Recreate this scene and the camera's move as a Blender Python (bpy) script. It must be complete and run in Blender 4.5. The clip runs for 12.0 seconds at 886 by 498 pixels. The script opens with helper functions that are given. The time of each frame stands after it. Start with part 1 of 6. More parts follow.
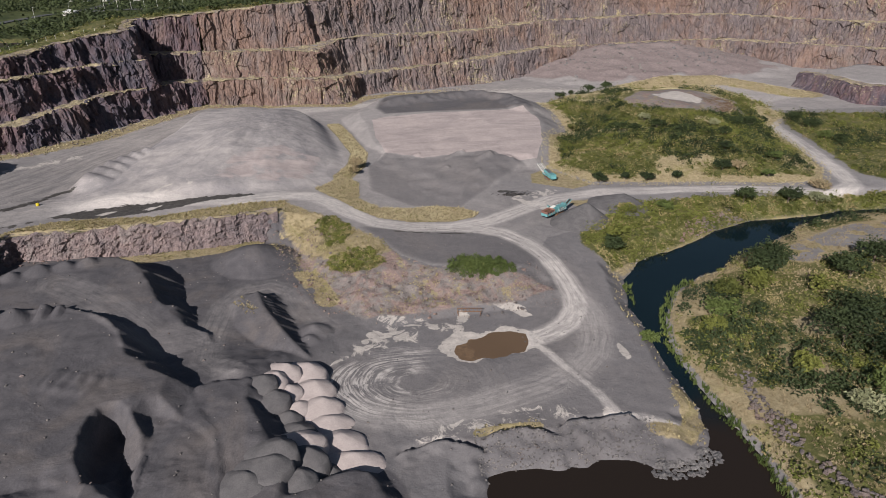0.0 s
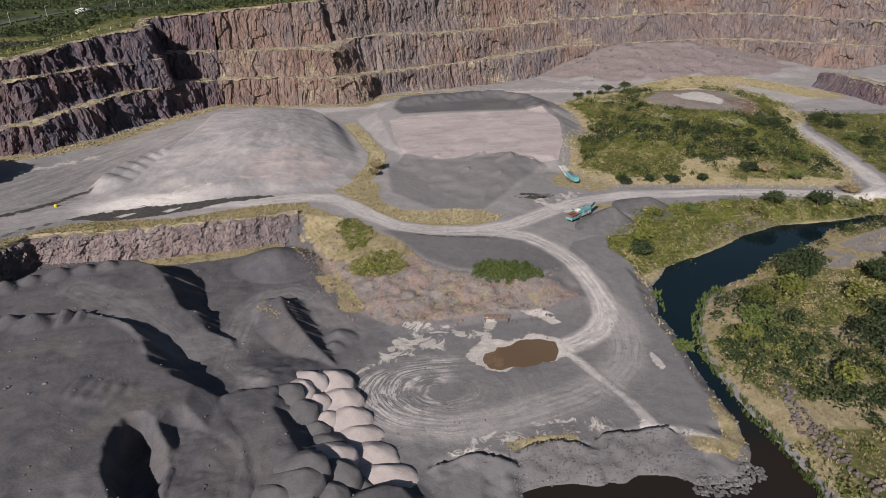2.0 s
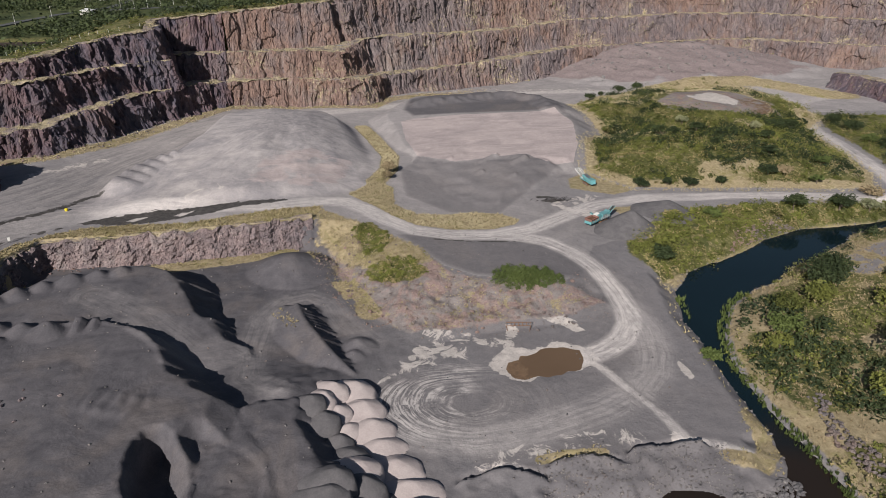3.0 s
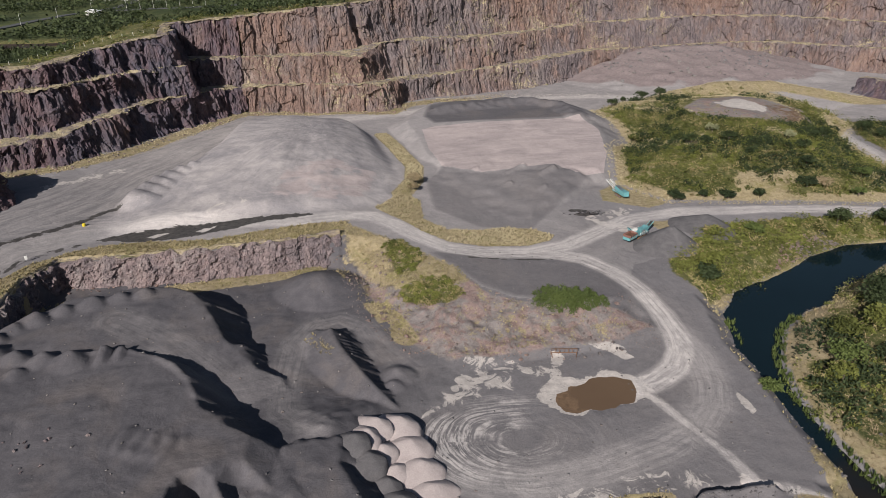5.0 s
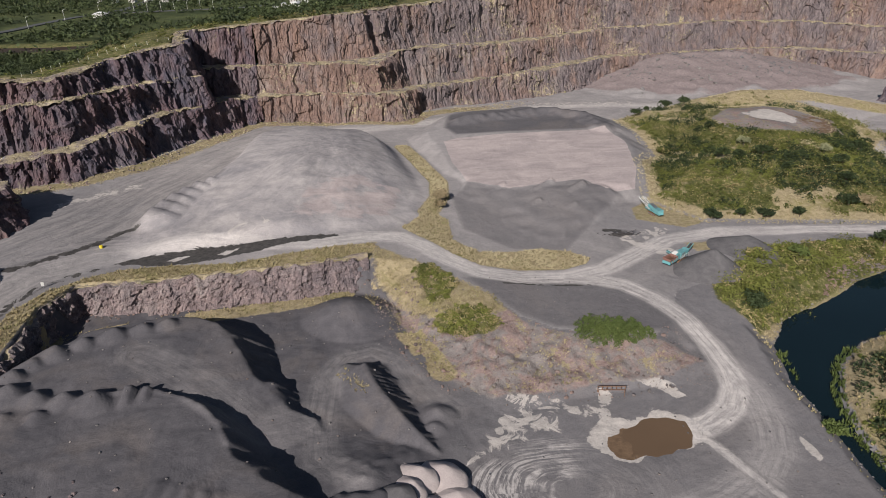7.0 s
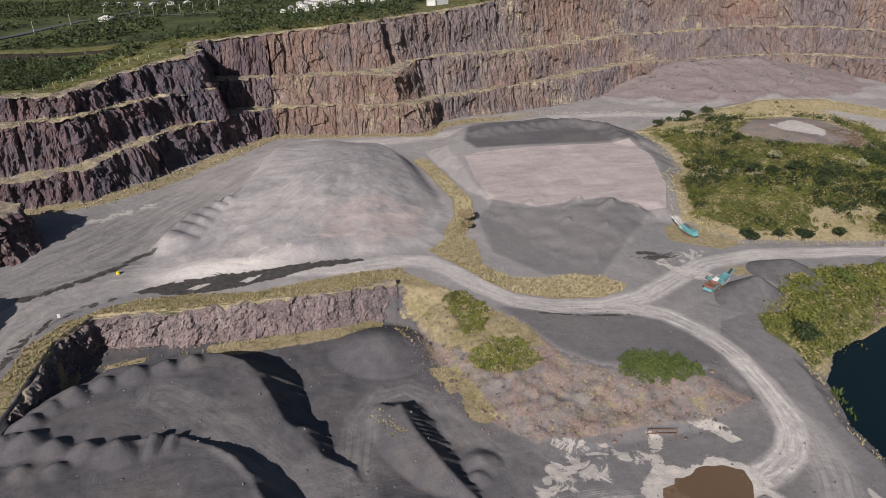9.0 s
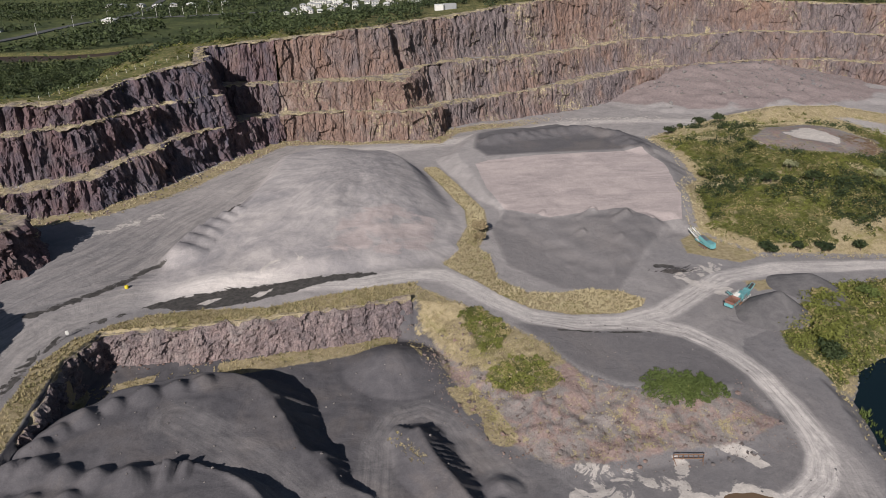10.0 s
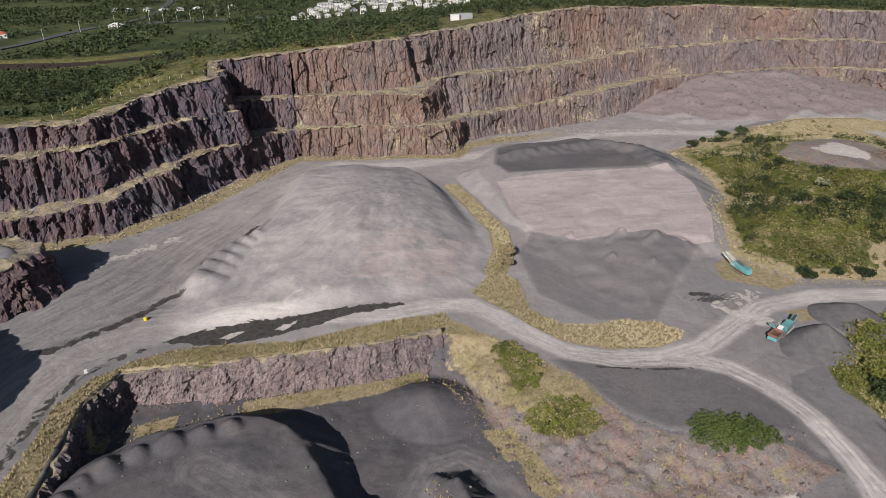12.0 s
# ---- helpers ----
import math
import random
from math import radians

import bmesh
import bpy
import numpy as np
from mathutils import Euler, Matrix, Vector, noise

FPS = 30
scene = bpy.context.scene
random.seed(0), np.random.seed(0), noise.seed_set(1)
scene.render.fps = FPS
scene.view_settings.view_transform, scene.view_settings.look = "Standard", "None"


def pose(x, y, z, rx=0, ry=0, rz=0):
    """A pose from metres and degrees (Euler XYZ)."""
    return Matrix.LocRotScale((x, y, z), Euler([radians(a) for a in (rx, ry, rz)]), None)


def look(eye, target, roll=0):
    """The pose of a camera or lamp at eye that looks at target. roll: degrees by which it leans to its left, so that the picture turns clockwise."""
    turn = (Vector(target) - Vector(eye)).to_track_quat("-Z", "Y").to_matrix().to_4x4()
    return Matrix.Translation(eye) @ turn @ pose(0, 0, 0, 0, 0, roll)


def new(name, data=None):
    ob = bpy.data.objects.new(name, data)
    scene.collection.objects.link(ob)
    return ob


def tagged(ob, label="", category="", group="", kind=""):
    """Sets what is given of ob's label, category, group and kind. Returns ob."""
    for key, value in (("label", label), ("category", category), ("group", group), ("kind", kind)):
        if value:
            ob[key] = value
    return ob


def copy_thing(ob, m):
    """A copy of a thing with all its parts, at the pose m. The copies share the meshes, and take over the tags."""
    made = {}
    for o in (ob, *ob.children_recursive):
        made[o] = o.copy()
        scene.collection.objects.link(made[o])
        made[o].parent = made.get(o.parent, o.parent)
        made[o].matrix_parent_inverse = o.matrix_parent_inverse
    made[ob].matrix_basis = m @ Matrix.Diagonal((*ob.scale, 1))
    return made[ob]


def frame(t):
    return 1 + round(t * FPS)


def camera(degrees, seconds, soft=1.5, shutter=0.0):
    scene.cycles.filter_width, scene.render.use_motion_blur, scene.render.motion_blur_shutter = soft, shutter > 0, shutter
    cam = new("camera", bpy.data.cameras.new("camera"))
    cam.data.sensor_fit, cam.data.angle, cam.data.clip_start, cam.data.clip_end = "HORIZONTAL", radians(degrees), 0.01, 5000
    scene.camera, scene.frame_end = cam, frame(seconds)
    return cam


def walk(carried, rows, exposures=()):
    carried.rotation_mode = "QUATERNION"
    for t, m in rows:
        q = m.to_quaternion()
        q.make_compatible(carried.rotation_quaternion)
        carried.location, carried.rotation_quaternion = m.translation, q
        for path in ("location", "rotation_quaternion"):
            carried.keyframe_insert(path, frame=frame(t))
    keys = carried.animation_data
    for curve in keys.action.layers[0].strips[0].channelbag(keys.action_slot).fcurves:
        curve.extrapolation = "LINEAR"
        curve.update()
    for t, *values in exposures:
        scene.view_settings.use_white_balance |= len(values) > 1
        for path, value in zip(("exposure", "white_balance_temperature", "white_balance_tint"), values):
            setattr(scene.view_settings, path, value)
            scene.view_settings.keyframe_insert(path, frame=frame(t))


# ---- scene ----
cam = camera(68.2, 12.0, soft=0.6)
PATH = [
    (0, (-5.571, -4.935, 88.632), (-5.382, -3.138, 87.774), -0.8),
    (0.5, (-6.178, -4.391, 88.651), (-5.992, -2.594, 87.792), -0.8),
    (1, (-7.083, -3.422, 88.576), (-6.905, -1.624, 87.717), -0.8),
    (1.5, (-8.56, -2.084, 88.594), (-8.386, -0.287, 87.734), -0.8),
    (2, (-10.088, -0.441, 88.522), (-9.92, 1.356, 87.661), -0.8),
    (2.5, (-12.077, 1.587, 88.393), (-11.913, 3.385, 87.533), -0.9),
    (3, (-14.122, 3.817, 88.329), (-13.961, 5.615, 87.468), -0.9),
    (5, (-22.347, 14.172, 89.906), (-22.191, 15.97, 89.042), -0.9),
    (5.5, (-24.35, 16.882, 90.549), (-24.195, 18.679, 89.686), -0.8),
    (6, (-26.182, 19.559, 91.233), (-26.03, 21.356, 90.37), -0.8),
    (6.5, (-27.841, 22.306, 91.954), (-27.692, 24.103, 91.09), -0.9),
    (7, (-29.598, 25.044, 92.703), (-29.451, 26.842, 91.839), -0.9),
    (9, (-36.519, 35.801, 96.058), (-36.379, 37.599, 95.194), -1.0),
    (9.5, (-38.364, 38.406, 96.913), (-38.225, 40.205, 96.049), -0.9),
    (10, (-40.005, 41.025, 97.797), (-39.867, 42.824, 96.935), -0.9),
    (10.5, (-41.652, 43.549, 98.792), (-41.517, 45.348, 97.93), -1.0),
    (11, (-43.151, 45.947, 99.928), (-43.017, 47.746, 99.066), -1.0),
    (11.5, (-44.836, 48.428, 100.984), (-44.704, 50.228, 100.122), -1.0),
    (12, (-46.404, 51.093, 102.047), (-46.275, 52.894, 101.186), -1.0),
]
walk(cam, [(t, look(eye, target, roll)) for t, eye, target, roll in PATH])

# ---- light ----
SUN_AZ, SUN_EL = 207.0, 31.0      # degrees: compass bearing from +y, clockwise; height over the horizon
world = bpy.data.worlds.new("sky")
scene.world = world
world.use_nodes = True
sky = world.node_tree.nodes.new("ShaderNodeTexSky")
sky.sky_type, sky.sun_disc = "NISHITA", False
sky.sun_elevation, sky.sun_rotation = radians(SUN_EL), radians(SUN_AZ)
back = world.node_tree.nodes["Background"]
back.inputs["Strength"].default_value = 0.046
world.node_tree.links.new(sky.outputs["Color"], back.inputs["Color"])
sun = new("sun", bpy.data.lights.new("sun", "SUN"))
sun.data.energy, sun.data.angle, sun.data.color = 5.75, radians(0.53), (1.0, 0.948, 0.90)
_a, _e = radians(SUN_AZ), radians(SUN_EL)
sun.matrix_world = look((math.sin(_a) * math.cos(_e) * 400, math.cos(_a) * math.cos(_e) * 400, math.sin(_e) * 400), (0, 0, 0))
scene.view_settings.exposure = 0.0

# ---- materials ----


class Nodes:
    """A short way to write a node material."""

    def __init__(self, name, rough=0.9, spec=0.25):
        self.mat = bpy.data.materials.new(name)
        self.mat.use_nodes = True
        self.tree = self.mat.node_tree
        self.bsdf = self.tree.nodes["Principled BSDF"]
        self.bsdf.inputs["Roughness"].default_value = rough
        self.bsdf.inputs["Specular IOR Level"].default_value = spec

    def put(self, socket, value):
        if isinstance(value, bpy.types.NodeSocket):
            self.tree.links.new(value, socket)
        elif isinstance(value, (tuple, list)) and len(value) == 3 and socket.type == "RGBA":
            socket.default_value = (*value, 1)
        else:
            socket.default_value = value

    def node(self, kind, **values):
        n = self.tree.nodes.new(kind)
        for key, value in values.items():
            self.put(n.inputs[key], value)
        return n

    def place(self):
        return self.node("ShaderNodeNewGeometry").outputs["Position"]

    def normal_z(self):
        n = self.node("ShaderNodeSeparateXYZ", Vector=self.node("ShaderNodeNewGeometry").outputs["True Normal"])
        return n.outputs["Z"]

    def scaled(self, vec, s):
        n = self.node("ShaderNodeVectorMath", Vector=vec)
        n.operation = "MULTIPLY"
        n.inputs[1].default_value = s if isinstance(s, (tuple, list)) else (s, s, s)
        return n.outputs["Vector"]

    def noise(self, vec, scale, detail=4.0, rough=0.6, warp=0.0):
        return self.node("ShaderNodeTexNoise", Vector=vec, Scale=scale, Detail=detail, Roughness=rough, Distortion=warp).outputs["Fac"]

    def cells(self, vec, scale, out="Distance"):
        return self.node("ShaderNodeTexVoronoi", Vector=vec, Scale=scale).outputs[out]

    def span(self, value, a, b, c=0.0, d=1.0):
        n = self.node("ShaderNodeMapRange", Value=value)
        for key, v in (("From Min", a), ("From Max", b), ("To Min", c), ("To Max", d)):
            n.inputs[key].default_value = v
        return n.outputs["Result"]

    def math(self, op, a, b=0.0):
        n = self.node("ShaderNodeMath")
        n.operation = op
        self.put(n.inputs[0], a)
        self.put(n.inputs[1], b)
        return n.outputs[0]

    def mix(self, fac, a, b, how="MIX"):
        n = self.node("ShaderNodeMix")
        n.data_type, n.blend_type = "RGBA", how
        self.put(n.inputs[0], fac)
        self.put(n.inputs[6], a)
        self.put(n.inputs[7], b)
        return n.outputs[2]

    def attr(self, name):
        n = self.node("ShaderNodeAttribute")
        n.attribute_name = name
        return n

    def rgb(self, name):
        n = self.node("ShaderNodeSeparateColor", Color=self.attr(name).outputs["Color"])
        return n.outputs[0], n.outputs[1], n.outputs[2]

    def bump(self, height, strength=0.5, far=0.3):
        n = self.node("ShaderNodeBump", Height=height, Strength=strength, Distance=far)
        self.put(self.bsdf.inputs["Normal"], n.outputs["Normal"])

    def done(self, colour, rough=None):
        self.put(self.bsdf.inputs["Base Color"], colour)
        if rough is not None:
            self.put(self.bsdf.inputs["Roughness"], rough)
        return self.mat


def ground_material():
    """Quarry ground: crushed basalt, dust, wheel tracks, dry grass and shrub soil, mixed by what lies where."""
    n = Nodes("quarry_ground", 0.95, 0.15)
    p = n.place()
    big, mid, fine, grit = n.noise(p, 0.02, 5), n.noise(p, 0.11, 6, 0.65, 0.6), n.noise(p, 0.7, 5, 0.7), n.noise(p, 3.5, 3, 0.7)
    road, grass, green = n.rgb("ground_a")
    rubble, pale, black = n.rgb("ground_b")
    pink, wet, swirl = n.rgb("ground_c")
    town, ripple, mud = n.rgb("ground_d")
    upper, ledge, _ = n.rgb("ground_e")
    along, side, haul = n.rgb("ground_f")
    dust = n.mix(n.span(mid, 0.3, 0.7), (0.160, 0.150, 0.155), (0.235, 0.218, 0.216))
    dust = n.mix(n.span(big, 0.4, 0.62), dust, (0.205, 0.195, 0.202))
    dust = n.mix(n.math("MULTIPLY", upper, n.span(fine, 0.2, 0.8, 0.6, 1)), dust, n.mix(n.span(mid, 0.3, 0.7), (0.255, 0.236, 0.236), (0.365, 0.336, 0.330)))
    # material tipped from the top of the mound has run down it in streaks; its crown is rubbly and darker
    m = n.node("ShaderNodeVectorMath", Vector=p)
    m.operation = "SUBTRACT"
    m.inputs[1].default_value = (-52, 276, 0)
    mx = n.node("ShaderNodeSeparateXYZ", Vector=m.outputs["Vector"])
    turn = n.math("ARCTAN2", mx.outputs["Y"], mx.outputs["X"])
    reach = n.math("SQRT", n.math("ADD", n.math("MULTIPLY", mx.outputs["X"], mx.outputs["X"]), n.math("MULTIPLY", mx.outputs["Y"], mx.outputs["Y"])))
    fan = n.noise(n.node("ShaderNodeCombineXYZ", X=n.math("MULTIPLY", turn, 4.0), Y=n.math("MULTIPLY", reach, 0.05), Z=0.0).outputs[0], 1.8, 7, 0.7, 0.8)
    cloud = n.noise(p, 0.045, 5, 0.6, 1.0)
    run = n.mix(n.span(n.math("ADD", n.math("MULTIPLY", fan, 0.55), n.math("MULTIPLY", cloud, 0.45)), 0.40, 0.60), (0.245, 0.230, 0.240), (0.420, 0.384, 0.375))
    crown = n.span(n.math("ADD", reach, n.math("MULTIPLY", mid, 30.0)), 26, 44, 0.5, 0.0)
    run = n.mix(crown, run, n.mix(n.span(n.noise(p, 0.5, 6, 0.75, 1.0), 0.40, 0.60), (0.135, 0.128, 0.140), (0.315, 0.290, 0.288)))
    col = n.mix(n.math("MULTIPLY", ripple, 0.9), dust, run)
    # faint lanes along the haul roads, where wheels have sorted the dust
    lane = n.noise(n.node("ShaderNodeCombineXYZ", X=n.math("MULTIPLY", side, 60.0), Y=n.math("MULTIPLY", along, 45.0), Z=0.0).outputs[0], 0.55, 6, 0.72, 0.25)
    col = n.mix(n.math("MULTIPLY", haul, n.span(lane, 0.42, 0.60)), col, n.mix(n.span(fine, 0.3, 0.7), (0.29, 0.262, 0.252), (0.37, 0.335, 0.32)))
    col = n.mix(n.math("MULTIPLY", haul, n.span(lane, 0.50, 0.38, 0, 0.8)), col, (0.150, 0.138, 0.136))
    jet = n.mix(n.span(mid, 0.3, 0.75), (0.072, 0.069, 0.077), (0.122, 0.114, 0.122))
    jet = n.mix(n.span(cloud, 0.50, 0.66, 0, 0.6), jet, (0.145, 0.126, 0.121))
    edge = n.span(n.math("ADD", black, n.math("MULTIPLY", n.math("SUBTRACT", mid, 0.5), 0.35)), 0.18, 0.82)
    col = n.mix(edge, col, jet)
    soft = lambda m, wob, a=0.40, b=0.62: n.span(n.math("ADD", m, n.math("MULTIPLY", n.math("SUBTRACT", wob, 0.5), 0.9)), a, b)
    wipe = n.noise(n.scaled(p, (0.35, 1.2, 1.0)), 0.10, 5, 0.6, 1.5)
    col = n.mix(soft(pink, mid, 0.45, 0.55), col, n.mix(n.span(wipe, 0.35, 0.62), (0.310, 0.266, 0.264), (0.410, 0.350, 0.340)))
    torn = lambda m: n.span(n.math("ADD", m, n.math("MULTIPLY", n.math("SUBTRACT", n.noise(p, 0.22, 7, 0.66, 1.6), 0.5), 2.2)), 0.46, 0.60)
    col = n.mix(n.math("MULTIPLY", torn(pale), 0.85), col, n.mix(n.span(fine, 0.3, 0.7), (0.40, 0.365, 0.34), (0.56, 0.51, 0.475)))
    # wheel tracks: streaks that run along the road
    line = n.noise(n.node("ShaderNodeCombineXYZ", X=n.math("MULTIPLY", side, 60.0), Y=n.math("MULTIPLY", along, 30.0), Z=0.0).outputs[0], 1.05, 5, 0.68, 0.1)
    track = n.math("MULTIPLY", road, n.span(n.math("ADD", n.math("MULTIPLY", line, 0.85), n.math("MULTIPLY", mid, 0.2)), 0.37, 0.61, 0.25, 1.0))
    col = n.mix(track, col, n.mix(n.span(fine, 0.3, 0.7), (0.45, 0.414, 0.398), (0.58, 0.535, 0.515)))
    # turning circle: arcs round one centre
    c = n.node("ShaderNodeVectorMath", Vector=p)
    c.operation = "SUBTRACT"
    c.inputs[1].default_value = (1.0, 110.0, 0)
    flat = n.scaled(c.outputs["Vector"], (1.0, 1.46, 0.0))
    ln = n.node("ShaderNodeVectorMath", Vector=flat)
    ln.operation = "LENGTH"
    cxy = n.node("ShaderNodeSeparateXYZ", Vector=flat)
    spin = n.math("ARCTAN2", cxy.outputs["Y"], cxy.outputs["X"])
    rr = n.math("ADD", ln.outputs["Value"], n.math("MULTIPLY", n.noise(p, 0.05, 2), 7.0))
    arcs = n.noise(n.node("ShaderNodeCombineXYZ", X=rr, Y=n.math("MULTIPLY", spin, 0.9), Z=0.0).outputs[0], 1.15, 5, 0.72, 0.15)
    arcs = n.math("MULTIPLY", n.span(n.math("ADD", arcs, n.math("MULTIPLY", n.math("SUBTRACT", fine, 0.5), 0.25)), 0.45, 0.63), n.span(n.noise(p, 0.17, 4, 0.6), 0.30, 0.55))
    col = n.mix(n.math("MINIMUM", n.math("MULTIPLY", n.math("MULTIPLY", arcs, swirl), 1.7), 0.9), col, (0.46, 0.425, 0.41))
    red = n.mix(n.span(n.noise(p, 0.9, 5, 0.8, 0.4), 0.3, 0.7), (0.150, 0.100, 0.092), (0.345, 0.262, 0.240))
    red = n.mix(n.span(n.noise(p, 0.16, 6, 0.7, 1.0), 0.43, 0.53), red, n.mix(n.span(fine, 0.3, 0.7), (0.160, 0.138, 0.134), (0.265, 0.238, 0.228)))
    red = n.mix(n.span(n.noise(p, 0.28, 6, 0.75, 0.6), 0.55, 0.62), red, (0.29, 0.245, 0.15))
    col = n.mix(soft(rubble, mid, 0.42, 0.6), col, red)
    col = n.mix(soft(ledge, mid), col, n.mix(n.span(fine, 0.3, 0.7), (0.185, 0.150, 0.150), (0.275, 0.225, 0.22)))
    col = n.mix(soft(mud, fine, 0.44, 0.54), col, (0.150, 0.098, 0.062))
    col = n.mix(torn(wet), col, n.mix(n.span(fine, 0.35, 0.7), (0.040, 0.037, 0.036), (0.10, 0.092, 0.086)))
    straw = n.mix(n.span(fine, 0.3, 0.7), (0.205, 0.165, 0.098), (0.36, 0.298, 0.190))
    straw = n.mix(n.span(mid, 0.52, 0.72), straw, (0.19, 0.175, 0.065))
    col = n.mix(soft(grass, fine, 0.38, 0.6), col, straw)
    bush = n.mix(n.span(mid, 0.35, 0.65), (0.048, 0.058, 0.020), (0.125, 0.122, 0.046))
    bush = n.mix(n.span(fine, 0.50, 0.66), bush, (0.25, 0.205, 0.11))
    col = n.mix(soft(green, fine, 0.38, 0.6), col, bush)
    lawn = n.mix(n.span(n.noise(p, 0.012, 4), 0.42, 0.58), (0.040, 0.050, 0.022), (0.095, 0.105, 0.042))
    col = n.mix(town, col, n.mix(n.span(mid, 0.4, 0.7), lawn, (0.035, 0.05, 0.02)))
    col = n.mix(0.25, col, n.mix(1.0, col, n.mix(n.span(grit, 0.3, 0.7), (0.5, 0.5, 0.5), (1.55, 1.55, 1.55)), "MULTIPLY"))
    col = n.mix(0.32, col, n.mix(1.0, col, n.mix(n.span(n.noise(p, 0.32, 6, 0.8, 0.8), 0.3, 0.7), (0.60, 0.60, 0.62), (1.42, 1.40, 1.37)), "MULTIPLY"))
    n.bsdf.inputs["Roughness"].default_value = 0.95
    n.put(n.bsdf.inputs["Roughness"], n.span(soft(wet, mid), 0, 1, 0.95, 0.55))
    h = n.math("ADD", n.math("MULTIPLY", mid, 1.2), n.math("ADD", n.math("MULTIPLY", fine, 0.32), n.math("MULTIPLY", grit, 0.08)))
    h = n.math("ADD", h, n.math("MULTIPLY", line, n.math("MULTIPLY", road, 0.4)))
    h = n.math("ADD", h, n.math("MULTIPLY", n.noise(p, 0.9, 6, 0.8, 0.5), n.math("MULTIPLY", rubble, 2.0)))
    n.bump(h, 0.5, 0.6)
    return n.done(col)


def rock_material(name, warm, cold, pale, weeds=0.0, squat=0.12, rusty=0.5):
    """Broken columnar basalt: joints, rusty and blue-grey areas, pale fresh breaks, dry grass where it lies flat."""
    n = Nodes(name, 0.85, 0.3)
    p = n.place()
    tall = n.scaled(p, (1, 1, squat))
    big, mid = n.noise(p, 0.018, 4), n.noise(tall, 0.13, 6, 0.7, 0.8)
    joint, fine = n.cells(n.scaled(p, (1, 1, min(1.0, squat * 1.6))), 0.55, "Color"), n.noise(tall, 1.2, 6, 0.75)
    col = n.mix(n.span(n.math("ADD", n.math("MULTIPLY", big, 0.6), n.math("MULTIPLY", mid, 0.4)), 0.44, 0.56), cold, warm)
    tone = n.node("ShaderNodeSeparateColor", Color=joint).outputs[0]
    col = n.mix(0.45, col, n.mix(1.0, col, n.mix(tone, (0.55, 0.55, 0.58), (1.5, 1.46, 1.42)), "MULTIPLY"))
    col = n.mix(n.span(n.noise(p, 0.05, 6, 0.7, 0.6), 0.54, 0.66, 0, 0.55), col, tuple(0.6 * c for c in pale))
    col = n.mix(n.span(fine, 0.56, 0.76, 0, 0.8), col, pale)
    col = n.mix(n.span(n.noise(tall, 0.8, 5, 0.75, 0.4), 0.56, 0.66, 0, 0.8), col, (0.030, 0.027, 0.033))
    col = n.mix(0.55, col, n.mix(1.0, col, n.mix(n.span(n.noise(tall, 3.2, 4, 0.7), 0.32, 0.68), (0.45, 0.45, 0.47), (1.7, 1.66, 1.6)), "MULTIPLY"))
    rust = n.noise(n.scaled(p, (1, 1, 0.6)), 0.05, 6, 0.72)
    col = n.mix(n.span(rust, 0.54, 0.70, 0, rusty), col, (0.245, 0.142, 0.098))
    dry = n.mix(n.span(n.noise(p, 0.8, 4), 0.3, 0.7), (0.26, 0.212, 0.130), (0.46, 0.39, 0.265))
    dry = n.mix(n.span(n.noise(p, 0.17, 5, 0.7), 0.46, 0.58), dry, n.mix(n.span(n.noise(p, 1.1, 4), 0.35, 0.65), (0.155, 0.122, 0.110), (0.30, 0.25, 0.225)))
    dry = n.mix(n.span(n.noise(p, 0.30, 4, 0.7), 0.58, 0.66, 0, 0.8), dry, (0.11, 0.115, 0.045))
    flat = n.attr("lie").outputs["Fac"]
    speck = n.noise(p, 0.6, 6, 0.75)
    col = n.mix(n.span(n.math("ADD", flat, n.math("MULTIPLY", n.math("SUBTRACT", speck, 0.5), 1.1)), 0.42, 0.6), col, dry)
    if weeds:
        col = n.mix(n.span(n.math("MULTIPLY", speck, n.noise(p, 0.035, 3)), 0.36 - weeds, 0.42 - weeds), col, dry)
    n.bump(n.math("ADD", n.math("MULTIPLY", tone, 0.5), n.math("MULTIPLY", fine, 1.0)), 0.9, 0.7)
    return n.done(col)


def water_material(name, colour, rough=0.06, silt=None):
    """Still water; silt: its colour where the pond is shallow and cloudy, towards the south end."""
    n = Nodes(name, rough, 0.5)
    p = n.place()
    n.bsdf.inputs["IOR"].default_value = 1.33
    col = n.mix(n.span(n.noise(p, 0.03, 4), 0.35, 0.65), colour, tuple(c * 0.82 for c in colour))
    if silt:
        y = n.node("ShaderNodeSeparateXYZ", Vector=p).outputs["Y"]
        col = n.mix(n.span(n.math("ADD", y, n.math("MULTIPLY", n.noise(p, 0.06, 4), 24.0)), 116, 100, 0, 0.9), col, silt)
    n.bump(n.noise(p, 1.6, 3), 0.05, 0.05)
    return n.done(col)


def plain(name, colour, rough=0.6, metal=0.0, wear=0.25, scale=2.0, spec=0.4):
    """Paint, steel, concrete and the like, with dirt at two scales."""
    n = Nodes(name, rough, spec)
    p = n.place()
    a, b = n.noise(p, scale, 5, 0.7), n.noise(p, scale * 9, 3)
    n.bsdf.inputs["Metallic"].default_value = metal
    col = n.mix(n.span(a, 0.4, 0.75, 0, wear * 2), colour, tuple(0.45 * c + 0.05 for c in colour))
    col = n.mix(n.span(b, 0.5, 0.8, 0, wear), col, tuple(0.6 * c for c in colour))
    n.bump(b, 0.2, 0.02)
    return n.done(col, n.span(a, 0.3, 0.7, max(0.05, rough - 0.12), min(1, rough + 0.15)))


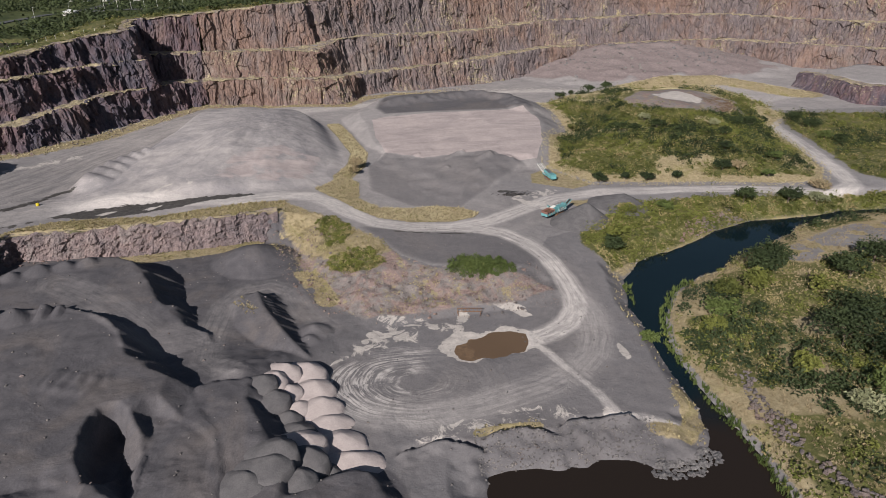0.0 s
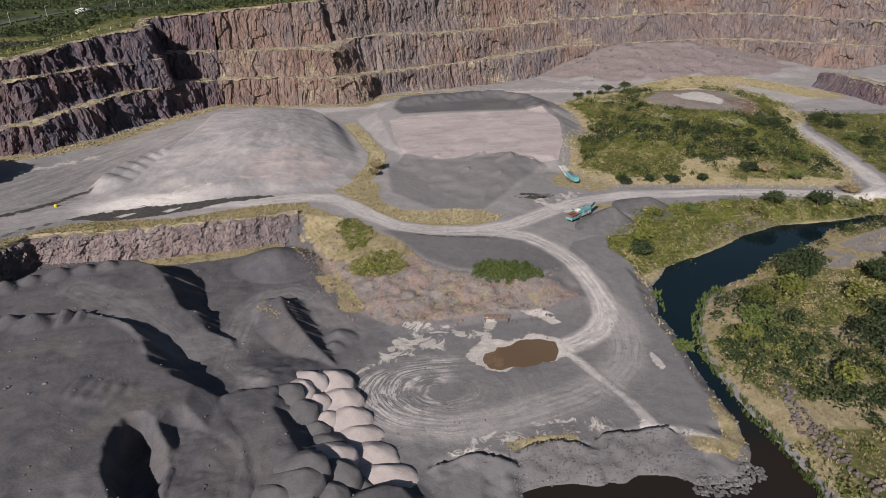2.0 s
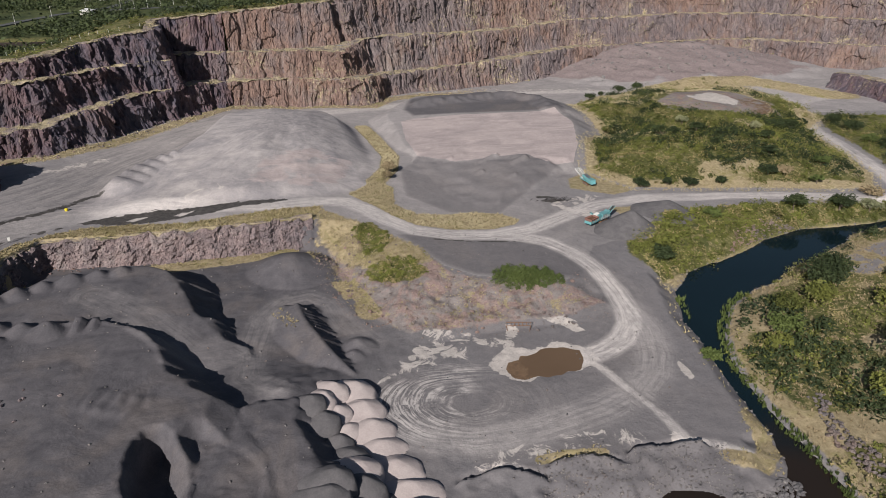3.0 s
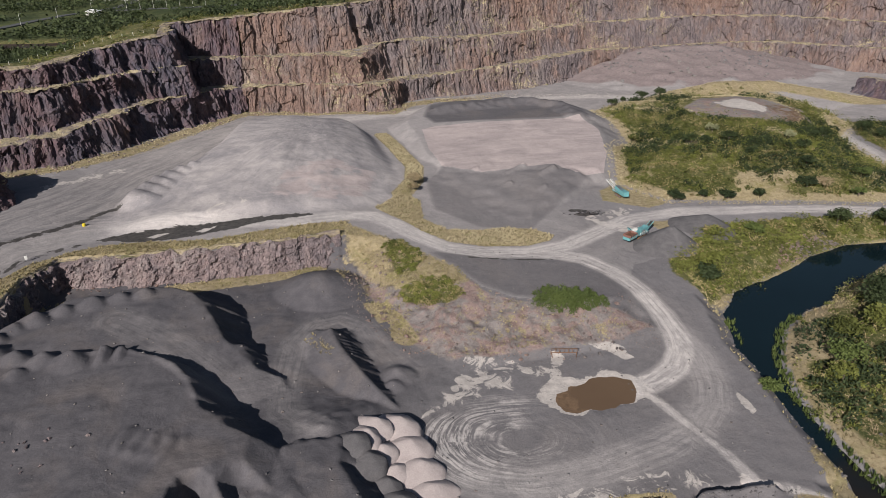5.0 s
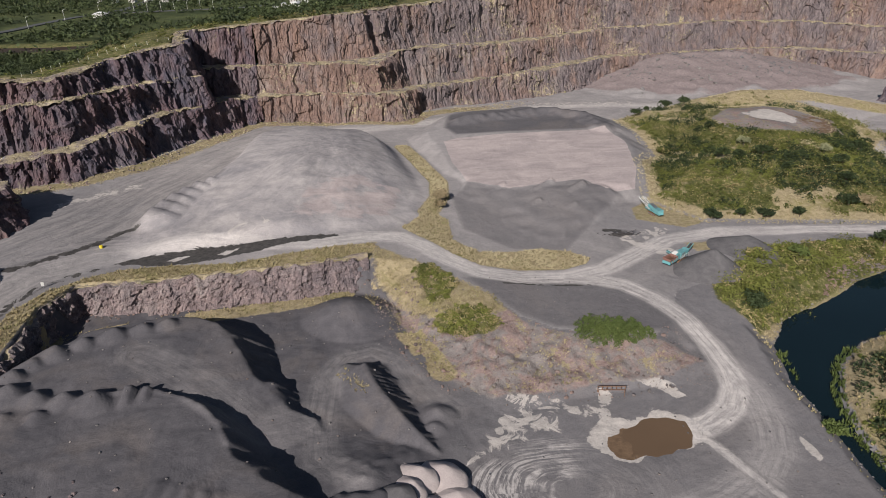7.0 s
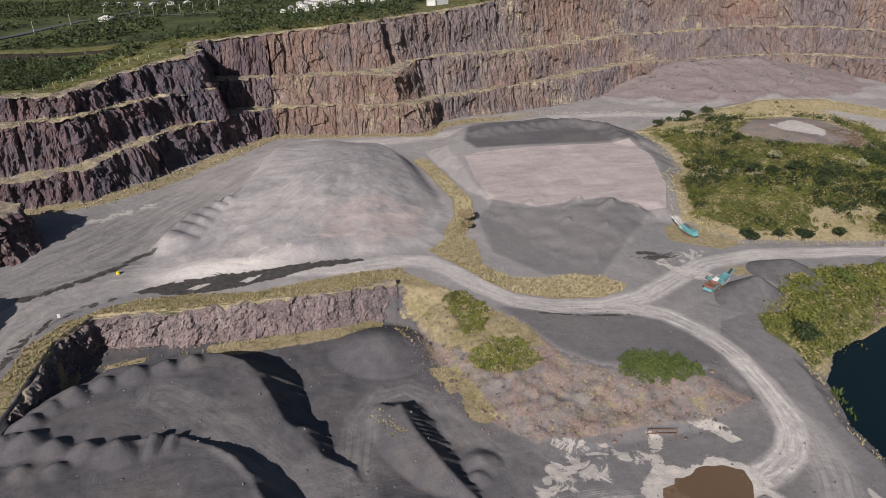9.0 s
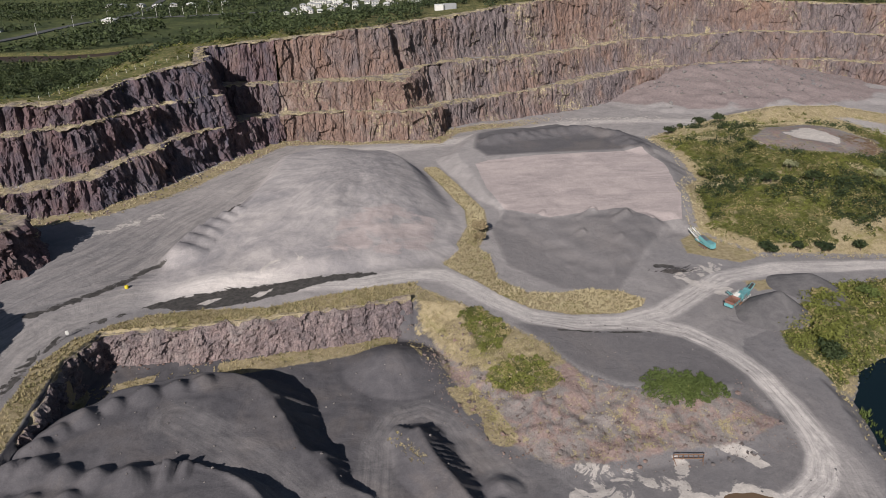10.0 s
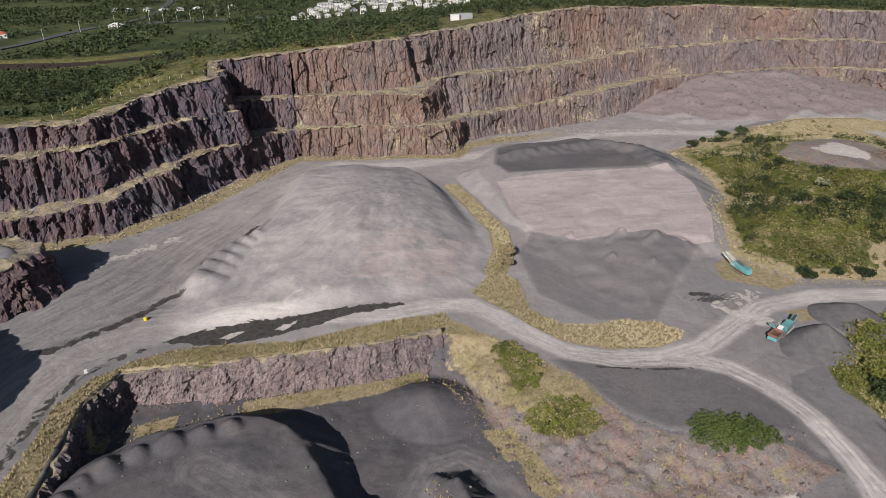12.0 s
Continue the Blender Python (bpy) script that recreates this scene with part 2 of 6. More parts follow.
def leaf_material(name, dark, light, dry, part_dry=0.62):
    n = Nodes(name, 0.7, 0.25)
    p = n.place()
    one = n.node("ShaderNodeNewGeometry").outputs["Random Per Island"]
    bush = n.node("ShaderNodeSeparateColor", Color=n.cells(n.scaled(p, (1, 1, 0.4)), 0.26, "Color"))
    patch = n.noise(p, 0.04, 5, 0.62)
    tone = n.math("ADD", n.math("MULTIPLY", one, 0.26), n.math("ADD", n.math("MULTIPLY", bush.outputs[0], 0.36), n.math("MULTIPLY", n.span(patch, 0.38, 0.62), 0.42)))
    col = n.mix(tone, dark, light)
    col = n.mix(n.span(n.math("ADD", n.math("MULTIPLY", n.noise(p, 0.12, 3), 0.55), n.math("ADD", n.math("MULTIPLY", one, 0.2), n.math("MULTIPLY", bush.outputs[1], 0.25))), part_dry, part_dry + 0.08), col, dry)
    return n.done(col)


GROUND = ground_material()
ROCK = rock_material("columnar_basalt", (0.168, 0.114, 0.097), (0.136, 0.113, 0.118), (0.40, 0.345, 0.315), 0.055, 0.22, 0.5)
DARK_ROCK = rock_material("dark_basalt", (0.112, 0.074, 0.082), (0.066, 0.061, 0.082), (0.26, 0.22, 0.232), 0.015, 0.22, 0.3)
PALE_ROCK = rock_material("rubble_wall_rock", (0.205, 0.160, 0.160), (0.140, 0.118, 0.128), (0.48, 0.43, 0.415), 0.0, 0.9, 0.3)
WATER = water_material("pond_water", (0.006, 0.014, 0.018), 0.06, (0.022, 0.015, 0.011))
BROWN_WATER = water_material("pond_water_silty", (0.055, 0.038, 0.030), 0.45)
BROWN_WATER.node_tree.nodes["Principled BSDF"].inputs["Specular IOR Level"].default_value = 0.12
MUD_WATER = water_material("muddy_puddle", (0.135, 0.088, 0.055), 0.35)

# ---- lie of the land ----


def ease(a, b, v):
    t = np.clip((v - a) / (b - a), 0, 1)
    return t * t * (3 - 2 * t)


def near_line(X, Y, line):
    """Distance to a polyline, and how far along it (0, 1, 2 ... at its points)."""
    best, along = np.full(np.shape(X), 1e9), np.zeros(np.shape(X))
    for i in range(len(line) - 1):
        (ax, ay), (bx, by) = line[i][:2], line[i + 1][:2]
        dx, dy = bx - ax, by - ay
        t = np.clip(((X - ax) * dx + (Y - ay) * dy) / (dx * dx + dy * dy), 0, 1)
        d = np.hypot(X - ax - t * dx, Y - ay - t * dy)
        along = np.where(d < best, i + t, along)
        best = np.minimum(best, d)
    return best, along


def within(X, Y, poly):
    hit = np.zeros(np.shape(X), bool)
    for i in range(len(poly)):
        (ax, ay), (bx, by) = poly[i - 1][:2], poly[i][:2]
        if ay != by:
            hit ^= ((ay > Y) != (by > Y)) & (X < (bx - ax) * (Y - ay) / (by - ay) + ax)
    return hit


def depth_in(X, Y, poly):
    """Distance to the edge of an area: plus inside, minus outside."""
    d, _ = near_line(X, Y, list(poly) + [poly[0]])
    return np.where(within(X, Y, poly), d, -d)


def crest(X, Y, poly):
    """Depth inside an area, roughened where loose material has run down in tongues."""
    ring = list(poly) + [poly[0]]
    d, al = near_line(X, Y, ring)
    run = np.concatenate([[0], np.cumsum([math.dist(a[:2], b[:2]) for a, b in zip(ring, ring[1:])])])
    s = np.interp(al, np.arange(len(ring)), run)
    d = np.where(within(X, Y, poly), d, -d)
    tongue = rough(s, 0 * s, 2.3, 1) * 0.9 + rough(s, 0 * s, 6.5, 2) * 1.4 + rough(s, np.maximum(-d, 0) * 0.35, 1.3, 3) * 0.55
    return d + tongue * ease(0.6, -2.5, d)


_rng = np.random.RandomState(7)
_tables = [_rng.rand(128, 128) for _ in range(6)]


def rough(X, Y, size, seed=0):
    """Smooth random heights from -1 to 1, with features of that size in metres."""
    tab = _tables[seed % 6]
    u, v = X / size + 37.3 * seed, Y / size + 11.7 * seed
    i, j = np.floor(u).astype(int), np.floor(v).astype(int)
    f, g = u - i, v - j
    f, g = f * f * (3 - 2 * f), g * g * (3 - 2 * g)
    a, b, c, d = tab[i % 128, j % 128], tab[(i + 1) % 128, j % 128], tab[i % 128, (j + 1) % 128], tab[(i + 1) % 128, (j + 1) % 128]
    return 2 * ((a * (1 - f) + b * f) * (1 - g) + (c * (1 - f) + d * f) * g) - 1


# the terraced cliff, station by station: foot, edge of the lower ledge, edge of the upper ledge, rim
FOOT = [(-240, 200, 17), (-172, 239, 17), (-139, 253, 17), (-126, 270, 15), (-116, 290, 14), (-109, 305, 13.7), (-104, 313, 13.5), (-97, 330, 12.8), (-91, 341, 12), (-66, 346, 9.6),
        (-19, 348, 9), (-10, 366, 8), (12, 380, 6.5), (32, 390, 5), (68, 416, 2), (115, 452, 1), (165, 478, 0), (215, 492, 0), (262, 478, 0), (300, 448, 0), (345, 415, 0)]
LEDGE_LOW = [(-240, 210, 25), (-174, 244, 25), (-142, 258, 26), (-130, 278, 27.4), (-119.5, 303, 28), (-112, 315, 27), (-107, 324, 26.4), (-99, 340, 25), (-92, 347, 24.3), (-66, 350, 23.7),
             (-23, 352, 22.3), (-10, 377, 20), (14, 394, 18.5), (37, 409, 18), (70, 430, 17.5), (122, 468, 17), (168, 490, 15), (220, 502, 14.5), (268, 490, 16), (306, 458, 16), (352, 424, 16)]
LEDGE_TOP = [(-240, 222, 41), (-176, 256, 41), (-147, 270, 41), (-135, 290, 40.5), (-124, 314, 39.5), (-111, 324.5, 38.8), (-114.5, 346, 38), (-103, 353, 37.5), (-92, 356, 36.8), (-66, 358, 36.3),
             (-33, 358, 36), (-20, 387, 38), (4, 400, 37.5), (33, 417, 35), (78, 454, 33), (118, 482, 34), (170, 500, 33), (222, 512, 33), (272, 500, 33), (310, 468, 32), (356, 434, 32)]
RIM = [(-240, 234, 50), (-178, 266, 49), (-150, 276, 48), (-140, 298, 49), (-129, 318, 51), (-116.5, 329, 52), (-124, 361, 53), (-106, 365, 54.2), (-93, 365, 55.2), (-76, 371, 56.2),
       (-41, 377, 58.7), (-21, 398, 58.9), (7, 421, 59.5), (36, 441, 62), (80, 472, 62), (122, 494, 58), (172, 515, 57), (224, 526, 53), (275, 514, 51), (314, 480, 52), (360, 446, 52)]
BACK = [(5000, 446), (5000, 5000), (-5000, 5000), (-5000, 234)]

# the edge between the upper ground and the sunken working floor
BRINK = [(-114, -60), (-114, 143), (-116, 168), (-112, 181), (-89, 182.5), (-62, 186), (-37, 191), (-24, 189.5), (-15, 181), (-6, 170), (0, 160), (8, 155), (20, 153),
         (31, 151), (38, 160), (45, 172), (58, 178), (72, 176), (400, 150)]
POND = [(63, 153.3), (58.8, 137.9), (59.1, 125.5), (57.7, 113.7), (57.6, 103.2), (57.9, 94.7), (56.2, 88.2), (53.7, 83.9), (46.4, 81.1), (42, 80.9), (37.9, 84.3), (32.7, 85),
        (29.9, 83.2), (24.6, 83.1), (20.7, 84.3), (15.3, 84.3), (11.5, 83.3), (11, 74), (6, 30), (66, 30), (62.7, 72.1), (63, 83.5), (62.2, 92.5), (61.2, 102.7), (60.9, 113.3),
        (62.7, 123.8), (65.9, 132.7), (73, 143.7), (83.6, 152.3), (91.6, 154.8), (103.9, 164.5), (114, 169.3), (127, 177), (134.9, 184), (157.3, 189.1), (172, 189.6), (230, 180),
        (230, 183), (172, 191.6), (159, 192.5), (139.8, 188.9), (120.8, 188.1), (105.3, 181.6), (86.9, 170.9), (71, 163.1)]
ISLE = [(66, -20), (62.7, 72.1), (63, 83.5), (62.2, 92.5), (61.2, 102.7), (60.9, 113.3), (62.7, 123.8), (65.9, 132.7), (73, 143.7), (83.6, 152.3), (91.6, 154.8), (103.9, 164.5),
        (114, 169.3), (127, 177), (134.9, 184), (157.3, 189.1), (172, 189.6), (230, 180), (420, 170), (420, -20)]
KNOLL = [(62, 238), (70, 270), (84, 288), (82, 332), (94, 366), (130, 380), (172, 380), (212, 350), (212, 316), (186, 290), (176, 250), (169, 222), (160, 208), (140, 209),
         (104, 215), (74, 219)]
MOUND = [(-110, 205), (-104, 194), (-85, 199), (-64, 205), (-50, 206), (-39, 208.5), (-28, 215), (-20, 223), (-17, 238), (-20, 264), (-27, 297), (-37, 322), (-61, 324),
         (-80, 322), (-90, 306), (-92, 273), (-105, 228)]
BACK_RIDGE = [(122, 372), (146, 375), (169, 376), (202, 376), (231, 374), (256, 371)]
FLAT_PILE = [(-6, 270), (0, 256), (13, 248), (42, 249), (58, 243), (66, 260), (71, 285), (71, 308), (64, 342), (42, 356), (5, 350), (-12, 318)]
LOW_PILE = [(-6, 214), (5, 203), (20, 204), (34, 222), (48, 243), (42, 254), (0, 258), (-7, 240)]
# crests of the black stockpiles on the working floor
STOCK_A = [(-110, 130), (-109.6, 142), (-108, 147.2), (-105.4, 151.6), (-102, 155), (-100.1, 158.1), (-94.6, 160), (-88.9, 162), (-82.2, 163.2), (-76.7, 162.4), (-71.5, 159.2), (-67.2, 152.8), (-64.3, 148), (-60.8, 141.1),
           (-57, 136.4), (-52, 132.2), (-47.2, 130.4), (-44, 124), (-44, 112), (-60, 100), (-112, 100)]
STOCK_B = [(-111, 128), (-103, 131.5), (-97.2, 133.1), (-93, 134.4), (-86.6, 134), (-82.2, 135.2), (-78, 134.1), (-72.1, 131.5), (-67.3, 128.1), (-63.7, 123.5), (-60.9, 117.8), (-59.6, 115),
           (-53.4, 109.2), (-48.9, 106.6), (-44.4, 105.3), (-42, 98), (-37, 92), (-34, 80), (-34, 40), (-111, 40)]
STOCK_C = [(-43, 105.5), (-38, 107), (-34.6, 106), (-33, 104), (-33.6, 101.7), (-31.6, 97.1), (-29.6, 93.2), (-27.6, 89), (-25, 86.8), (-24, 80), (-28, 40), (-42, 40), (-42, 95)]
STOCK_D = [(-30, 70), (-22.9, 75.9), (-18.5, 79.3), (-14.9, 81.2), (-12.6, 82.1), (-10.1, 81.7), (-8.4, 79.3), (-7.2, 75.5), (-5, 60), (-5, 40), (-30, 40)]
HOLE = [(-58.6, 97.8), (-55.5, 98.4), (-52, 95.5), (-49.2, 92), (-46.5, 88), (-45.5, 80), (-44, 70), (-42, 40), (-50, 40), (-50.2, 74.5), (-53.8, 78.6), (-56.5, 81.4), (-58.3, 85.7), (-59.1, 90), (-59.3, 95.1)]
BOWL = [(-51.5, 99.5), (-49, 100.6), (-45, 99), (-41, 97.5), (-36.5, 94), (-34, 88), (-33.5, 78), (-33, 40), (-52, 40), (-50, 80), (-51, 90), (-53.5, 96)]
RIDGE = [(-37.5, 145.5), (-35.2, 137.9), (-30.8, 129.2), (-27.3, 124.6), (-23.6, 120.6)]
ROAD_MAIN = [(-128, 90), (-130, 150), (-129, 172), (-124, 186), (-112, 196), (-90, 200), (-66, 201), (-49, 200), (-37, 205.4), (-28, 205.8), (-20.8, 198.8), (-13.6, 189.6), (-6, 183.4), (5, 180.6), (18, 181.4),
             (30, 186), (43, 195.8), (56, 205.2), (74, 209.3), (101, 208.6), (130, 204.4), (157, 198.5), (168, 204), (173.5, 222), (179.5, 250), (190, 289), (205, 330)]
ROAD_RAMP = [(17, 181), (25.5, 179.8), (32, 176.4), (37.4, 169.2), (41.8, 159), (44.2, 149), (44.6, 141), (43, 134.5), (39.3, 129.2), (33.5, 125.4), (28.5, 123.3)]
ROAD_BACK = [(-146, 190), (-128, 222), (-118, 250), (-104, 280), (-88, 310), (-72, 334), (-40, 334), (-12, 346), (18, 368), (60, 395), (100, 400), (130, 396)]
EAST_SCRUB = [(178, 215), (186, 250), (197, 290), (212, 325), (262, 318), (300, 262), (262, 204), (192, 198)]
BERM = [(-27, 212.5), (-19.5, 203.4), (-13, 194.6), (-6, 188.2), (4.6, 185), (17.8, 186), (25.5, 189.6), (27.5, 193.2), (21.3, 198.2), (13.1, 199.6), (3.7, 196.4), (-4.8, 196), (-12, 203.5), (-12, 220), (-18, 228)]
SLOPE_SCRUB = [[(-24.4, 186), (-20, 187), (-14.8, 182.3), (-13.1, 176.5), (-16.3, 171.5), (-20.8, 171.9), (-24, 180.1)], [(-21.6, 163.7), (-14.9, 168), (-9.9, 166.9), (-5.4, 160.2), (-5.7, 156.7), (-11.5, 155.8), (-19.4, 159.4)]]
ISLE_BARE = [(104, 158), (118, 164), (134, 172), (150, 178), (176, 180), (200, 176), (200, 166), (170, 165), (140, 158), (118, 152)]
PUDDLE = [(9.7, 120.6), (10.6, 123.2), (13.2, 124.0), (14.0, 125.6), (17.4, 125.4), (19.0, 126.8), (22.6, 126.5), (24.6, 127.1), (27.0, 125.4), (26.8, 122.4), (25.0, 120.3), (22.3, 119.3), (19.8, 117.9), (16.2, 117.5), (13.6, 116.4), (11.0, 117.2)]


def upper_level(X, Y):
    a = np.interp(X, [-240, -138, -115, -46, -10, 15, 42, 60, 110, 300], [17, 16, 13.2, 12.4, 9.3, 7.2, 6, 5.5, 5.2, 5])
    b = np.interp(X, [-240, -138, -115, -92, -60, -37, 0, 22, 68, 115, 300], [17, 17, 14, 12.5, 10, 9.5, 7.5, 5.5, 2, 1, 0])
    t = ease(235, 345, Y)
    return a * (1 - t) + b * t


def lower_level(X, Y):
    z = np.interp(X, [-130, -90, -50, -25, 0, 60], [5, 4.8, 4.6, 3.6, 2.4, 1.9])
    return z + 3.6 * ease(122, 178, Y) * ease(14, 40, X) + 1.4 * ease(140, 170, Y) * ease(-40, -10, X) * (1 - ease(0, 30, X))


def land(X, Y):
    """Height of the ground."""
    X, Y = np.asarray(X, float), np.asarray(Y, float)
    up = upper_level(X, Y) + 0.25 * rough(X, Y, 14, 1)
    d, along = near_line(X, Y, BRINK)
    top = within(X, Y, BRINK + [(400, 900), (-900, 900), (-900, -60)])
    width = np.interp(X, [-114, -45, -36, -24, -8, 6, 22, 36, 60], [2.2, 2.6, 9, 21, 27, 20, 15, 13, 10])
    low = lower_level(X, Y) + 0.12 * rough(X, Y, 9, 2)
    mix = np.where(top, 1.0, 1 - np.clip(d / width, 0, 1))
    mix = np.where(width > 8, mix + (0.10 * rough(X, Y, 5, 3) + 0.09 * rough(X, Y, 2.1, 1) + 0.12 * rough(X * 0.6 + Y * 0.5, X - Y, 8, 4)) * np.sin(np.pi * np.clip(mix, 0, 1)), mix)
    z = low + (up - low) * mix
    isle_side = depth_in(X, Y, ISLE)
    # piles on the upper ground
    k = depth_in(X, Y, MOUND)
    cone = np.clip(1.06 - np.sqrt(((X + 50) / np.where(X < -50, 58, 31.5)) ** 2 + ((Y - 290) / np.where(Y < 290, 84, 42)) ** 2 + 0.02), 0, 1)
    z = z + 2.4 * ease(0, 5.5, k) * (0.35 + 0.65 * ease(-50, -64, X)) * ease(-108, -88, X) + 9.4 * cone * ease(-2, 9, k) + (0.2 * rough(X, Y, 6, 4) + 0.12 * rough(X, Y, 2.4, 2)) * ease(4, 14, k)
    for i in range(6):
        x, y = -104.6 + 1.0 * i + 0.28 * i * i, 223 + 6.6 * i - 0.3 * i * i
        u, v = (X - x) * 0.93 + (Y - y) * -0.34, (Y - y) * 0.93 + (X - x) * 0.34
        z = np.maximum(z, 17.6 + 0.15 * i - 0.72 * np.sqrt(np.where(u < 0, 1.35 * u, 0.42 * u) ** 2 + np.where(v > 0, 1.1, 0.55) * v ** 2 + 0.15))
    k = depth_in(X, Y, FLAT_PILE) + 1.6 * rough(X, Y, 9, 2) + 0.6 * rough(X, Y, 3.5, 3)
    z = np.maximum(z, np.minimum(12.5, 9.6 + (Y - 250) * 0.05) + 0.42 * np.minimum(k, 0) + 0.2 * rough(X, Y, 8, 5))
    d, _ = near_line(X, Y, [(6, 332), (27, 340), (50, 345), (64, 333), (68, 313)])
    z = np.maximum(z, 15.2 - 0.36 * np.sqrt(d * d + 2) + 0.7 * rough(X, Y, 3.2, 4) * (d < 9))
    k = depth_in(X, Y, LOW_PILE) + 1.8 * rough(X, Y, 9, 3) + 0.7 * rough(X, Y, 3.5, 1)
    z = np.maximum(z, 6.9 + (Y - 205) * 0.055 + 0.5 * np.minimum(k, 0) + 0.35 * rough(X, Y, 4.5, 1) * (k > -4))
    for x, y, h in ((12, 251, 10.6), (30, 251.5, 11.2), (41, 248.5, 11.0), (22, 236, 9.8), (34, 232, 9.4)):
        u, v = (X - x) * 0.8 + (Y - y) * 0.6, (Y - y) * 0.8 - (X - x) * 0.6
        z = np.maximum(z, h - 0.75 * np.abs(v) - np.where(u > 0, 0.9 * u, -0.16 * u) - 0.3 * (u < -14) * (-u - 14))
    k = depth_in(X, Y, KNOLL)
    z = z + np.interp(k, [0, 14, 40, 60], [0, 3.6, 8.8, 9.8]) + 3.2 * ease(262, 335, Y) * ease(0, 16, k) + 0.5 * rough(X, Y, 11, 2) * ease(0, 10, k)
    d, al = near_line(X, Y, BACK_RIDGE)
    z = np.maximum(z, np.interp(al, [0, 1, 2, 3, 4, 5], [4.0, 8.5, 12.4, 11.6, 6.2, 1.5]) - 0.30 * np.maximum(d - 1.5, 0) + 0.4 * rough(X, Y, 6, 5) * (d < 14))
    # loose rock fanned out at the foot of the far wall
    d, _ = near_line(X, Y, [(168, 486), (196, 491), (222, 492)])
    z = np.maximum(z, 14.5 - 0.165 * d + 0.8 * rough(X, Y, 7, 3) + 0.4 * rough(X, Y, 2.6, 1))
    # a spur of rock by the upper haul road
    for poly, h in (([(-240, 200), (-161, 209), (-152, 211), (-149, 214), (-148.5, 217), (-151.5, 221), (-160, 226), (-240, 240)], 27.8),
                    # unseen knob to the south, added for the shadow it throws on the road
                    ([(-240, 136), (-147, 143), (-146.5, 150), (-147, 162), (-164, 179), (-240, 192)], 28.6)):
        k = depth_in(X, Y, poly)
        z = np.maximum(z, h + 3.0 * np.minimum(k, 0) + 0.5 * rough(X, Y, 5, 4))
    # a low bench of rock at the east end of the back floor
    k = depth_in(X, Y, [(277, 372), (279, 349), (297, 339), (350, 322), (360, 372), (318, 408), (285, 392)])
    z = np.maximum(z, 9.8 + 2.5 * np.minimum(k, 0))
    # black stockpiles: each a plateau or ramp that trucks drive up, with a steep tipped face beyond its crest
    z = z + (~top) * 3.0 * np.exp(-((X + 44) / 15) ** 2 - ((Y - 105) / 20) ** 2)
    rills = 0.85 * np.abs(rough(Y * 0.92 - X * 0.2, (X + 0.4 * Y) * 0.16, 1.7, 5)) + 0.35 * np.abs(rough(Y - X * 0.2, X * 0.2, 0.8, 2))
    a = crest(X, Y, STOCK_A)
    s = (X + 64) * 0.707 - (Y - 148) * 0.707
    z = np.maximum(z, np.interp(s, [-40, -12, 0, 13.4, 24, 40], [12.3, 12.1, 11.6, 8.9, 6.2, 2.6]) + 0.75 * np.minimum(a, 0) - rills * ease(-0.4, -2.2, a) + 0.12 * rough(X, Y, 9, 2))
    c = crest(X, Y, STOCK_C)
    z = np.maximum(z, 8.9 + np.minimum(Y - 100, 0) * 0.03 + 0.76 * np.minimum(c, 0) - 0.7 * rills * ease(-0.4, -2.0, c) + 0.35 * rough(X, Y, 4, 1) * ease(-0.5, 2, c))
    b = crest(X, Y, STOCK_B)
    z = np.maximum(z, np.interp(X, [-120, -75, -60, -53.4, -49, -44, -34], [12.5, 12.5, 12.1, 12.0, 11.5, 9.0, 8.8]) + 0.75 * np.minimum(b, 0) - rills * ease(-0.4, -2.2, b) + 0.12 * rough(X, Y, 8, 3))
    e = crest(X, Y, STOCK_D)
    z = np.maximum(z, 6.7 - 0.13 * (X + 20) + 0.82 * np.minimum(e, 0) + 0.25 * rough(X, Y, 3, 4))
    dd, al = near_line(X, Y, RIDGE)
    east = (X + 31) * 0.87 + (Y - 132) * 0.49 > 0
    z = np.maximum(z, np.interp(al, [0, 1, 2, 3, 4], [8.0, 8.2, 7.6, 6.4, 4.6]) - np.where(east, 0.72, 0.5) * dd + 0.5 * rough(al * 11, dd * 0.3, 1.1, 2) * ease(0.4, 2.2, dd) * east)
    dome = np.hypot(X + 42, (Y - 171) * 1.15)
    z = np.maximum(z, 10.6 - 0.46 * np.sqrt(dome**2 + 14))
    for x, y, top_z, slant in [(-22.6, 131.4, 5.9, 0.55), (-23.5, 127.6, 5.5, 0.66), (-37, 111, 8.6, 0.30), (-31, 117, 6.6, 0.34)]:
        z = np.maximum(z, top_z - slant * np.sqrt((X - x) ** 2 + (Y - y) ** 2 + 0.3) + 0.18 * rough(X, Y, 1.7, 2) * (slant < 0.5))
    # scallops left by tipping trucks along two crests
    for x, y in ((-109.8, 137.5), (-108.8, 142.6), (-107, 147), (-104, 150.8), (-99.3, 154.1), (-93.6, 156.9), (-88, 158.8), (-82.6, 160.2)):
        u, v = (X - x) * 0.8 + (Y - y) * 0.6, (Y - y) * 0.8 - (X - x) * 0.6
        z = np.maximum(z, 13.9 + 0.3 * math.sin(3 * x) - 0.66 * np.sqrt(np.where(u > 0, 1.35, 0.42) * u * u + np.where(v > 0, 1.1, 0.42) * v * v + 0.12))
    for x, y in ((-111, 136.4), (-106.4, 136.6), (-100.8, 134.6), (-94.6, 133.4), (-88.8, 132.6)):
        u, v = (X - x) * 0.8 + (Y - y) * 0.6, (Y - y) * 0.8 - (X - x) * 0.6
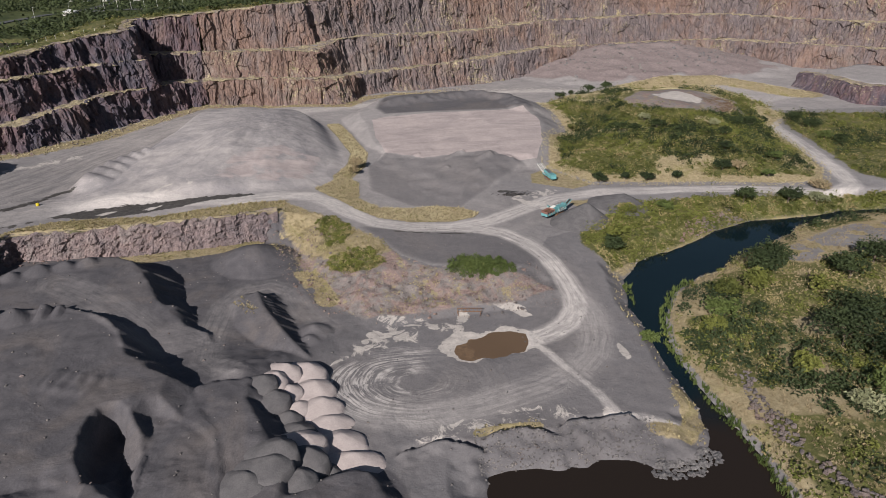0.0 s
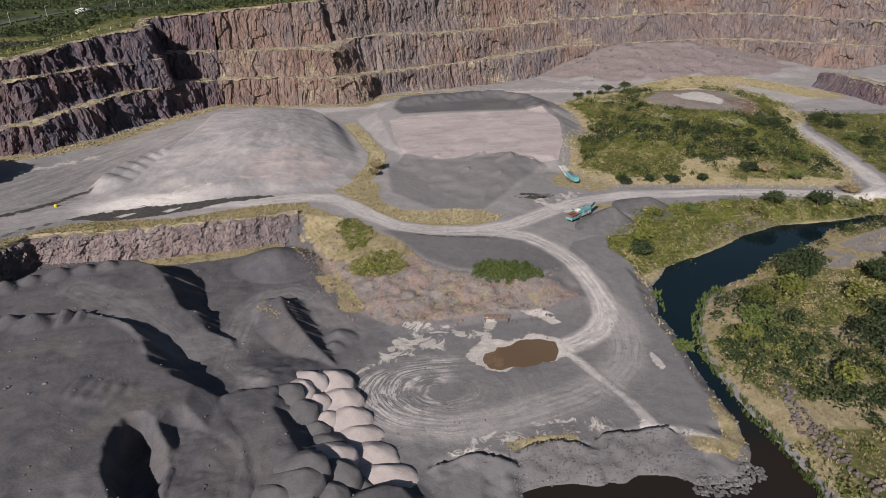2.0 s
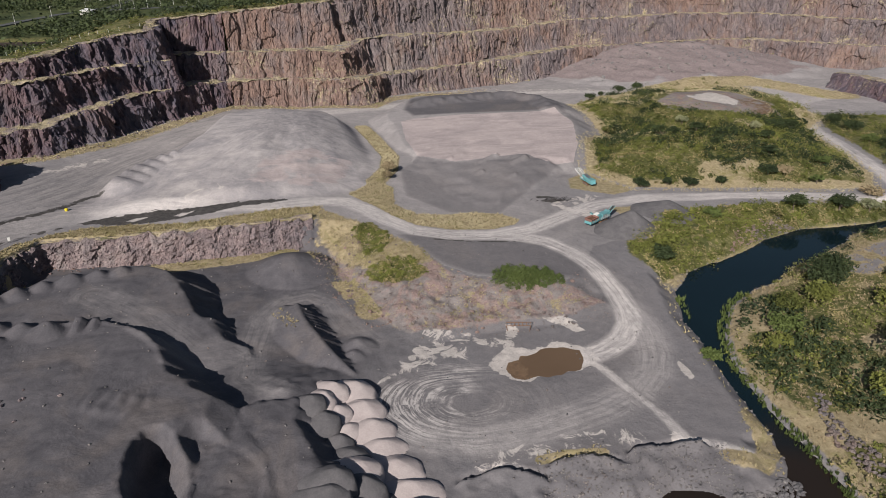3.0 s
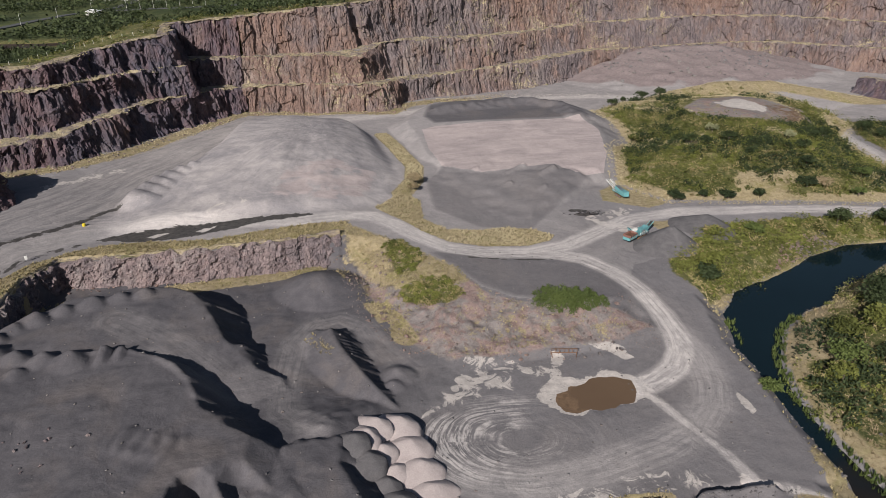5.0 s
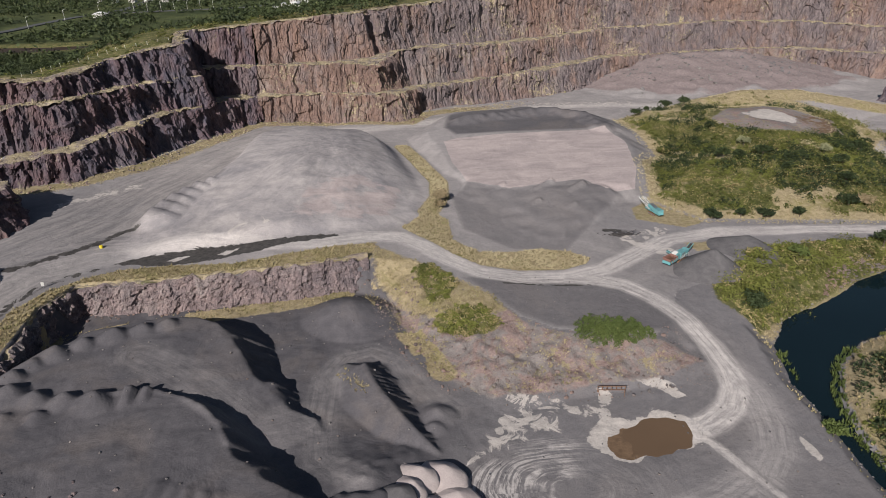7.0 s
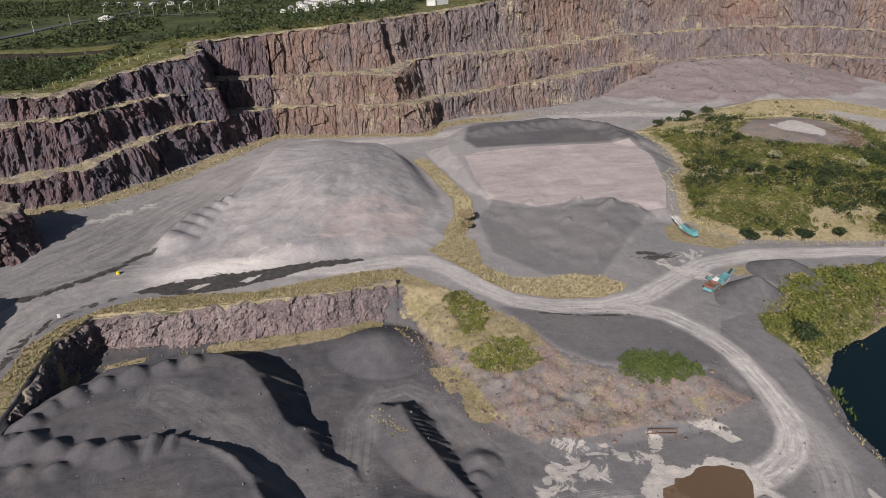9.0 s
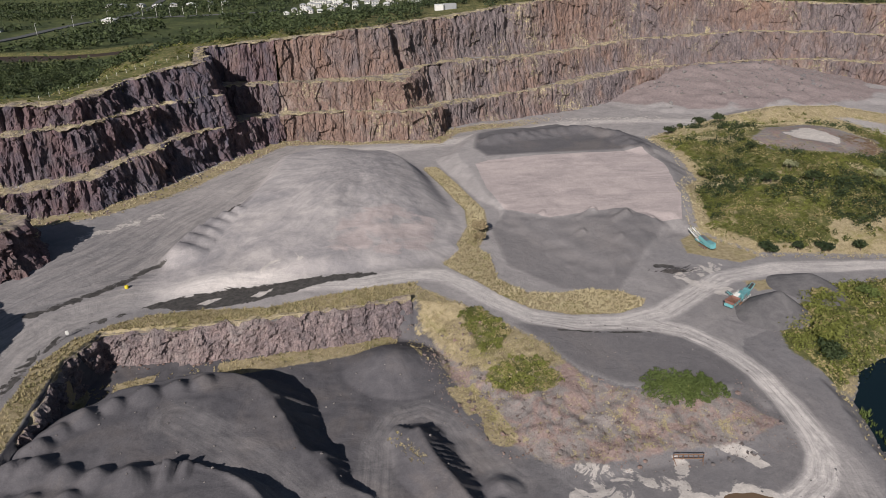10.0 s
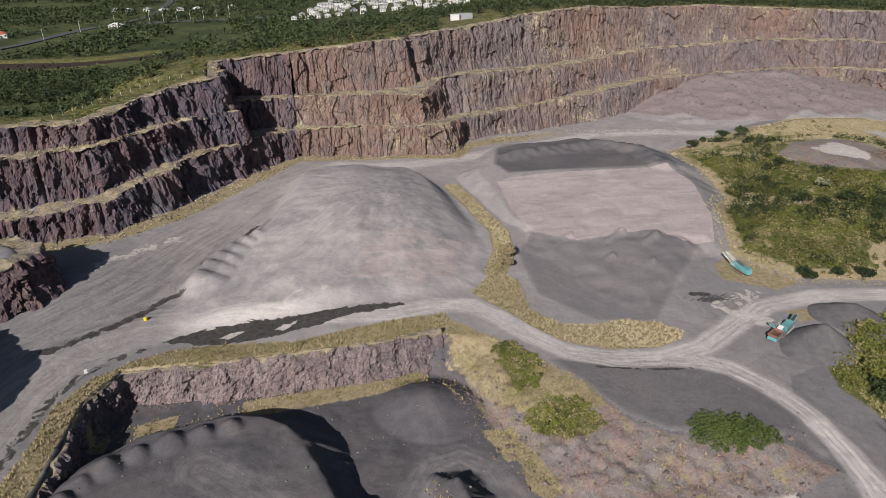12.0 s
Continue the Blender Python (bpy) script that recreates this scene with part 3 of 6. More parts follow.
        z = np.maximum(z, 14.6 + 0.3 * math.sin(5 * x) - 0.68 * np.sqrt(np.where(u > 0, 1.35, 0.42) * u * u + np.where(v > 0, 1.1, 0.42) * v * v + 0.12))
    for x, y in ((-104, 128.5), (-98, 128.5), (-109, 127)):
        z = np.maximum(z, 13.9 - 0.6 * np.sqrt((X - x) ** 2 + np.where(Y < y, 0.5, 1.6) * (Y - y) ** 2 + 0.25))
    # a thin bund along the crest of the second stockpile, with two tipped blocks standing out of it
    d, al = near_line(X, Y, STOCK_B[4:11])
    z = np.maximum(z, 13.1 - 0.07 * al - np.where(b > 0, 0.55, 0.9) * d + 0.2 * rough(X, Y, 2.2, 4) * (d < 2.5))
    for x, y, h in ((-82.8, 134.2, 14.4), (-79.6, 134.0, 13.9)):
        z = np.maximum(z, h - 2.6 * np.maximum(np.abs(X - x) - 0.7, 0) - np.where(Y > y, 1.3 * (Y - y), 0.35 * (y - Y)))
    # a loader has dug here: a broad bowl, a deep hollow and furrows
    k = depth_in(X, Y, BOWL) + 0.7 * rough(X, Y, 3.2, 2)
    z = np.minimum(z, np.where(k > 0, np.maximum(12.2 - 1.2 * k, 8.6 + 0.35 * rough(X, Y, 6, 4) + 0.25 * np.abs(rough(X + Y, X - Y, 1.5, 3))), 99))
    k = depth_in(X, Y, HOLE) + 0.5 * rough(X, Y, 2.4, 2)
    z = np.minimum(z, np.where(k > -1, np.maximum(12.2 - np.where(X > -53.5, 1.3, 3.2) * k, 4.8 + 0.3 * rough(X, Y, 3, 4)), 99))
    u, v = (X + 66) * 0.96 + (Y - 105) * -0.27, (Y - 105) * 0.96 + (X + 66) * 0.27
    z = z + 0.5 * np.abs(np.sin(u * 1.15 + 0.16 * v + 0.7 * rough(X, Y, 3, 2))) * (1 - ease(4.5, 7.5, np.abs(u))) * (1 - ease(2, 4.2, np.abs(v)))
    k = np.maximum(0, 84 - Y - 0.35 * np.abs(X + 62)) * (X < -54)
    z = z - np.minimum(1.6, 0.35 * k) * (0.5 + 0.5 * rough(X, Y, 3.5, 5)) + 0.45 * np.abs(rough(X * 0.5 + Y, X - 0.5 * Y, 2.2, 1)) * ease(0, 4, k)
    work = (~top) * (isle_side < 0)
    z = z + work * (X < 0) * (0.10 * rough(X, Y, 2.4, 3) + 0.06 * rough(X, Y, 1.3, 4)) + work * (X >= 0) * 0.04 * rough(X, Y, 1.6, 5)
    # east side of the water, then the water's bed and its banks
    k = depth_in(X, Y, ISLE)
    z = np.where(k > 0, np.minimum(z, 0.2 + 0.30 * np.minimum(k, 6) + 0.02 * np.minimum(k, 60) + 0.35 * rough(X, Y, 9, 5) * ease(1, 6, k)), z)
    k = depth_in(X, Y, POND)
    bank = np.where(k < 0, -0.25 - 0.62 * k + 0.25 * rough(X, Y, 3, 1) + 0.3 * rough(X, Y, 9, 2), -0.25 - np.minimum(2.2, 0.6 * k))
    bluff = np.where(k < 0, np.interp(-k, [0, 0.8, 4, 7.2, 8.0, 9, 14], [-0.3, 0.5, 1.1, 1.8, 3.2, 8, 40]) + 0.45 * rough(X, Y, 2.6, 1) + 0.5 * rough(X, Y, 6, 3), bank)
    south = ease(99, 94, Y) * ease(61, 57, X)
    z = np.minimum(z, bank * (1 - south) + bluff * south)
    # two tilted slabs of rock on the south bank, with a crack behind each
    for xa, xb, ya, h in ((-3.5, 9, 90.2, 3.2), (13.5, 24.5, 92.2, 3.0), (28.5, 41, 94.2, 3.1)):
        side = np.maximum(np.abs(X - (xa + xb) / 2) - (xb - xa) / 2, 0)
        u = Y - ya - 0.8 * rough(X, 0 * Y, 4, 2) + 0.05 * (X - (xa + xb) / 2) ** 2 * 0.6
        slab = np.where(u < 0, h + 0.30 * u, h - 5 * u) - 0.5 * side + 0.35 * rough(X, Y, 1.6, 3) + 0.35 * rough(X, Y, 4, 4) + 0.2 * np.abs(rough(X + 0.5 * Y, Y - X, 2.4, 5))
        z = np.where((Y < 98) & (depth_in(X, Y, POND) < 0), np.maximum(z, np.minimum(slab, -0.1 - 0.75 * depth_in(X, Y, POND))), z)
        z = z - 1.1 * np.exp(-((u - 0.8) / 0.5) ** 2) * ease(1.6, 0.0, side)
    # silt pit on the working floor
    k = depth_in(X, Y, PUDDLE)
    z = z - 0.22 * ease(-2.5, 1.0, k)
    # terraces, set a little behind the rock faces that front them
    base = np.clip(near_line(X, Y, FOOT)[1], 0, len(FOOT) - 1)
    rank = np.arange(len(FOOT))
    for line, inset in ((LEDGE_LOW, 6.0), (LEDGE_TOP, 6.0), (RIM, 4.6)):
        d, al = near_line(X, Y, line)
        inner = within(X, Y, line + BACK)
        level = np.interp(al, rank, [p[2] for p in line])
        z = np.where(inner, np.maximum(z, z + (level - 0.25 - z) * ease(inset * 0.72, inset, d)), z)
    d, al = near_line(X, Y, RIM)
    inner = within(X, Y, RIM + BACK)
    level = np.interp(al, rank, [p[2] for p in RIM])
    far_z = np.interp(X, [-420, -220, -60, 120, 400], [2.0, 2.5, 16, 22, 22])
    drop = np.interp(al, [0, 2, 6, 10, 20], [70, 70, 120, 300, 320])
    t = ease(12, 12 + drop, d)
    z = np.where(inner, np.where(d < 12, z, level * (1 - t) + far_z * t + 1.2 * rough(X, Y, 60, 3) * t), z)
    # the river in the valley behind
    k = depth_in(X, Y, VALLEY_RIVER)
    z = np.where(inner, np.minimum(z, np.maximum(1.3 - 0.35 * k, -1.5)), z)
    return z


VALLEY_RIVER = [(-900, 660), (-415, 674), (-350, 672), (-322, 684), (-284, 702), (-255, 728), (-240, 760), (-275, 750), (-317, 719), (-350, 711), (-415, 716), (-900, 716)]


def ground():
    """One sheet, fine where the camera passes near, coarse towards the horizon."""
    def steps(*runs):
        out = [runs[0][0]]
        for a, b, s in runs:
            m = max(1, int(round((b - a) / s)))
            out += list(np.linspace(a, b, m + 1)[1:])
        return np.array(out)
    xs = steps((-4000, -1200, 250), (-1200, -420, 20), (-420, -180, 5), (-180, -122, 1.6), (-122, -10, 0.5), (-10, 66, 0.6), (66, 240, 1.5), (240, 380, 3.5), (380, 1000, 20), (1000, 4000, 250))
    ys = steps((-400, 20, 30), (20, 66, 3), (66, 196, 0.5), (196, 390, 1.25), (390, 540, 2.2), (540, 900, 6), (900, 1700, 16), (1700, 4800, 200))
    X, Y = np.meshgrid(xs, ys)
    Z = land(X, Y)
    nx, ny = len(xs), len(ys)
    me = bpy.data.meshes.new("ground")
    me.vertices.add(nx * ny)
    me.vertices.foreach_set("co", np.stack([X, Y, Z], -1).ravel())
    idx = np.arange(nx * ny).reshape(ny, nx)
    quads = np.stack([idx[:-1, :-1], idx[:-1, 1:], idx[1:, 1:], idx[1:, :-1]], -1).reshape(-1, 4)
    me.loops.add(quads.size)
    me.loops.foreach_set("vertex_index", quads.ravel().astype(np.int32))
    me.polygons.add(len(quads))
    me.polygons.foreach_set("loop_start", (np.arange(len(quads)) * 4).astype(np.int32))
    me.polygons.foreach_set("use_smooth", np.ones(len(quads), bool))
    me.update()
    me.validate()
    for name, chans in covers(X, Y, Z).items():
        at = me.attributes.new(name, "FLOAT_COLOR", "POINT")
        at.data.foreach_set("color", np.stack([*chans, np.ones_like(X)], -1).astype(np.float32).ravel())
    me.materials.append(GROUND)
    return tagged(new("ground", me), "grey crushed-basalt quarry ground with pale wheel tracks and weedy edges", "ground", kind="structure")


def near(X, Y, line, a, b):
    return 1 - ease(a, b, near_line(X, Y, line)[0])


def area(X, Y, poly, soft=3.0):
    return ease(-soft, soft, depth_in(X, Y, poly))


def covers(X, Y, Z):
    """What lies on the ground where: 0 to 1 for each cover."""
    zero = np.zeros_like(X)
    inner = within(X, Y, RIM + BACK)
    upper = within(X, Y, BRINK + [(400, 900), (-900, 900), (-900, -60)])
    rim_d = near_line(X, Y, RIM)[0]
    pond = depth_in(X, Y, POND)
    isle = depth_in(X, Y, ISLE)
    knoll = depth_in(X, Y, KNOLL)
    foot = near_line(X, Y, FOOT)[0]
    d1, u1 = near_line(X, Y, ROAD_MAIN)
    d2, u2 = near_line(X, Y, ROAD_RAMP)
    d3, u3 = near_line(X, Y, ROAD_BACK)
    half = np.interp(u1, [0, 4, 6.5, 30], [6.5, 7, 3.7, 3.4])
    road = np.maximum((1 - ease(half * 0.7, half * 1.2, d1)) * 0.95, (1 - ease(2.2, 4.0, d2)) * 0.95)
    road = road * (1 - 0.72 * ease(-92, -112, X) * ease(260, 220, Y))
    road = np.maximum(road, 0.75 * (1 - ease(2, 6.5, d3)) * ease(-110, -70, X))
    # lighter traces off the ramp: one straight to the south-east, two wide sweeps over the working floor
    d4, u4 = near_line(X, Y, [(29, 123.5), (30.7, 119.4), (32.7, 114.7), (34.5, 110.3), (36.5, 105.7), (38.2, 101.4), (39.6, 95.5)])
    d5, u5 = near_line(X, Y, [(44.6, 141), (46, 132), (44.5, 123), (41.4, 116.2), (36, 110.5), (27, 105.5), (14, 101), (0, 98.5), (-10, 100.5)])
    d6, u6 = near_line(X, Y, [(38.5, 94.8), (44.6, 93.2), (50.5, 89.6)])
    d7, u7 = near_line(X, Y, [(-38, 112), (-45, 119), (-46.5, 130), (-46, 145), (-42, 153), (-36, 155.5), (-30, 151), (-26, 141), (-20, 133)])
    d8, u8 = near_line(X, Y, [(-46.5, 130), (-58, 126), (-72, 138), (-86, 148)])
    road = np.maximum.reduce([0.20 * (1 - ease(1.5, 5, d7)), 0.13 * (1 - ease(3, 7, d8)), road, 0.85 * (1 - ease(0.5, 1.5, d4)), 0.42 * (1 - ease(1.5, 6.5, d5)), 0.7 * (1 - ease(0.5, 2.0, d6))])
    dist, run = np.stack([d1, d2, d3, d4, d5, d6, d7, d8]), np.stack([u1 * 13, u2 * 8, u3 * 26, u4 * 5, u5 * 9, u6 * 6, u7 * 9, u8 * 14])
    pick = np.argmin(dist - np.array([0, 0, 0, 1.0, 0, 0, 0, 0]).reshape(8, *([1] * X.ndim)), axis=0)[None]
    side, along = np.take_along_axis(dist, pick, 0)[0] / 60.0, np.take_along_axis(run, pick, 0)[0] / 400.0
    haul = 0.55 * area(X, Y, [(-136, 100), (-122, 120), (-119.5, 178), (-108, 200), (-107, 222), (-94, 262), (-84, 300), (-72, 334), (-92, 340), (-112, 296), (-128, 250), (-146, 195)], 4)
    haul = np.maximum(haul, 0.5 * area(X, Y, [(-40, 330), (20, 362), (60, 386), (110, 398), (200, 398), (190, 412), (80, 402), (10, 376), (-30, 345)], 4))
    haul = np.maximum(haul, 0.22 * (1 - ease(3, 12, d2)) * (X > 30))
    strip = area(X, Y, [(-122, 120), (-120, 157), (-121, 166), (-117, 177), (-111, 183.5), (-103, 187.5), (-90, 189.5), (-74, 189), (-63, 193), (-48.5, 197), (-35, 200.8),
                        (-36, 190.6), (-62, 185.8), (-89, 182.3), (-112, 180.8), (-116, 168), (-114.6, 140), (-114.6, 120)], 1.2)
    strip = np.maximum(strip, area(X, Y, BERM, 1.2))
    strip = np.maximum(strip, near(X, Y, [(-24, 304), (-18, 281), (-12, 256), (-13, 240), (-18, 226)], 2.2, 5))
    slope = area(X, Y, [(-36, 200), (-24, 190), (-14, 181), (-5, 171), (-2, 163), (-14, 160), (-26, 168), (-36, 186)], 2.5)
    toe = near(X, Y, [(-114, 165), (-98, 170.5), (-81, 174.5), (-62, 178.5), (-38, 183), (-28, 164), (-20, 146)], 2.0, 4.5)
    bank = ease(-9, -2.5, pond) * (1 - ease(-0.5, 0.5, pond))
    bank = bank * np.maximum(ease(150, 160, Y), 0.35 * ease(96, 130, Y) * ease(54, 57, X))
    shore = area(X, Y, [(57, 178), (54, 168), (60, 155), (66, 160), (86, 171), (105, 182), (121, 188.5), (175, 192), (180, 198), (130, 198), (100, 199), (76, 196), (66, 184)], 2)
    cliff_grass = (1 - ease(2, 7, foot)) * ease(75, 0, X) * 0.75
    grass = np.maximum.reduce([strip, 0.75 * slope, 0.8 * toe * (rough(X, Y, 7, 2) > -0.35), bank, cliff_grass, 0.95 * ease(0, 3, isle), 0.85 * ease(-2, 3, knoll)])
    grass = np.maximum(grass, 0.95 * np.maximum(near(X, Y, [(46, 90), (51, 88), (54.5, 92), (55.5, 101)], 0.8, 3.2), near(X, Y, [(11, 92.5), (17, 93.6), (23, 93.4)], 0.4, 1.8)))
    grass = np.maximum(grass, area(X, Y, [(62, 196), (82, 200), (76, 203), (60, 202)], 2))
    grass = np.maximum(grass, area(X, Y, [(52, 222), (66, 214), (74, 218), (62, 238), (54, 232)], 2))
    grass = np.where(inner & (rim_d > 1.5), np.maximum(grass, 0.62 * (1 - ease(16, 40, rim_d))), grass)
    green = np.maximum.reduce([0.95 * ease(3, 8, knoll) * ease(-0.65, -0.2, rough(X, Y, 16, 4) + 0.4 * rough(X, Y, 5, 1)), 0.88 * ease(2, 7, isle) * ease(-0.55, -0.1, rough(X, Y, 13, 1)), 0.85 * shore,
                               0.9 * np.maximum(area(X, Y, SLOPE_SCRUB[0], 1.5), area(X, Y, SLOPE_SCRUB[1], 1.5))])
    patch = area(X, Y, [(122, 318), (140, 334), (160, 337), (184, 320), (178, 299), (146, 296), (122, 302)], 4)
    grass, green = grass * (1 - patch), green * (1 - patch)
    scrub = area(X, Y, EAST_SCRUB, 3)
    green, grass = np.maximum(green, 0.8 * scrub), np.maximum(grass, 0.6 * scrub)
    back = near(X, Y, BACK_RIDGE, 9, 16)
    grass = np.maximum(grass, 0.9 * ease(330, 345, Y) * ease(2, 6, knoll))
    grass = np.maximum(grass, 0.8 * back)
    green = green * (1 - 0.8 * ease(335, 348, Y) * ease(0, 3, knoll))
    green = np.where(inner, np.maximum(green, 0.85 * ease(2, 9, rim_d + 6 * rough(X, Y, 9, 2))), green)
    rubble = area(X, Y, [(-33, 186), (-22, 184), (-14, 178), (-5, 168), (0, 158.5), (8, 153.5), (20, 152), (33, 150), (40, 144), (30, 140), (16, 139), (3, 137), (-11, 136.5),
                         (-18, 143), (-24, 153), (-30, 168)], 3)
    rubble = np.maximum(rubble, 0.75 * area(X, Y, [(122, 318), (140, 334), (160, 337), (184, 320), (178, 299), (146, 296), (122, 302)], 4))
    rubble = np.maximum(rubble, 0.7 * area(X, Y, [(88, 172), (104, 181), (118, 187), (112, 191), (96, 184)], 2))
    fan = near_line(X, Y, [(168, 486), (196, 491), (222, 492)])[0]
    pink = np.maximum.reduce([area(X, Y, [(-6, 300), (0, 304), (24, 308), (68, 310), (72, 292), (66, 262), (59, 243), (48, 243), (42, 252), (30, 250.5), (13, 247), (-1, 255), (-5, 275)], 0.8),                               0.55 * area(X, Y, [(-62, 212), (-40, 211), (-26, 222), (-24, 245), (-45, 250), (-62, 235)], 6)])
    grey = np.maximum(area(X, Y, [(-8, 212), (5, 199), (22, 198), (38, 222), (54, 243), (42, 253), (30, 250), (13, 247), (-1, 255), (-9, 240)], 1.5), 0.8 * area(X, Y, [(0, 356), (-4, 340), (60, 330), (68, 350), (44, 372), (15, 370)], 4))
    flat = area(X, Y, [(-12, 180), (0, 184), (14, 181), (26, 182), (34, 176), (39, 165), (38, 153), (20, 154), (8, 156), (0, 161), (-6, 171)], 2)
    black = np.maximum.reduce([ease(-8, -4, depth_in(X, Y, STOCK_A)), ease(-9, -5, depth_in(X, Y, STOCK_B)), ease(-6, -4, depth_in(X, Y, STOCK_C)), ease(-6, -4, depth_in(X, Y, STOCK_D)),
                               (~upper) * (0.30 + 0.62 * ease(-6, -30, X + 5 * rough(X, Y, 12, 3))), 0.48 * grey, 0.62 * flat, 0.5 * near(X, Y, [(-103.6, 223), (-101.5, 236), (-97.5, 247), (-92, 256)], 2.2, 5), 0.75 * area(X, Y, [(-4, 322), (0, 309), (24, 311), (64, 312), (72, 304), (76, 330), (60, 360), (20, 356), (0, 345)], 2), 0.42 * ((~upper) & (X > -30))])
    black = np.maximum(black, 0.55 * (1 - ease(92, 94, Y + rough(X, Y, 5, 3))) * (X > 8) * (X < 46))
    bare = area(X, Y, ISLE_BARE, 2.5)
    green, grass = green * (1 - bare), np.where(isle > 0, grass * (1 - 0.75 * bare * (rough(X, Y, 5, 3) > -0.3)), grass)
    black = np.where(isle > 0, 0, black)
    ring = np.hypot(X - 1, (Y - 110) * 1.46)
    swirl = ease(-24, -19, X) * ease(3, 6, ring) * (1 - ease(17.5, 22, ring)) * (~upper) * (0.10 + 0.90 * ease(9, -4, X + 2 * rough(X, Y, 9, 2))) * (0.35 + 0.65 * ease(-0.5, 0.3, rough(X, Y, 6, 4)))
    puddle = depth_in(X, Y, PUDDLE) + 0.9 * rough(X, Y, 4, 1) - 2.2 * ease(121, 117, Y) + 1.2 * ease(16, 10, X) * ease(119, 122, Y) + 0.8 * ease(22, 26, X)
    pale = np.maximum.reduce([0.95 * ease(-3.6, -1.2, puddle) * (depth_in(X, Y, PUDDLE) < 0.4), 0.62 * area(X, Y, [(-10, 131), (-4, 134), (3, 129.5), (5, 126), (-4, 124.5), (-14, 119.5), (-18, 115), (-19, 118), (-14, 123)], 2.5),
                              0.85 * area(X, Y, [(22, 140), (28.4, 140.6), (30.6, 136.7), (31.6, 133.6), (29, 133), (27, 136), (23, 138)], 1.0), 0.8 * area(X, Y, [(12.6, 138), (16, 137.4), (14.6, 132.5), (12, 132)], 1),
                              0.8 * area(X, Y, [(48.4, 120.6), (49.6, 118), (49.8, 113.2), (48.2, 112.6), (47.8, 116.2)], 0.6), 0.72 * area(X, Y, [(27, 126), (33, 128), (31, 122), (33, 116), (29, 119), (26, 122)], 1.5),
                              0.72 * near(X, Y, [(38.4, 96), (44.6, 93), (50.5, 89.4)], 0.5, 2.2), 0.58 * near(X, Y, [(-6, 136), (4, 133), (12, 130)], 1, 3.5), 0.45 * near(X, Y, [(0, 93), (10, 95), (20, 97), (30, 97)], 1, 4),
                              0.85 * area(X, Y, [(-92.6, 192.2), (-90, 195), (-86, 195.8), (-89.6, 191.6)], 0.7), 0.85 * area(X, Y, [(-80, 195.2), (-77, 198.4), (-73.6, 199), (-76.6, 194.6)], 0.7),
                              0.6 * near(X, Y, [(52, 196), (44, 206), (56, 212)], 2, 5), 0.45 * near(X, Y, [(30, 360), (60, 400), (110, 402)], 4, 12),
                              0.30 * area(X, Y, [(-99, 202), (-89, 209.5), (-77, 213.5), (-66, 215), (-63, 209), (-68, 206.5), (-80, 203), (-96, 199.5)], 2), 0.55 * near(X, Y, [(-136, 232), (-128, 243), (-120, 252)], 1, 4),
                              1.1 * (1 - ease(8, 20, np.hypot(X - 155, (Y - 317) * 1.8) + 8 * rough(X, Y, 11, 3) + 3 * rough(X, Y, 4, 1)))])
    # wet ground, plus dark verge line, line below the road and branch-pile spot
    wet = np.maximum.reduce([0.62 * near(X, Y, [(-123.5, 120), (-122.6, 160), (-122.4, 170), (-119, 179.5), (-115, 185), (-110, 188)], 0.5, 2.0),
                             1.0 * area(X, Y, [(-106, 191.6), (-98, 196.4), (-80, 201.2), (-62.6, 204.8), (-46, 206.4), (-46, 204.4), (-61.9, 199.9), (-70, 195.9), (-82.9, 191.0), (-92.4, 189.0), (-100.3, 190.2)], 1.2) * (pale < 0.6),
                             0.80 * near(X, Y, [(-131, 187), (-124, 195), (-118.5, 201.7), (-114.5, 207.1), (-112, 212.7), (-108.3, 216.4)], 0.4, 2.4), 0.85 * near(X, Y, [(-107, 234), (-101, 248), (-95, 262)], 0.4, 1.8), 0.8 * (1 - ease(2, 5, np.hypot(X - 41, (Y - 213) * 2))), 0.75 * near(X, Y, [(-0.7, 177.3), (9, 176.5), (23, 176.8)], 0.1, 0.8)])
    rubble = rubble * (1 - 0.75 * patch * ease(0.3, 0.8, pale))
    mud = np.maximum(ease(-0.3, 0.5, depth_in(X, Y, PUDDLE)), 0.55 * patch * (pale < 0.4) * ease(148, 172, X + 6 * rough(X, Y, 8, 2)))
    sand = ease(-18, -7, depth_in(X, Y, VALLEY_RIVER)) * ease(-0.6, -0.2, rough(X, Y, 40, 2))
    pale = np.maximum(pale, sand)
    town = np.where(inner, ease(60, 140, rim_d) * (1 - sand), 0)
    ripple = ease(-3, 2, depth_in(X, Y, MOUND))
    up = np.where(upper & ~inner & (knoll < 0), (1 - 0.75 * ease(12, 48, X) * (Y < 330)) * (1 - 0.95 * ease(-80, -104, X) * ease(275, 225, Y)), 0)
    up = np.where(isle > 0, 0, up)
    return {"ground_a": (road, grass, green), "ground_b": (rubble, pale, black), "ground_c": (pink, wet, swirl), "ground_d": (town, ripple, mud), "ground_e": (up, (1 - ease(60, 82, fan + 8 * rough(X, Y, 12, 4))) * ~inner, zero), "ground_f": (along, side, haul)}


ground()


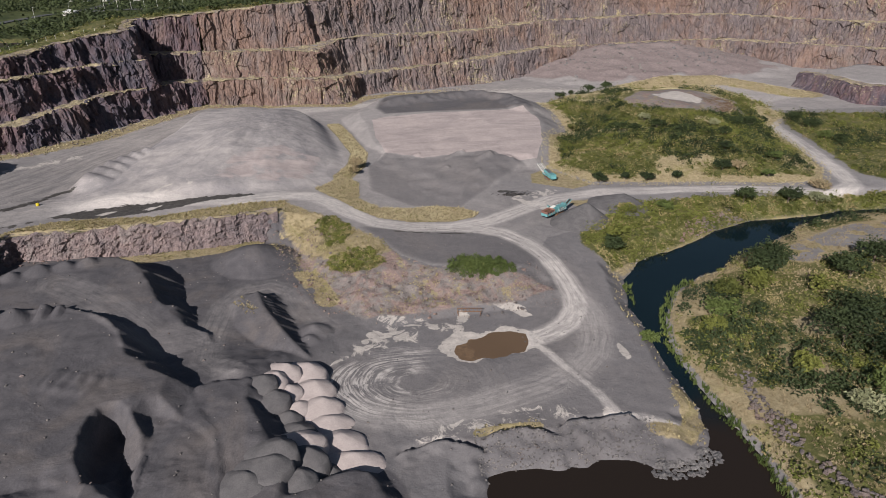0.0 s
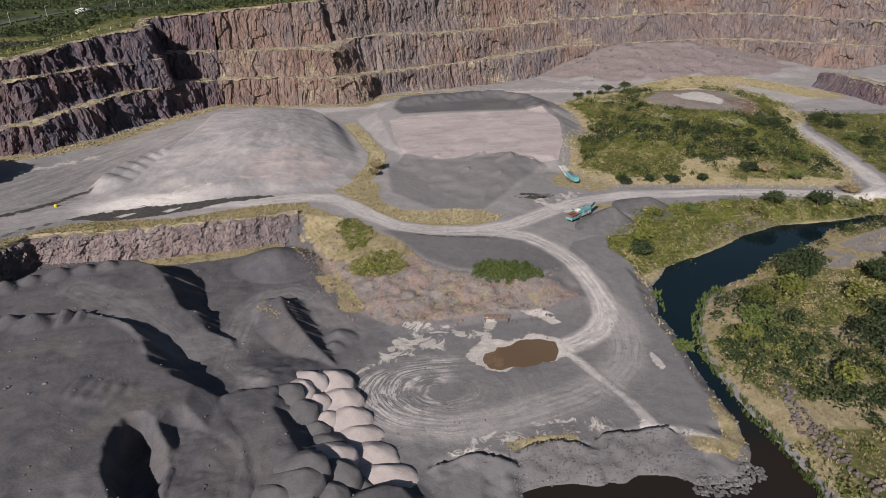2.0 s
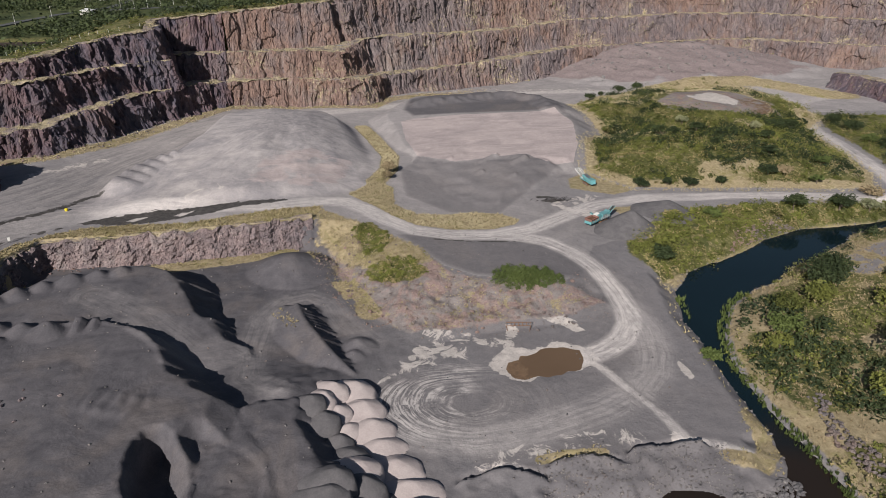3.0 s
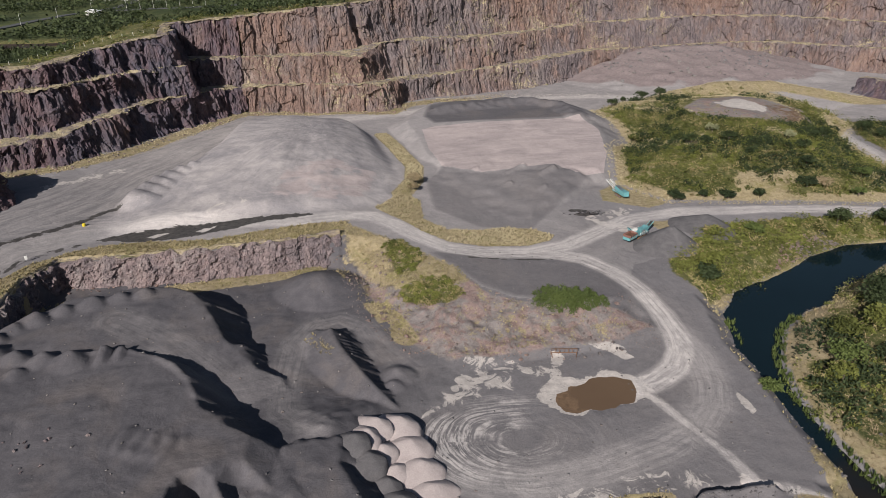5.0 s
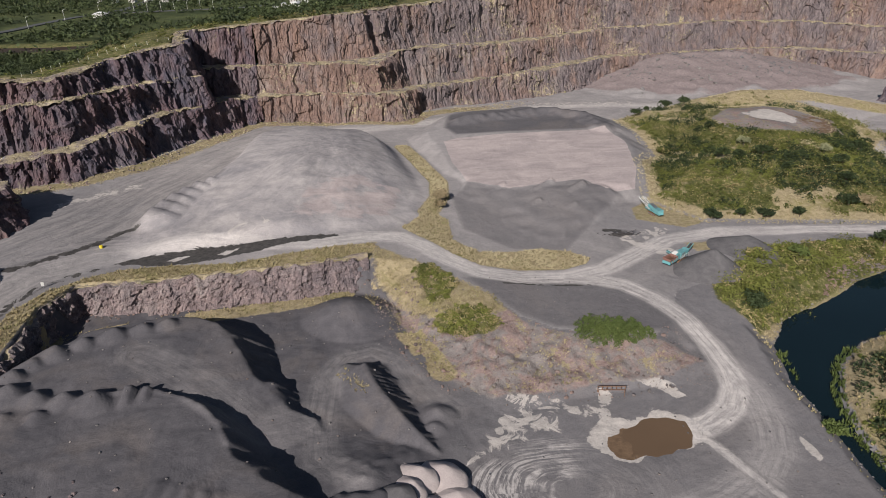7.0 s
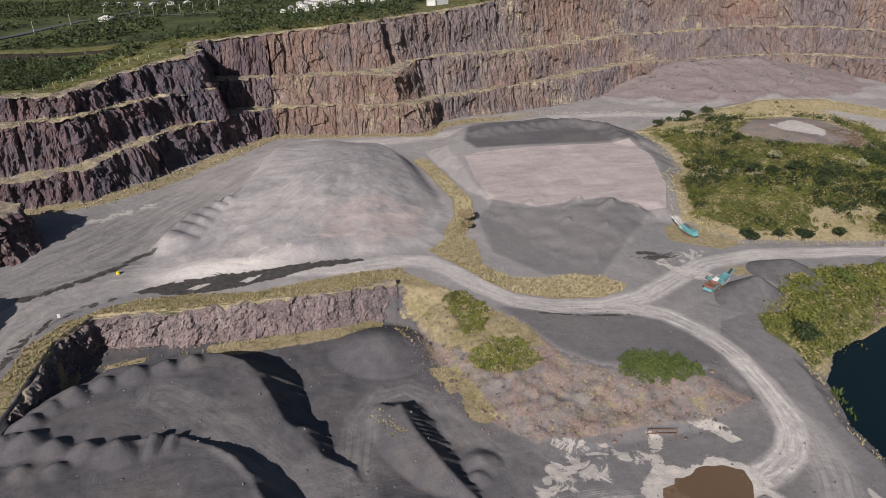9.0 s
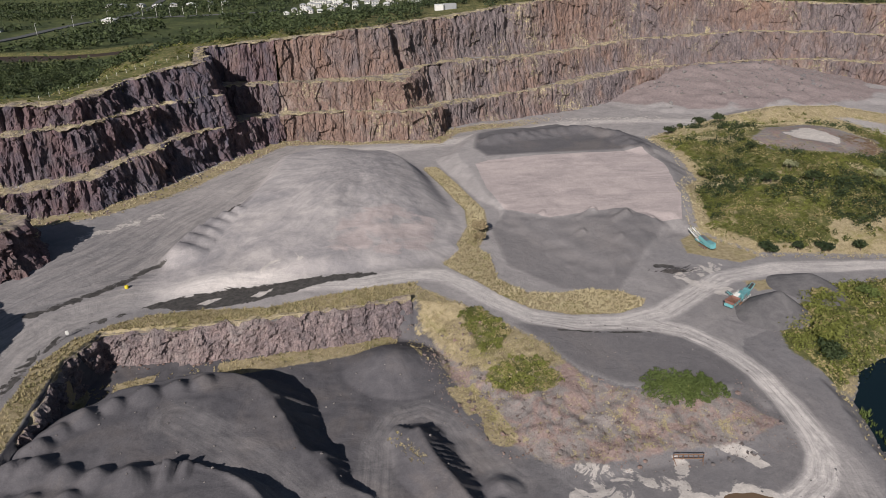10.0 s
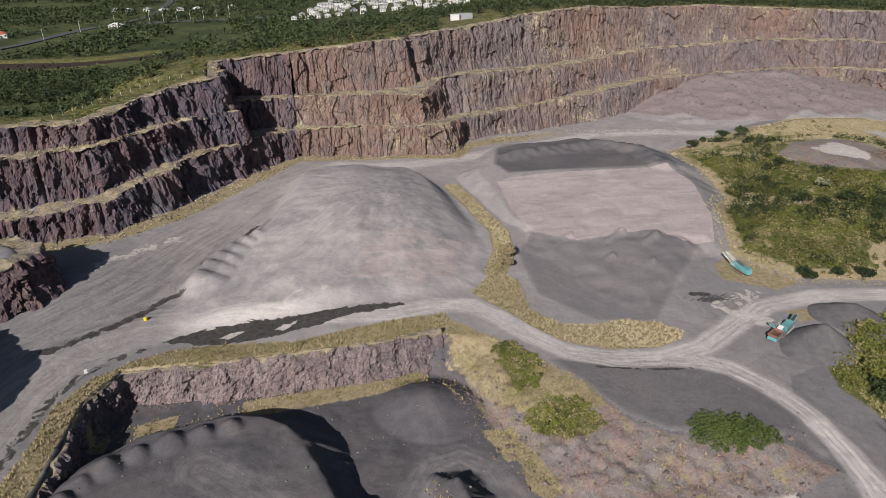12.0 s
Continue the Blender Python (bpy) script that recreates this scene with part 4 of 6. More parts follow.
def flat_sheet(name, poly, z, mat, label, category):
    bm = bmesh.new()
    bm.faces.new([bm.verts.new((x, y, z)) for x, y in poly])
    bmesh.ops.triangulate(bm, faces=bm.faces[:])
    bmesh.ops.recalc_face_normals(bm, faces=bm.faces[:])
    if bm.faces[0].normal.z < 0:
        bmesh.ops.reverse_faces(bm, faces=bm.faces[:])
    me = bpy.data.meshes.new(name)
    bm.to_mesh(me)
    bm.free()
    me.materials.append(mat)
    return tagged(new(name, me), label, category, kind="structure")


flat_sheet("water", [(4, -60), (90, -60), (90, 120), (140, 150), (240, 160), (240, 200), (60, 200), (52, 160), (52, 92), (4, 90)], 0.0, WATER, "dark still pond water winding round the working floor", "water")
flat_sheet("water", [(-900, 600), (-180, 600), (-180, 780), (-900, 780)], 0.6, BROWN_WATER, "brown river water in the valley behind the quarry", "water")
flat_sheet("water", [(8.6, 116), (28, 116), (28, 129), (8.6, 129)], float(land(np.array([18.0]), np.array([123.0]))[0]) + 0.13, MUD_WATER, "brown muddy puddle ringed by pale dust", "puddle")


# ---- rock faces ----
def resample(line, step):
    pts = np.array(line, float)
    seg = np.hypot(*(np.diff(pts[:, :2], axis=0).T))
    s = np.concatenate([[0], np.cumsum(seg)])
    n = int(s[-1] / step)
    q = np.linspace(0, s[-1], n + 1)
    return q, np.interp(q, s, np.arange(len(pts)))


def at_rank(line, r):
    pts = np.array(line, float)
    return np.stack([np.interp(r, np.arange(len(pts)), pts[:, k]) for k in range(pts.shape[1])], -1)


def shards(u, v, seed):
    """Broken facets: for each place the depth of its facet, slightly tilted, from about -1 to 1."""
    rs = np.random.RandomState(seed)
    jx, jy, val, tu, tv = rs.rand(5, 97, 97)
    i, j = np.floor(u).astype(int), np.floor(v).astype(int)
    best, out = np.full(u.shape, 1e9), np.zeros(u.shape)
    for a in (-1, 0, 1):
        for b in (-1, 0, 1):
            p, q = (i + a) % 97, (j + b) % 97
            du, dv = u - (i + a) - jx[p, q], v - (j + b) - jy[p, q]
            d = du * du + dv * dv
            one = 2 * val[p, q] - 1 + 1.2 * (tu[p, q] - 0.5) * du + 1.2 * (tv[p, q] - 0.5) * dv
            out, best = np.where(d < best, one, out), np.minimum(d, best)
    return out


def rock_face(name, foot, head, mat, label, step=0.42, rise=0.6, column=1.35, out=1.5, cap=6.0, seed=0, sink=1.5, bites=(), lean=None, behind=None, tall_shards=4.6):
    """A broken columnar face between two lines, with a ledge behind its head."""
    rs = np.random.RandomState(seed)
    q, r = resample(head, step)
    b = at_rank(head, r)
    nq = len(q)
    along = np.gradient(b[:, :2], axis=0)
    # smooth the outward direction so that corners stay clean
    for _ in range(8):
        along = np.concatenate([along[:1], (along[:-2] + along[1:-1] + along[2:]) / 3, along[-1:]])
    along /= np.linalg.norm(along, axis=1, keepdims=True) + 1e-9
    outward = np.stack([along[:, 1], -along[:, 0]], -1)
    if lean is None:
        a = at_rank(foot, r)
    else:
        d, al = near_line(b[:, 0], b[:, 1], foot)
        low = np.interp(al, np.arange(len(foot)), [p[2] for p in foot])
        a = np.column_stack([b[:, :2] + outward * np.clip(d, 0.06 * (b[:, 2] - low), lean * (b[:, 2] - low))[:, None], low])
    tall = float(np.mean(b[:, 2] - a[:, 2]))
    nz = max(6, int(tall / rise))
    bays = sum(np.interp(q, np.arange(0, q[-1] + w, w), rs.uniform(-1, 1, int(q[-1] / w) + 2)) * k for w, k in ((5, 0.35), (11, 0.9), (31, 1.2)))
    cleft = np.zeros(nq)
    for at in rs.uniform(0, q[-1], int(q[-1] / 13)):
        cleft = np.maximum(cleft, rs.uniform(0.5, 1.3) * np.clip(1 - np.abs(q - at) / rs.uniform(0.7, 1.8), 0, 1))
    bite = np.zeros(nq)
    for x, wide, deep in bites:
        bite = np.maximum(bite, deep * ease(wide, wide * 0.72, np.abs(b[:, 0] - x)))
    T = np.linspace(0, 1, nz + 1)[:, None]
    Q = np.broadcast_to(q, (nz + 1, nq)) + 0.5 * rough(q[None] * 0.3, T * tall, 3.0, seed)
    H = T * (b[:, 2] - a[:, 2])[None] + 0 * Q
    push = 0.50 * shards(Q / (6.2 * column), H / (6.0 * column), seed) + 0.34 * shards(Q / (2.1 * column), H / (1.0 * tall_shards * column), seed + 1)
    push = push + 0.22 * shards(Q / (0.85 * column), H / (0.62 * tall_shards * column), seed + 2) + 0.10 * rough(Q, H, 0.9, seed + 3) + 0.42 * bays[None] * (0.4 + 0.6 * np.sin(np.pi * np.minimum(1, T * 1.15) ** 0.8))
    # loose rock banked against the foot, the brow worn back
    talus = np.maximum(0, 1 + 0.9 * rough(q, 0 * q, 7.0, seed + 1))[None] * np.clip(1 - T * 3.2, 0, 1) ** 1.4
    brow = np.maximum(0, 0.6 + rough(q, 0 * q, 4.0, seed + 2))[None] * np.clip((T - 0.86) / 0.14, 0, 1) ** 2
    push = out * push + 1.5 * talus - 0.9 * brow - cleft[None] * out * 0.9 * (0.25 + 0.75 * T) - bite[None] * np.minimum(1, 0.35 + 0.9 * T)
    tt = T - (sink / max(tall, 1)) * (1 - T)
    P = a[None] + (b - a)[None] * tt[..., None]
    crumble = 0.8 * rough(q, 0 * q, 2.2, seed + 4) + 0.8 * rough(q, 0 * q, 8.0, seed + 5) - 0.3
    Z = P[..., 2] + 0.22 * rough(Q, H, 1.4, seed + 2) * (T > 0) + crumble[None] * np.clip((T - 0.8) / 0.2, 0, 1)
    rows = [np.column_stack([P[j, :, :2] + outward * push[j][:, None], Z[j]]) for j in range(nz + 1)]
    shelf = np.clip(0.55 * np.maximum(0, shards(Q / (2.1 * column), H / (1.0 * tall_shards * column), seed + 1)) * rough(Q, H, 5.0, seed + 1), 0, 0.4)
    lie = [shelf[j] + 0.40 * talus[j] + 0.34 * (j == nz) for j in range(nz + 1)]
    # the ledge, back to just under the next face
    wide = np.full(nq, float(cap))
    if behind is not None:
        wide = np.maximum(cap, near_line(b[:, 0], b[:, 1], behind)[0] + 0.5)
    for k in (0.12, 0.3, 0.55, 1.0):
        back = np.maximum(k * wide, bite + 0.8 + 0.2 * k)
        xy = b[:, :2] - outward * back[:, None]
        rows.append(np.column_stack([xy, b[:, 2] + 0.45 * rough(xy[:, 0], xy[:, 1], 3.0, 2) + 0.5 * crumble * (k < 0.2) + 0.1 * k - 0.1]))
        lie.append(np.clip(0.95 + 0.25 * rough(q, 0 * q + k * 30, 9.0, seed), 0.5, 1))
    V = np.concatenate(rows)
    nr = len(rows)
    idx = np.arange(nr * nq).reshape(nr, nq)
    quads = np.stack([idx[:-1, :-1], idx[:-1, 1:], idx[1:, 1:], idx[1:, :-1]], -1).reshape(-1, 4)
    me = bpy.data.meshes.new(name)
    me.vertices.add(len(V))
    me.vertices.foreach_set("co", V.astype(np.float32).ravel())
    me.loops.add(quads.size)
    me.loops.foreach_set("vertex_index", quads.ravel().astype(np.int32))
    me.polygons.add(len(quads))
    me.polygons.foreach_set("loop_start", (np.arange(len(quads)) * 4).astype(np.int32))
    me.polygons.foreach_set("use_smooth", np.zeros(len(quads), bool))
    me.update()
    me.validate()
    at = me.attributes.new("lie", "FLOAT", "POINT")
    at.data.foreach_set("value", np.concatenate(lie).astype(np.float32))
    me.materials.append(mat)
    return tagged(new(name, me), label, "rock face", kind="structure")


def inset(line, w):
    """The line moved back from the pit by w metres."""
    pts = np.array(line, float)
    t = np.gradient(pts[:, :2], axis=0)
    t /= np.linalg.norm(t, axis=1, keepdims=True)
    pts[:, 0] -= t[:, 1] * w
    pts[:, 1] += t[:, 0] * w
    return [tuple(p) for p in pts]


SPLIT = 8
for tag, lo, hi, nxt, deep in (("lower", FOOT, LEDGE_LOW, LEDGE_TOP, 5.0), ("middle", LEDGE_LOW, LEDGE_TOP, RIM, 5.0), ("upper", LEDGE_TOP, RIM, None, 5.0)):
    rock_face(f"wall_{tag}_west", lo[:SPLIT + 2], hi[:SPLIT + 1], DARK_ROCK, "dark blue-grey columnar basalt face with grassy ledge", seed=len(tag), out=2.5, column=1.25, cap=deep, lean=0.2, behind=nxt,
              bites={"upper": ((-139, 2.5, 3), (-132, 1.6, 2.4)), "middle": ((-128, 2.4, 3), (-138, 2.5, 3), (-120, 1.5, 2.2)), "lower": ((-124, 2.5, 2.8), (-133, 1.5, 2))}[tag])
    rock_face(f"wall_{tag}_north", lo[SPLIT - 1:], hi[SPLIT:], ROCK, "rusty brown columnar basalt quarry face with dry ledge", seed=len(tag) + 5, out=1.9, cap=deep, lean=0.2, behind=nxt,
              bites={"upper": ((-36, 2.4, 5.0), (262, 4, 3.5), (30, 3, 2.5)), "middle": ((150, 4, 2.5),), "lower": ((-60, 3, 1.5),)}[tag])
brink_wall = [(x, y, 12.7) for x, y in ((-112.8, 143), (-114.8, 167.5), (-111.2, 179.6), (-89, 181.2), (-62, 184.8), (-37, 189.8))]
brink_foot = [(x, y, 4.2) for x, y in ((-112, 143), (-113.6, 165), (-110, 178), (-89, 177.6), (-62, 181), (-37, 186))]
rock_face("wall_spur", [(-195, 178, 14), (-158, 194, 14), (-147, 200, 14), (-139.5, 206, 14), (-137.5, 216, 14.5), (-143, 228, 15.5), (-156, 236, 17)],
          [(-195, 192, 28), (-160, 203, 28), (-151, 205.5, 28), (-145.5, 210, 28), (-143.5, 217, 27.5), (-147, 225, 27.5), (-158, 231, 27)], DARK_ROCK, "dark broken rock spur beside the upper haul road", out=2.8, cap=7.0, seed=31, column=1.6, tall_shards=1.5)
# out of view; outline worked back from the shadow it throws on the road
rock_face("wall_unseen_knob", [(-195, 127, 14), (-139, 135, 14), (-137.5, 150, 14), (-138, 166, 14), (-159, 187, 14.5), (-195, 199, 15)],
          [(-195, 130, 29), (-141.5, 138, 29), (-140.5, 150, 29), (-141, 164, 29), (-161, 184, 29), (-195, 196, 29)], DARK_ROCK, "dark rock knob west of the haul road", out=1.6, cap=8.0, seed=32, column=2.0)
rock_face("wall_pit", brink_foot, brink_wall, PALE_ROCK, "low purple-grey rock wall round the sunken floor", step=0.32, rise=0.36, column=0.8, out=1.25, cap=1.7, seed=3, sink=1.0, tall_shards=1.1)
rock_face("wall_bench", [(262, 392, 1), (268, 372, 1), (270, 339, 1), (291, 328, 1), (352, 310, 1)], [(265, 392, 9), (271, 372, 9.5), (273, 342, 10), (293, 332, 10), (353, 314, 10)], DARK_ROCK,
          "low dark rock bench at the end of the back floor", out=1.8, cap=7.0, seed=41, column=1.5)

# ---- plants and loose stone ----
SHRUB = leaf_material("shrub_leaves", (0.028, 0.037, 0.010), (0.168, 0.176, 0.041), (0.28, 0.225, 0.115), 0.57)
TREE_LEAF = leaf_material("tree_leaves", (0.013, 0.022, 0.010), (0.048, 0.064, 0.023), (0.09, 0.09, 0.04), 0.76)
FRESH_LEAF = leaf_material("fresh_leaves", (0.042, 0.062, 0.018), (0.105, 0.130, 0.036), (0.15, 0.15, 0.05), 0.75)
SILVER_LEAF = leaf_material("silvery_leaves", (0.11, 0.12, 0.06), (0.30, 0.30, 0.18), (0.36, 0.32, 0.2), 0.66)
STRAW = leaf_material("dry_grass", (0.19, 0.155, 0.080), (0.43, 0.36, 0.205), (0.175, 0.165, 0.07), 0.60)
PALE_STRAW = leaf_material("bleached_grass", (0.27, 0.22, 0.13), (0.52, 0.45, 0.29), (0.22, 0.20, 0.09), 0.62)
FAR_LEAF = leaf_material("distant_tree_leaves", (0.012, 0.020, 0.012), (0.070, 0.090, 0.032), (0.11, 0.11, 0.05), 0.68)
REED = leaf_material("brown_reeds", (0.20, 0.15, 0.09), (0.36, 0.29, 0.18), (0.14, 0.12, 0.06), 0.6)
BARK = plain("bark", (0.12, 0.09, 0.07), 0.9)
STONE = rock_material("loose_stone", (0.225, 0.155, 0.135), (0.15, 0.135, 0.135), (0.36, 0.31, 0.285), 0.0, 1.0)
GREY_STONE = rock_material("grey_stone", (0.20, 0.185, 0.18), (0.15, 0.145, 0.15), (0.40, 0.37, 0.35), 0.0, 1.0)


def mesh_from(name, V, F, mat, smooth=False):
    """A mesh from arrays of corners and of faces with the same number of corners each."""
    me = bpy.data.meshes.new(name)
    me.vertices.add(len(V))
    me.vertices.foreach_set("co", np.asarray(V, np.float32).ravel())
    k = F.shape[1]
    me.loops.add(F.size)
    me.loops.foreach_set("vertex_index", F.ravel().astype(np.int32))
    me.polygons.add(len(F))
    me.polygons.foreach_set("loop_start", (np.arange(len(F)) * k).astype(np.int32))
    me.polygons.foreach_set("use_smooth", np.full(len(F), smooth))
    me.update()
    me.validate()
    me.materials.append(mat)
    return me


def leaves(P, size, rs, up=0.35):
    """Small kite-shaped leaf sprays at the points P, turned at random but mostly facing up and out."""
    n = len(P)
    nrm = rs.normal(size=(n, 3))
    nrm[:, 2] = np.abs(nrm[:, 2]) + up + 0.45
    nrm /= np.linalg.norm(nrm, axis=1, keepdims=True)
    t = np.cross(nrm, rs.normal(size=(n, 3)))
    t /= np.linalg.norm(t, axis=1, keepdims=True) + 1e-9
    b = np.cross(nrm, t)
    s = (size * rs.uniform(0.6, 1.4, n))[:, None]
    V = np.stack([P - t * s, P - b * s * 0.55 + nrm * s * 0.2, P + t * s, P + b * s * 0.55 + nrm * s * 0.2], 1)
    return V.reshape(-1, 3), np.arange(4 * n).reshape(n, 4)


def dome_points(centres, radii, heights, per, rs):
    """Points in the outer part of uneven domes."""
    k = np.repeat(np.arange(len(centres)), per)
    n = len(k)
    d = rs.normal(size=(n, 3))
    d[:, 2] = np.abs(d[:, 2]) * 0.9 - 0.12
    d /= np.linalg.norm(d, axis=1, keepdims=True)
    lump = 1 + 0.22 * np.sin(3 * np.arctan2(d[:, 1], d[:, 0]) + k * 1.7) + 0.15 * np.sin(5 * d[:, 2] * 3 + k)
    r = radii[k] * lump * rs.uniform(0.55, 1.0, n) ** 0.5
    return centres[k] + np.column_stack([d[:, 0] * r, d[:, 1] * r, d[:, 2] * heights[k] * lump * rs.uniform(0.6, 1.0, n)])


def blades(P, height, rs, per=7, lean=0.55, width=0.10):
    """Tussocks of grass: narrow blades that fan out from each point."""
    k = np.repeat(np.arange(len(P)), per)
    n = len(k)
    a = rs.uniform(0, 2 * np.pi, n)
    h = (height[k] * rs.uniform(0.6, 1.15, n))
    l = h * lean * rs.uniform(0.3, 1.2, n)
    base = P[k] + np.column_stack([np.cos(a), np.sin(a), np.zeros(n)]) * (0.16 * height[k])[:, None]
    tip = base + np.column_stack([np.cos(a) * l, np.sin(a) * l, h])
    w = np.column_stack([-np.sin(a), np.cos(a), np.zeros(n)]) * (width + 0.07 * height[k])[:, None]
    V = np.stack([base - w - [0, 0, 0.1], base + w - [0, 0, 0.1], tip], 1)
    return V.reshape(-1, 3), np.arange(3 * n).reshape(n, 3)


def scatter(n, box, chance, rs):
    """Points on the ground, kept where chance(x, y) beats a random number."""
    x, y = rs.uniform(box[0], box[2], n), rs.uniform(box[1], box[3], n)
    keep = rs.rand(n) < chance(x, y)
    x, y = x[keep], y[keep]
    return np.column_stack([x, y, land(x, y)])


def stuff(name, V, F, mat, label, category):
    return tagged(new(name, mesh_from(name, V, F, mat)), label, category, kind="stuff")


ICO = bmesh.new()
bmesh.ops.create_icosphere(ICO, subdivisions=1, radius=1.0)
ICO_V = np.array([v.co[:] for v in ICO.verts])
ICO_F = np.array([[v.index for v in f.verts] for f in ICO.faces])
ICO.free()


def stones(P, size, rs):
    """Broken angular stones, sunk a little into the ground."""
    n = len(P)
    V = np.repeat(ICO_V[None], n, 0) * rs.uniform(0.6, 1.25, (n, len(ICO_V), 1))
    V *= (size[:, None] * np.column_stack([rs.uniform(0.7, 1.3, n), rs.uniform(0.7, 1.3, n), rs.uniform(0.45, 0.9, n)]))[:, None, :]
    a = rs.uniform(0, 6.28, n)
    c, s = np.cos(a)[:, None], np.sin(a)[:, None]
    x, y = V[:, :, 0] * c - V[:, :, 1] * s, V[:, :, 0] * s + V[:, :, 1] * c
    V = np.stack([x, y, V[:, :, 2]], -1) + (P + np.column_stack([np.zeros(n), np.zeros(n), size * 0.2]))[:, None, :]
    F = (ICO_F[None] + (np.arange(n) * len(ICO_V))[:, None, None]).reshape(-1, 3)
    return V.reshape(-1, 3), F


def knoll_chance(x, y):
    k = depth_in(x, y, KNOLL)
    bare = np.hypot(x - 150, (y - 316) * 1.3) < 30
    lush = ease(-0.7, -0.15, rough(x, y, 16, 4) + 0.5 * rough(x, y, 6, 1))
    return ease(2, 7, k) * (~bare) * (0.10 + 0.9 * lush) * np.where(y > 330, 0.12, 1)


ARMOUR = [(71.5, 104), (69, 98), (68.5, 92), (69.5, 86), (70.5, 81), (72, 74), (74, 68)]


def isle_chance(x, y):
    k = depth_in(x, y, ISLE)
    track = (depth_in(x, y, ISLE_BARE) > -1) | (near_line(x, y, ARMOUR)[0] < 3.2)
    return ease(0.3, 2, k) * (~track) * (0.30 + 0.7 * (rough(x, y, 13, 1) > 0.0))


SHORE = [(58, 177), (55, 168), (61, 156), (66, 161), (86, 172), (105, 183), (121, 189.5), (175, 193), (181, 199), (130, 198.5), (100, 200), (77, 196), (67, 184)]


def plant_cover():
    rs = np.random.RandomState(21)
    # shrubs on the knoll, the far bank and the land across the water
    for label, box, chance, n, mat, size in (
            ("dense olive-green shrubs over a quarry knoll", (60, 205, 215, 372), knoll_chance, 5600, SHRUB, 1.8),
            ("olive shrubs and scrub across the pond", (60, 40, 260, 190), lambda x, y: isle_chance(x, y) * 0.85 * (rough(x, y, 13, 1) > -0.25), 3600, SHRUB, 1.6),
            ("olive scrub beyond the road bend", (176, 196, 302, 328), lambda x, y: (depth_in(x, y, EAST_SCRUB) > 0) * 0.75, 1900, SHRUB, 1.7),
            ("shrubs on the grassy slope behind the western rim", (-240, 236, -60, 440), lambda x, y: within(x, y, RIM + BACK) * (near_line(x, y, RIM)[0] > 5) * (near_line(x, y, RIM)[0] < 46) * (0.25 + 0.6 * (rough(x, y, 9, 2) > 0)), 2600, SHRUB, 1.3),
            ("green scrub on the bank between road and pond", (54, 154, 184, 201), lambda x, y: (depth_in(x, y, SHORE) > 0.5) * 0.95, 3000, SHRUB, 1.35)):
        c = scatter(n, box, chance, rs)
        r = size * rs.uniform(0.45, 1.2, len(c)) * (1 + 1.1 * (rs.rand(len(c)) < 0.12)) * (0.75 + 0.5 * (rough(c[:, 0], c[:, 1], 7, 1) > 0.1))
        P = dome_points(c - [0, 0, 0.15], r, r * rs.uniform(0.75, 1.25, len(c)), 46, rs)
        stuff("shrubs", *leaves(P, 0.34 * np.ones(len(P)), rs), mat, label, "shrubs")
    # darker thickets
    for label, box, chance, n in (
            ("dark evergreen thicket on the knoll", (62, 215, 212, 366), lambda x, y: (depth_in(x, y, KNOLL) > 6) * ((rough(x, y, 14, 3) > 0.12) | (np.hypot(x - 97, (y - 283) * 0.8) < 13) | (np.hypot(x - 168, (y - 272) * 0.9) < 14)) * (np.hypot(x - 150, (y - 316) * 1.3) > 32), 1900),
            ("dark evergreen thicket across the pond", (64, 60, 260, 188), lambda x, y: (depth_in(x, y, ISLE) > 4) * (depth_in(x, y, ISLE_BARE) < -2) * (near_line(x, y, ARMOUR)[0] > 4) * (rough(x, y, 12, 2) > np.where(x > 94 + 0.25 * (y - 90), -0.2, 0.35)), 2400),
            ("dark thicket beyond the road bend", (176, 196, 302, 328), lambda x, y: (depth_in(x, y, EAST_SCRUB) > 3) * (rough(x, y, 14, 5) > 0.1), 700)):
        c = scatter(n, box, chance, rs)
        r = rs.uniform(1.3, 3.2, len(c))
        P = dome_points(c, r, r * 1.25, 60, rs)
        stuff("thicket", *leaves(P, 0.42 * np.ones(len(P)), rs), TREE_LEAF, label, "shrubs")
    # olive scrub in two soft patches on the slope below the road, and one dense bush by the ramp
    patch = lambda x, y: np.maximum(depth_in(x, y, SLOPE_SCRUB[0]), depth_in(x, y, SLOPE_SCRUB[1])) + 1.0 * rough(x, y, 3, 2)
    c = scatter(1500, (-34, 156, 4, 200), lambda x, y: (patch(x, y) > 0) * 0.8, rs)
    r = rs.uniform(0.5, 1.0, len(c))
    P = dome_points(c, r, r * 0.8, 50, rs)
    stuff("shrubs", *leaves(P, 0.26 * np.ones(len(P)), rs), SHRUB, "low olive scrub on the slope below the road", "shrubs")
    c = np.column_stack([np.clip(rs.normal(21.5, 4.0, 120), 13, 30), np.clip(rs.normal(154.3, 2.3, 120), 149.5, 159)])
    c = np.column_stack([c, land(c[:, 0], c[:, 1])])
    r = rs.uniform(0.7, 1.5, len(c))
    P = dome_points(c, r, r * 1.2, 90, rs)
    stuff("shrubs", *leaves(P, 0.26 * np.ones(len(P)), rs), FRESH_LEAF, "dense green thicket at the edge of the flat below the road", "shrubs")
    # tussocks of dry grass
    def strip(x, y):
        a = depth_in(x, y, [(-122, 120), (-120, 157), (-121, 166), (-117, 177), (-111, 183.5), (-103, 187.5), (-90, 189.5), (-74, 189), (-63, 193), (-48.5, 197), (-35, 200.8),
                            (-36, 190.6), (-62, 185.8), (-89, 182.3), (-112, 180.8), (-116, 168), (-114.6, 140), (-114.6, 120)])
        return (a > 0) * 0.95
